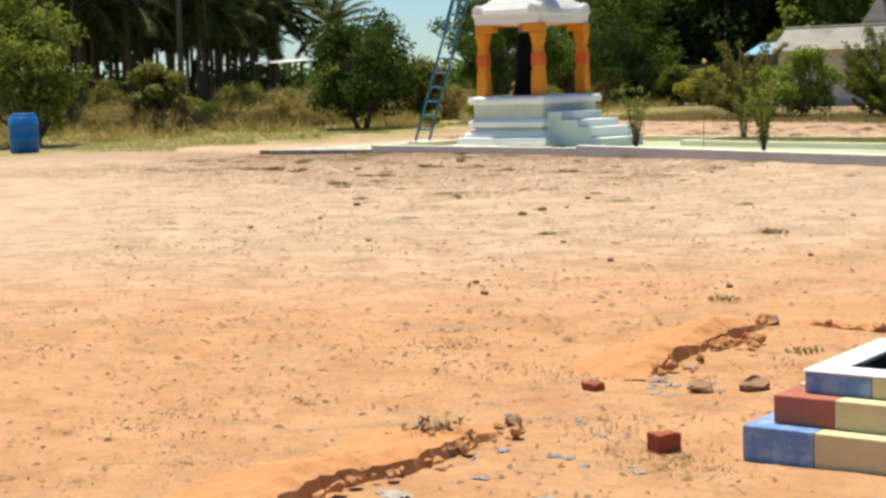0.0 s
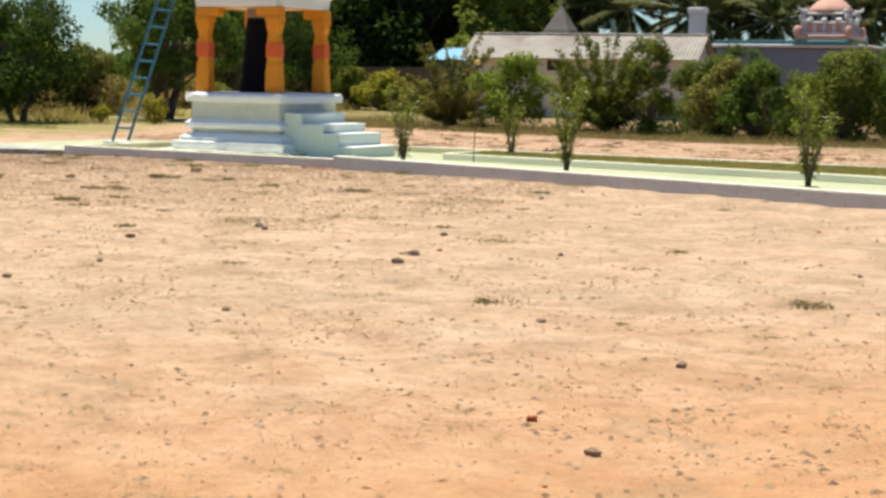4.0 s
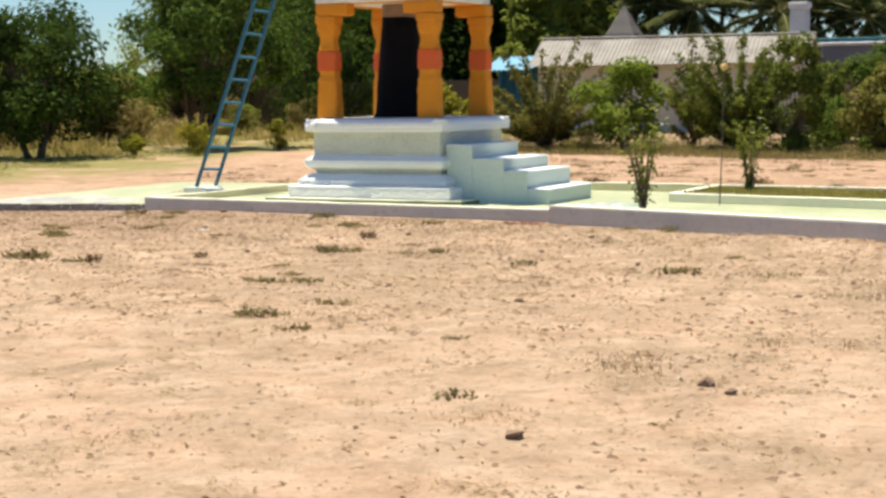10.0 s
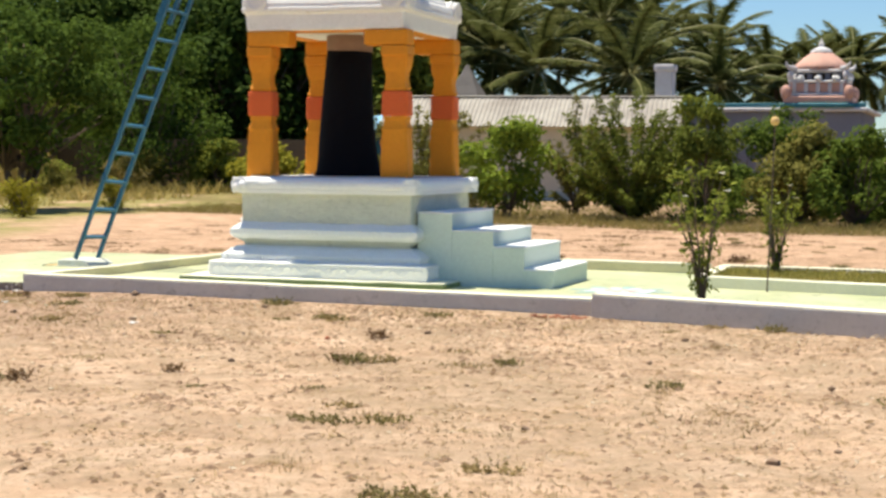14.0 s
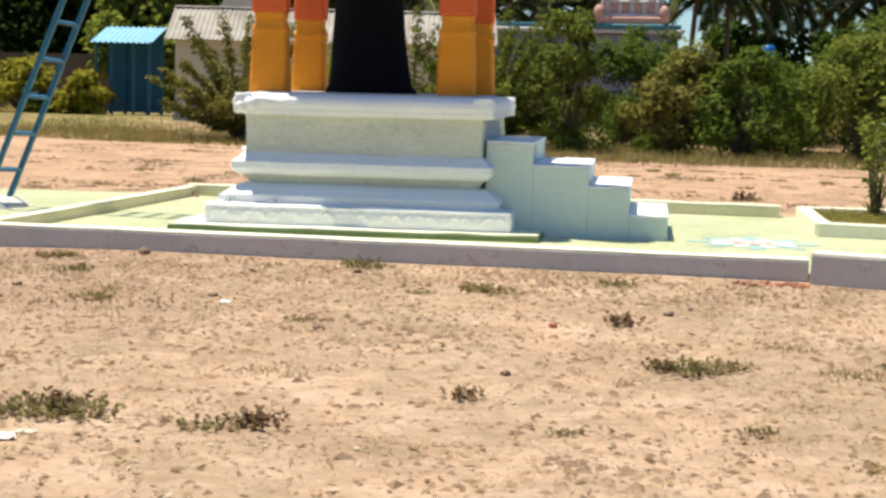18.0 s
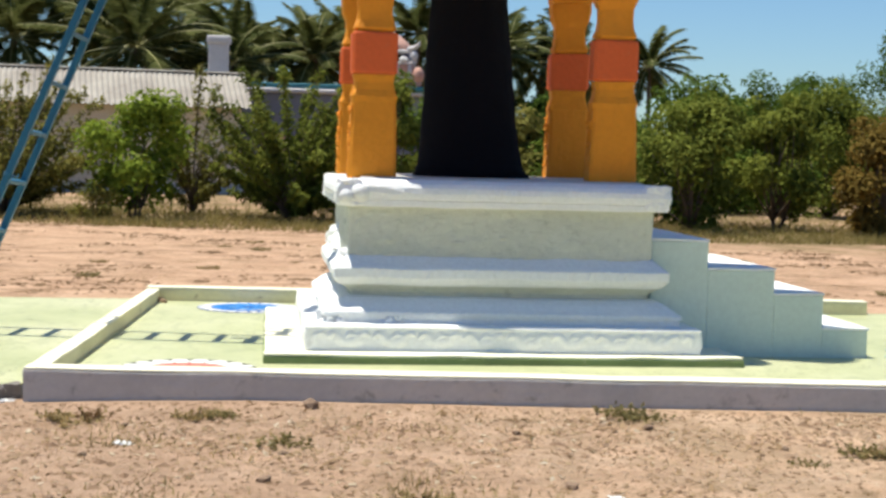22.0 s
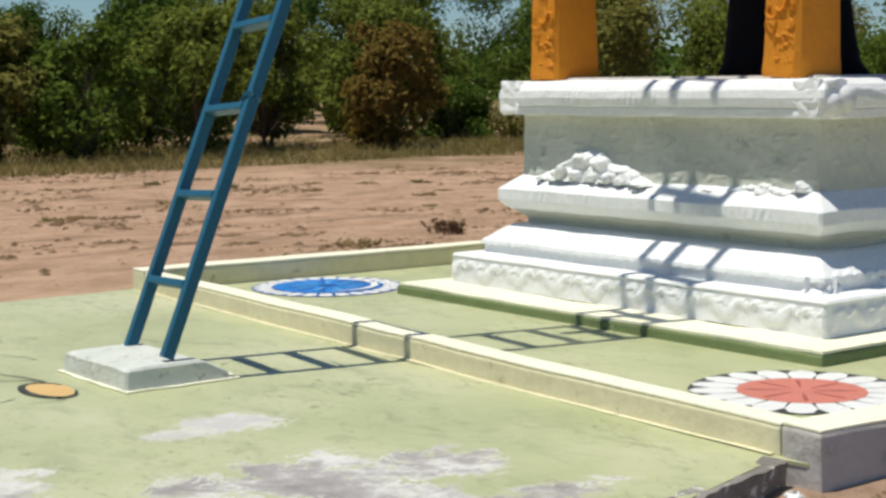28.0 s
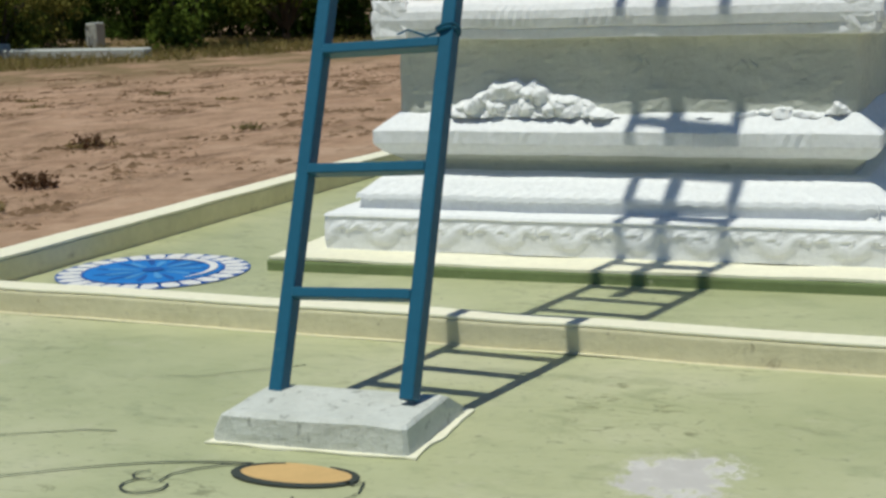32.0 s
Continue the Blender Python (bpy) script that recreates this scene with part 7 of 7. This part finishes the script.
scatter("verge_litter", 40000, heaps(verge, 40, 0.1, 0.5), "straw", (0.012, 0.06), DEAD, "dead weeds matted along the trees", "straw")
scatter("verge_grass", 60000, lambda p, n: verge(p, n) - (0, 0.5), "blade", (0.05, 0.20), VERGE, "thin dry grass along the trees", "grass")
scatter("scrub_grass", 36000, scrubland, "blade", (0.06, 0.55), SCRUB, "tall yellow-green scrub grass", "grass")
scatter("wayside_grass", 22000, lambda p, n: (lambda y: np.stack([-11.5 - 0.25 * y - p.random(n) ** 1.2 * 11 + 0.8 * np.sin(y * 1.7), y], 1))(p.uniform(-3, 17, n)), "blade", (0.03, 0.13), WAYSIDE, "short green and yellow wayside grass", "grass")
scatter("bed_grass", 34000, lambda p, n: (lambda x: np.stack([x, 0.26 - 0.18 * (x - 4.0) + p.random(n) * (1.58 + 0.145 * (x - 4.0))], 1))(4.0 + p.random(n) * 13.2), "blade", (0.03, 0.085), WAYSIDE, "short green grass in the bed", "grass").location.z = 0.13
scatter("strip_grass", 2300, lambda p, n: (lambda x: np.stack([x, -2.86 - 0.297 * (x - 3.6) + p.random(n) * 0.5], 1))(3.8 + p.random(n) * 13.4), "blade", (0.04, 0.10), LEAF_MID, "short green grass in the planting strip", "grass").location.z = 0.10

# low things behind the field
post = part("concrete_post", boxed(-0.13, 0.13, -0.13, 0.13, -0.05, 0.80, 0.02), CONCRETE)
post.location = (19.6, 18.9, 0)
tagged(post, "short square concrete post at the field edge", "post")
ledge = part("low_ledge", boxed(-1.55, 1.55, -0.16, 0.16, -0.05, 0.17, 0.03), CONCRETE)
ledge.matrix_world = pose(17.6, 15.0, 0, 0, 0, -88)
tagged(ledge, "low concrete ledge at the field edge", "ledge")
stub = part("concrete_stub", boxed(-0.17, 0.17, -0.14, 0.14, -0.05, 0.52, 0.03, 2), CONCRETE)
stub.location = (21.8, 17.2, 0)
tagged(stub, "weathered concrete stub in the shade of trees", "post")
block = part("concrete_block", boxed(-0.17, 0.17, -0.17, 0.17, -0.05, 0.27, 0.02), CONCRETE)
block.location = (17.72, 16.75, 0)
tagged(block, "small concrete block at the end of a ledge", "block")
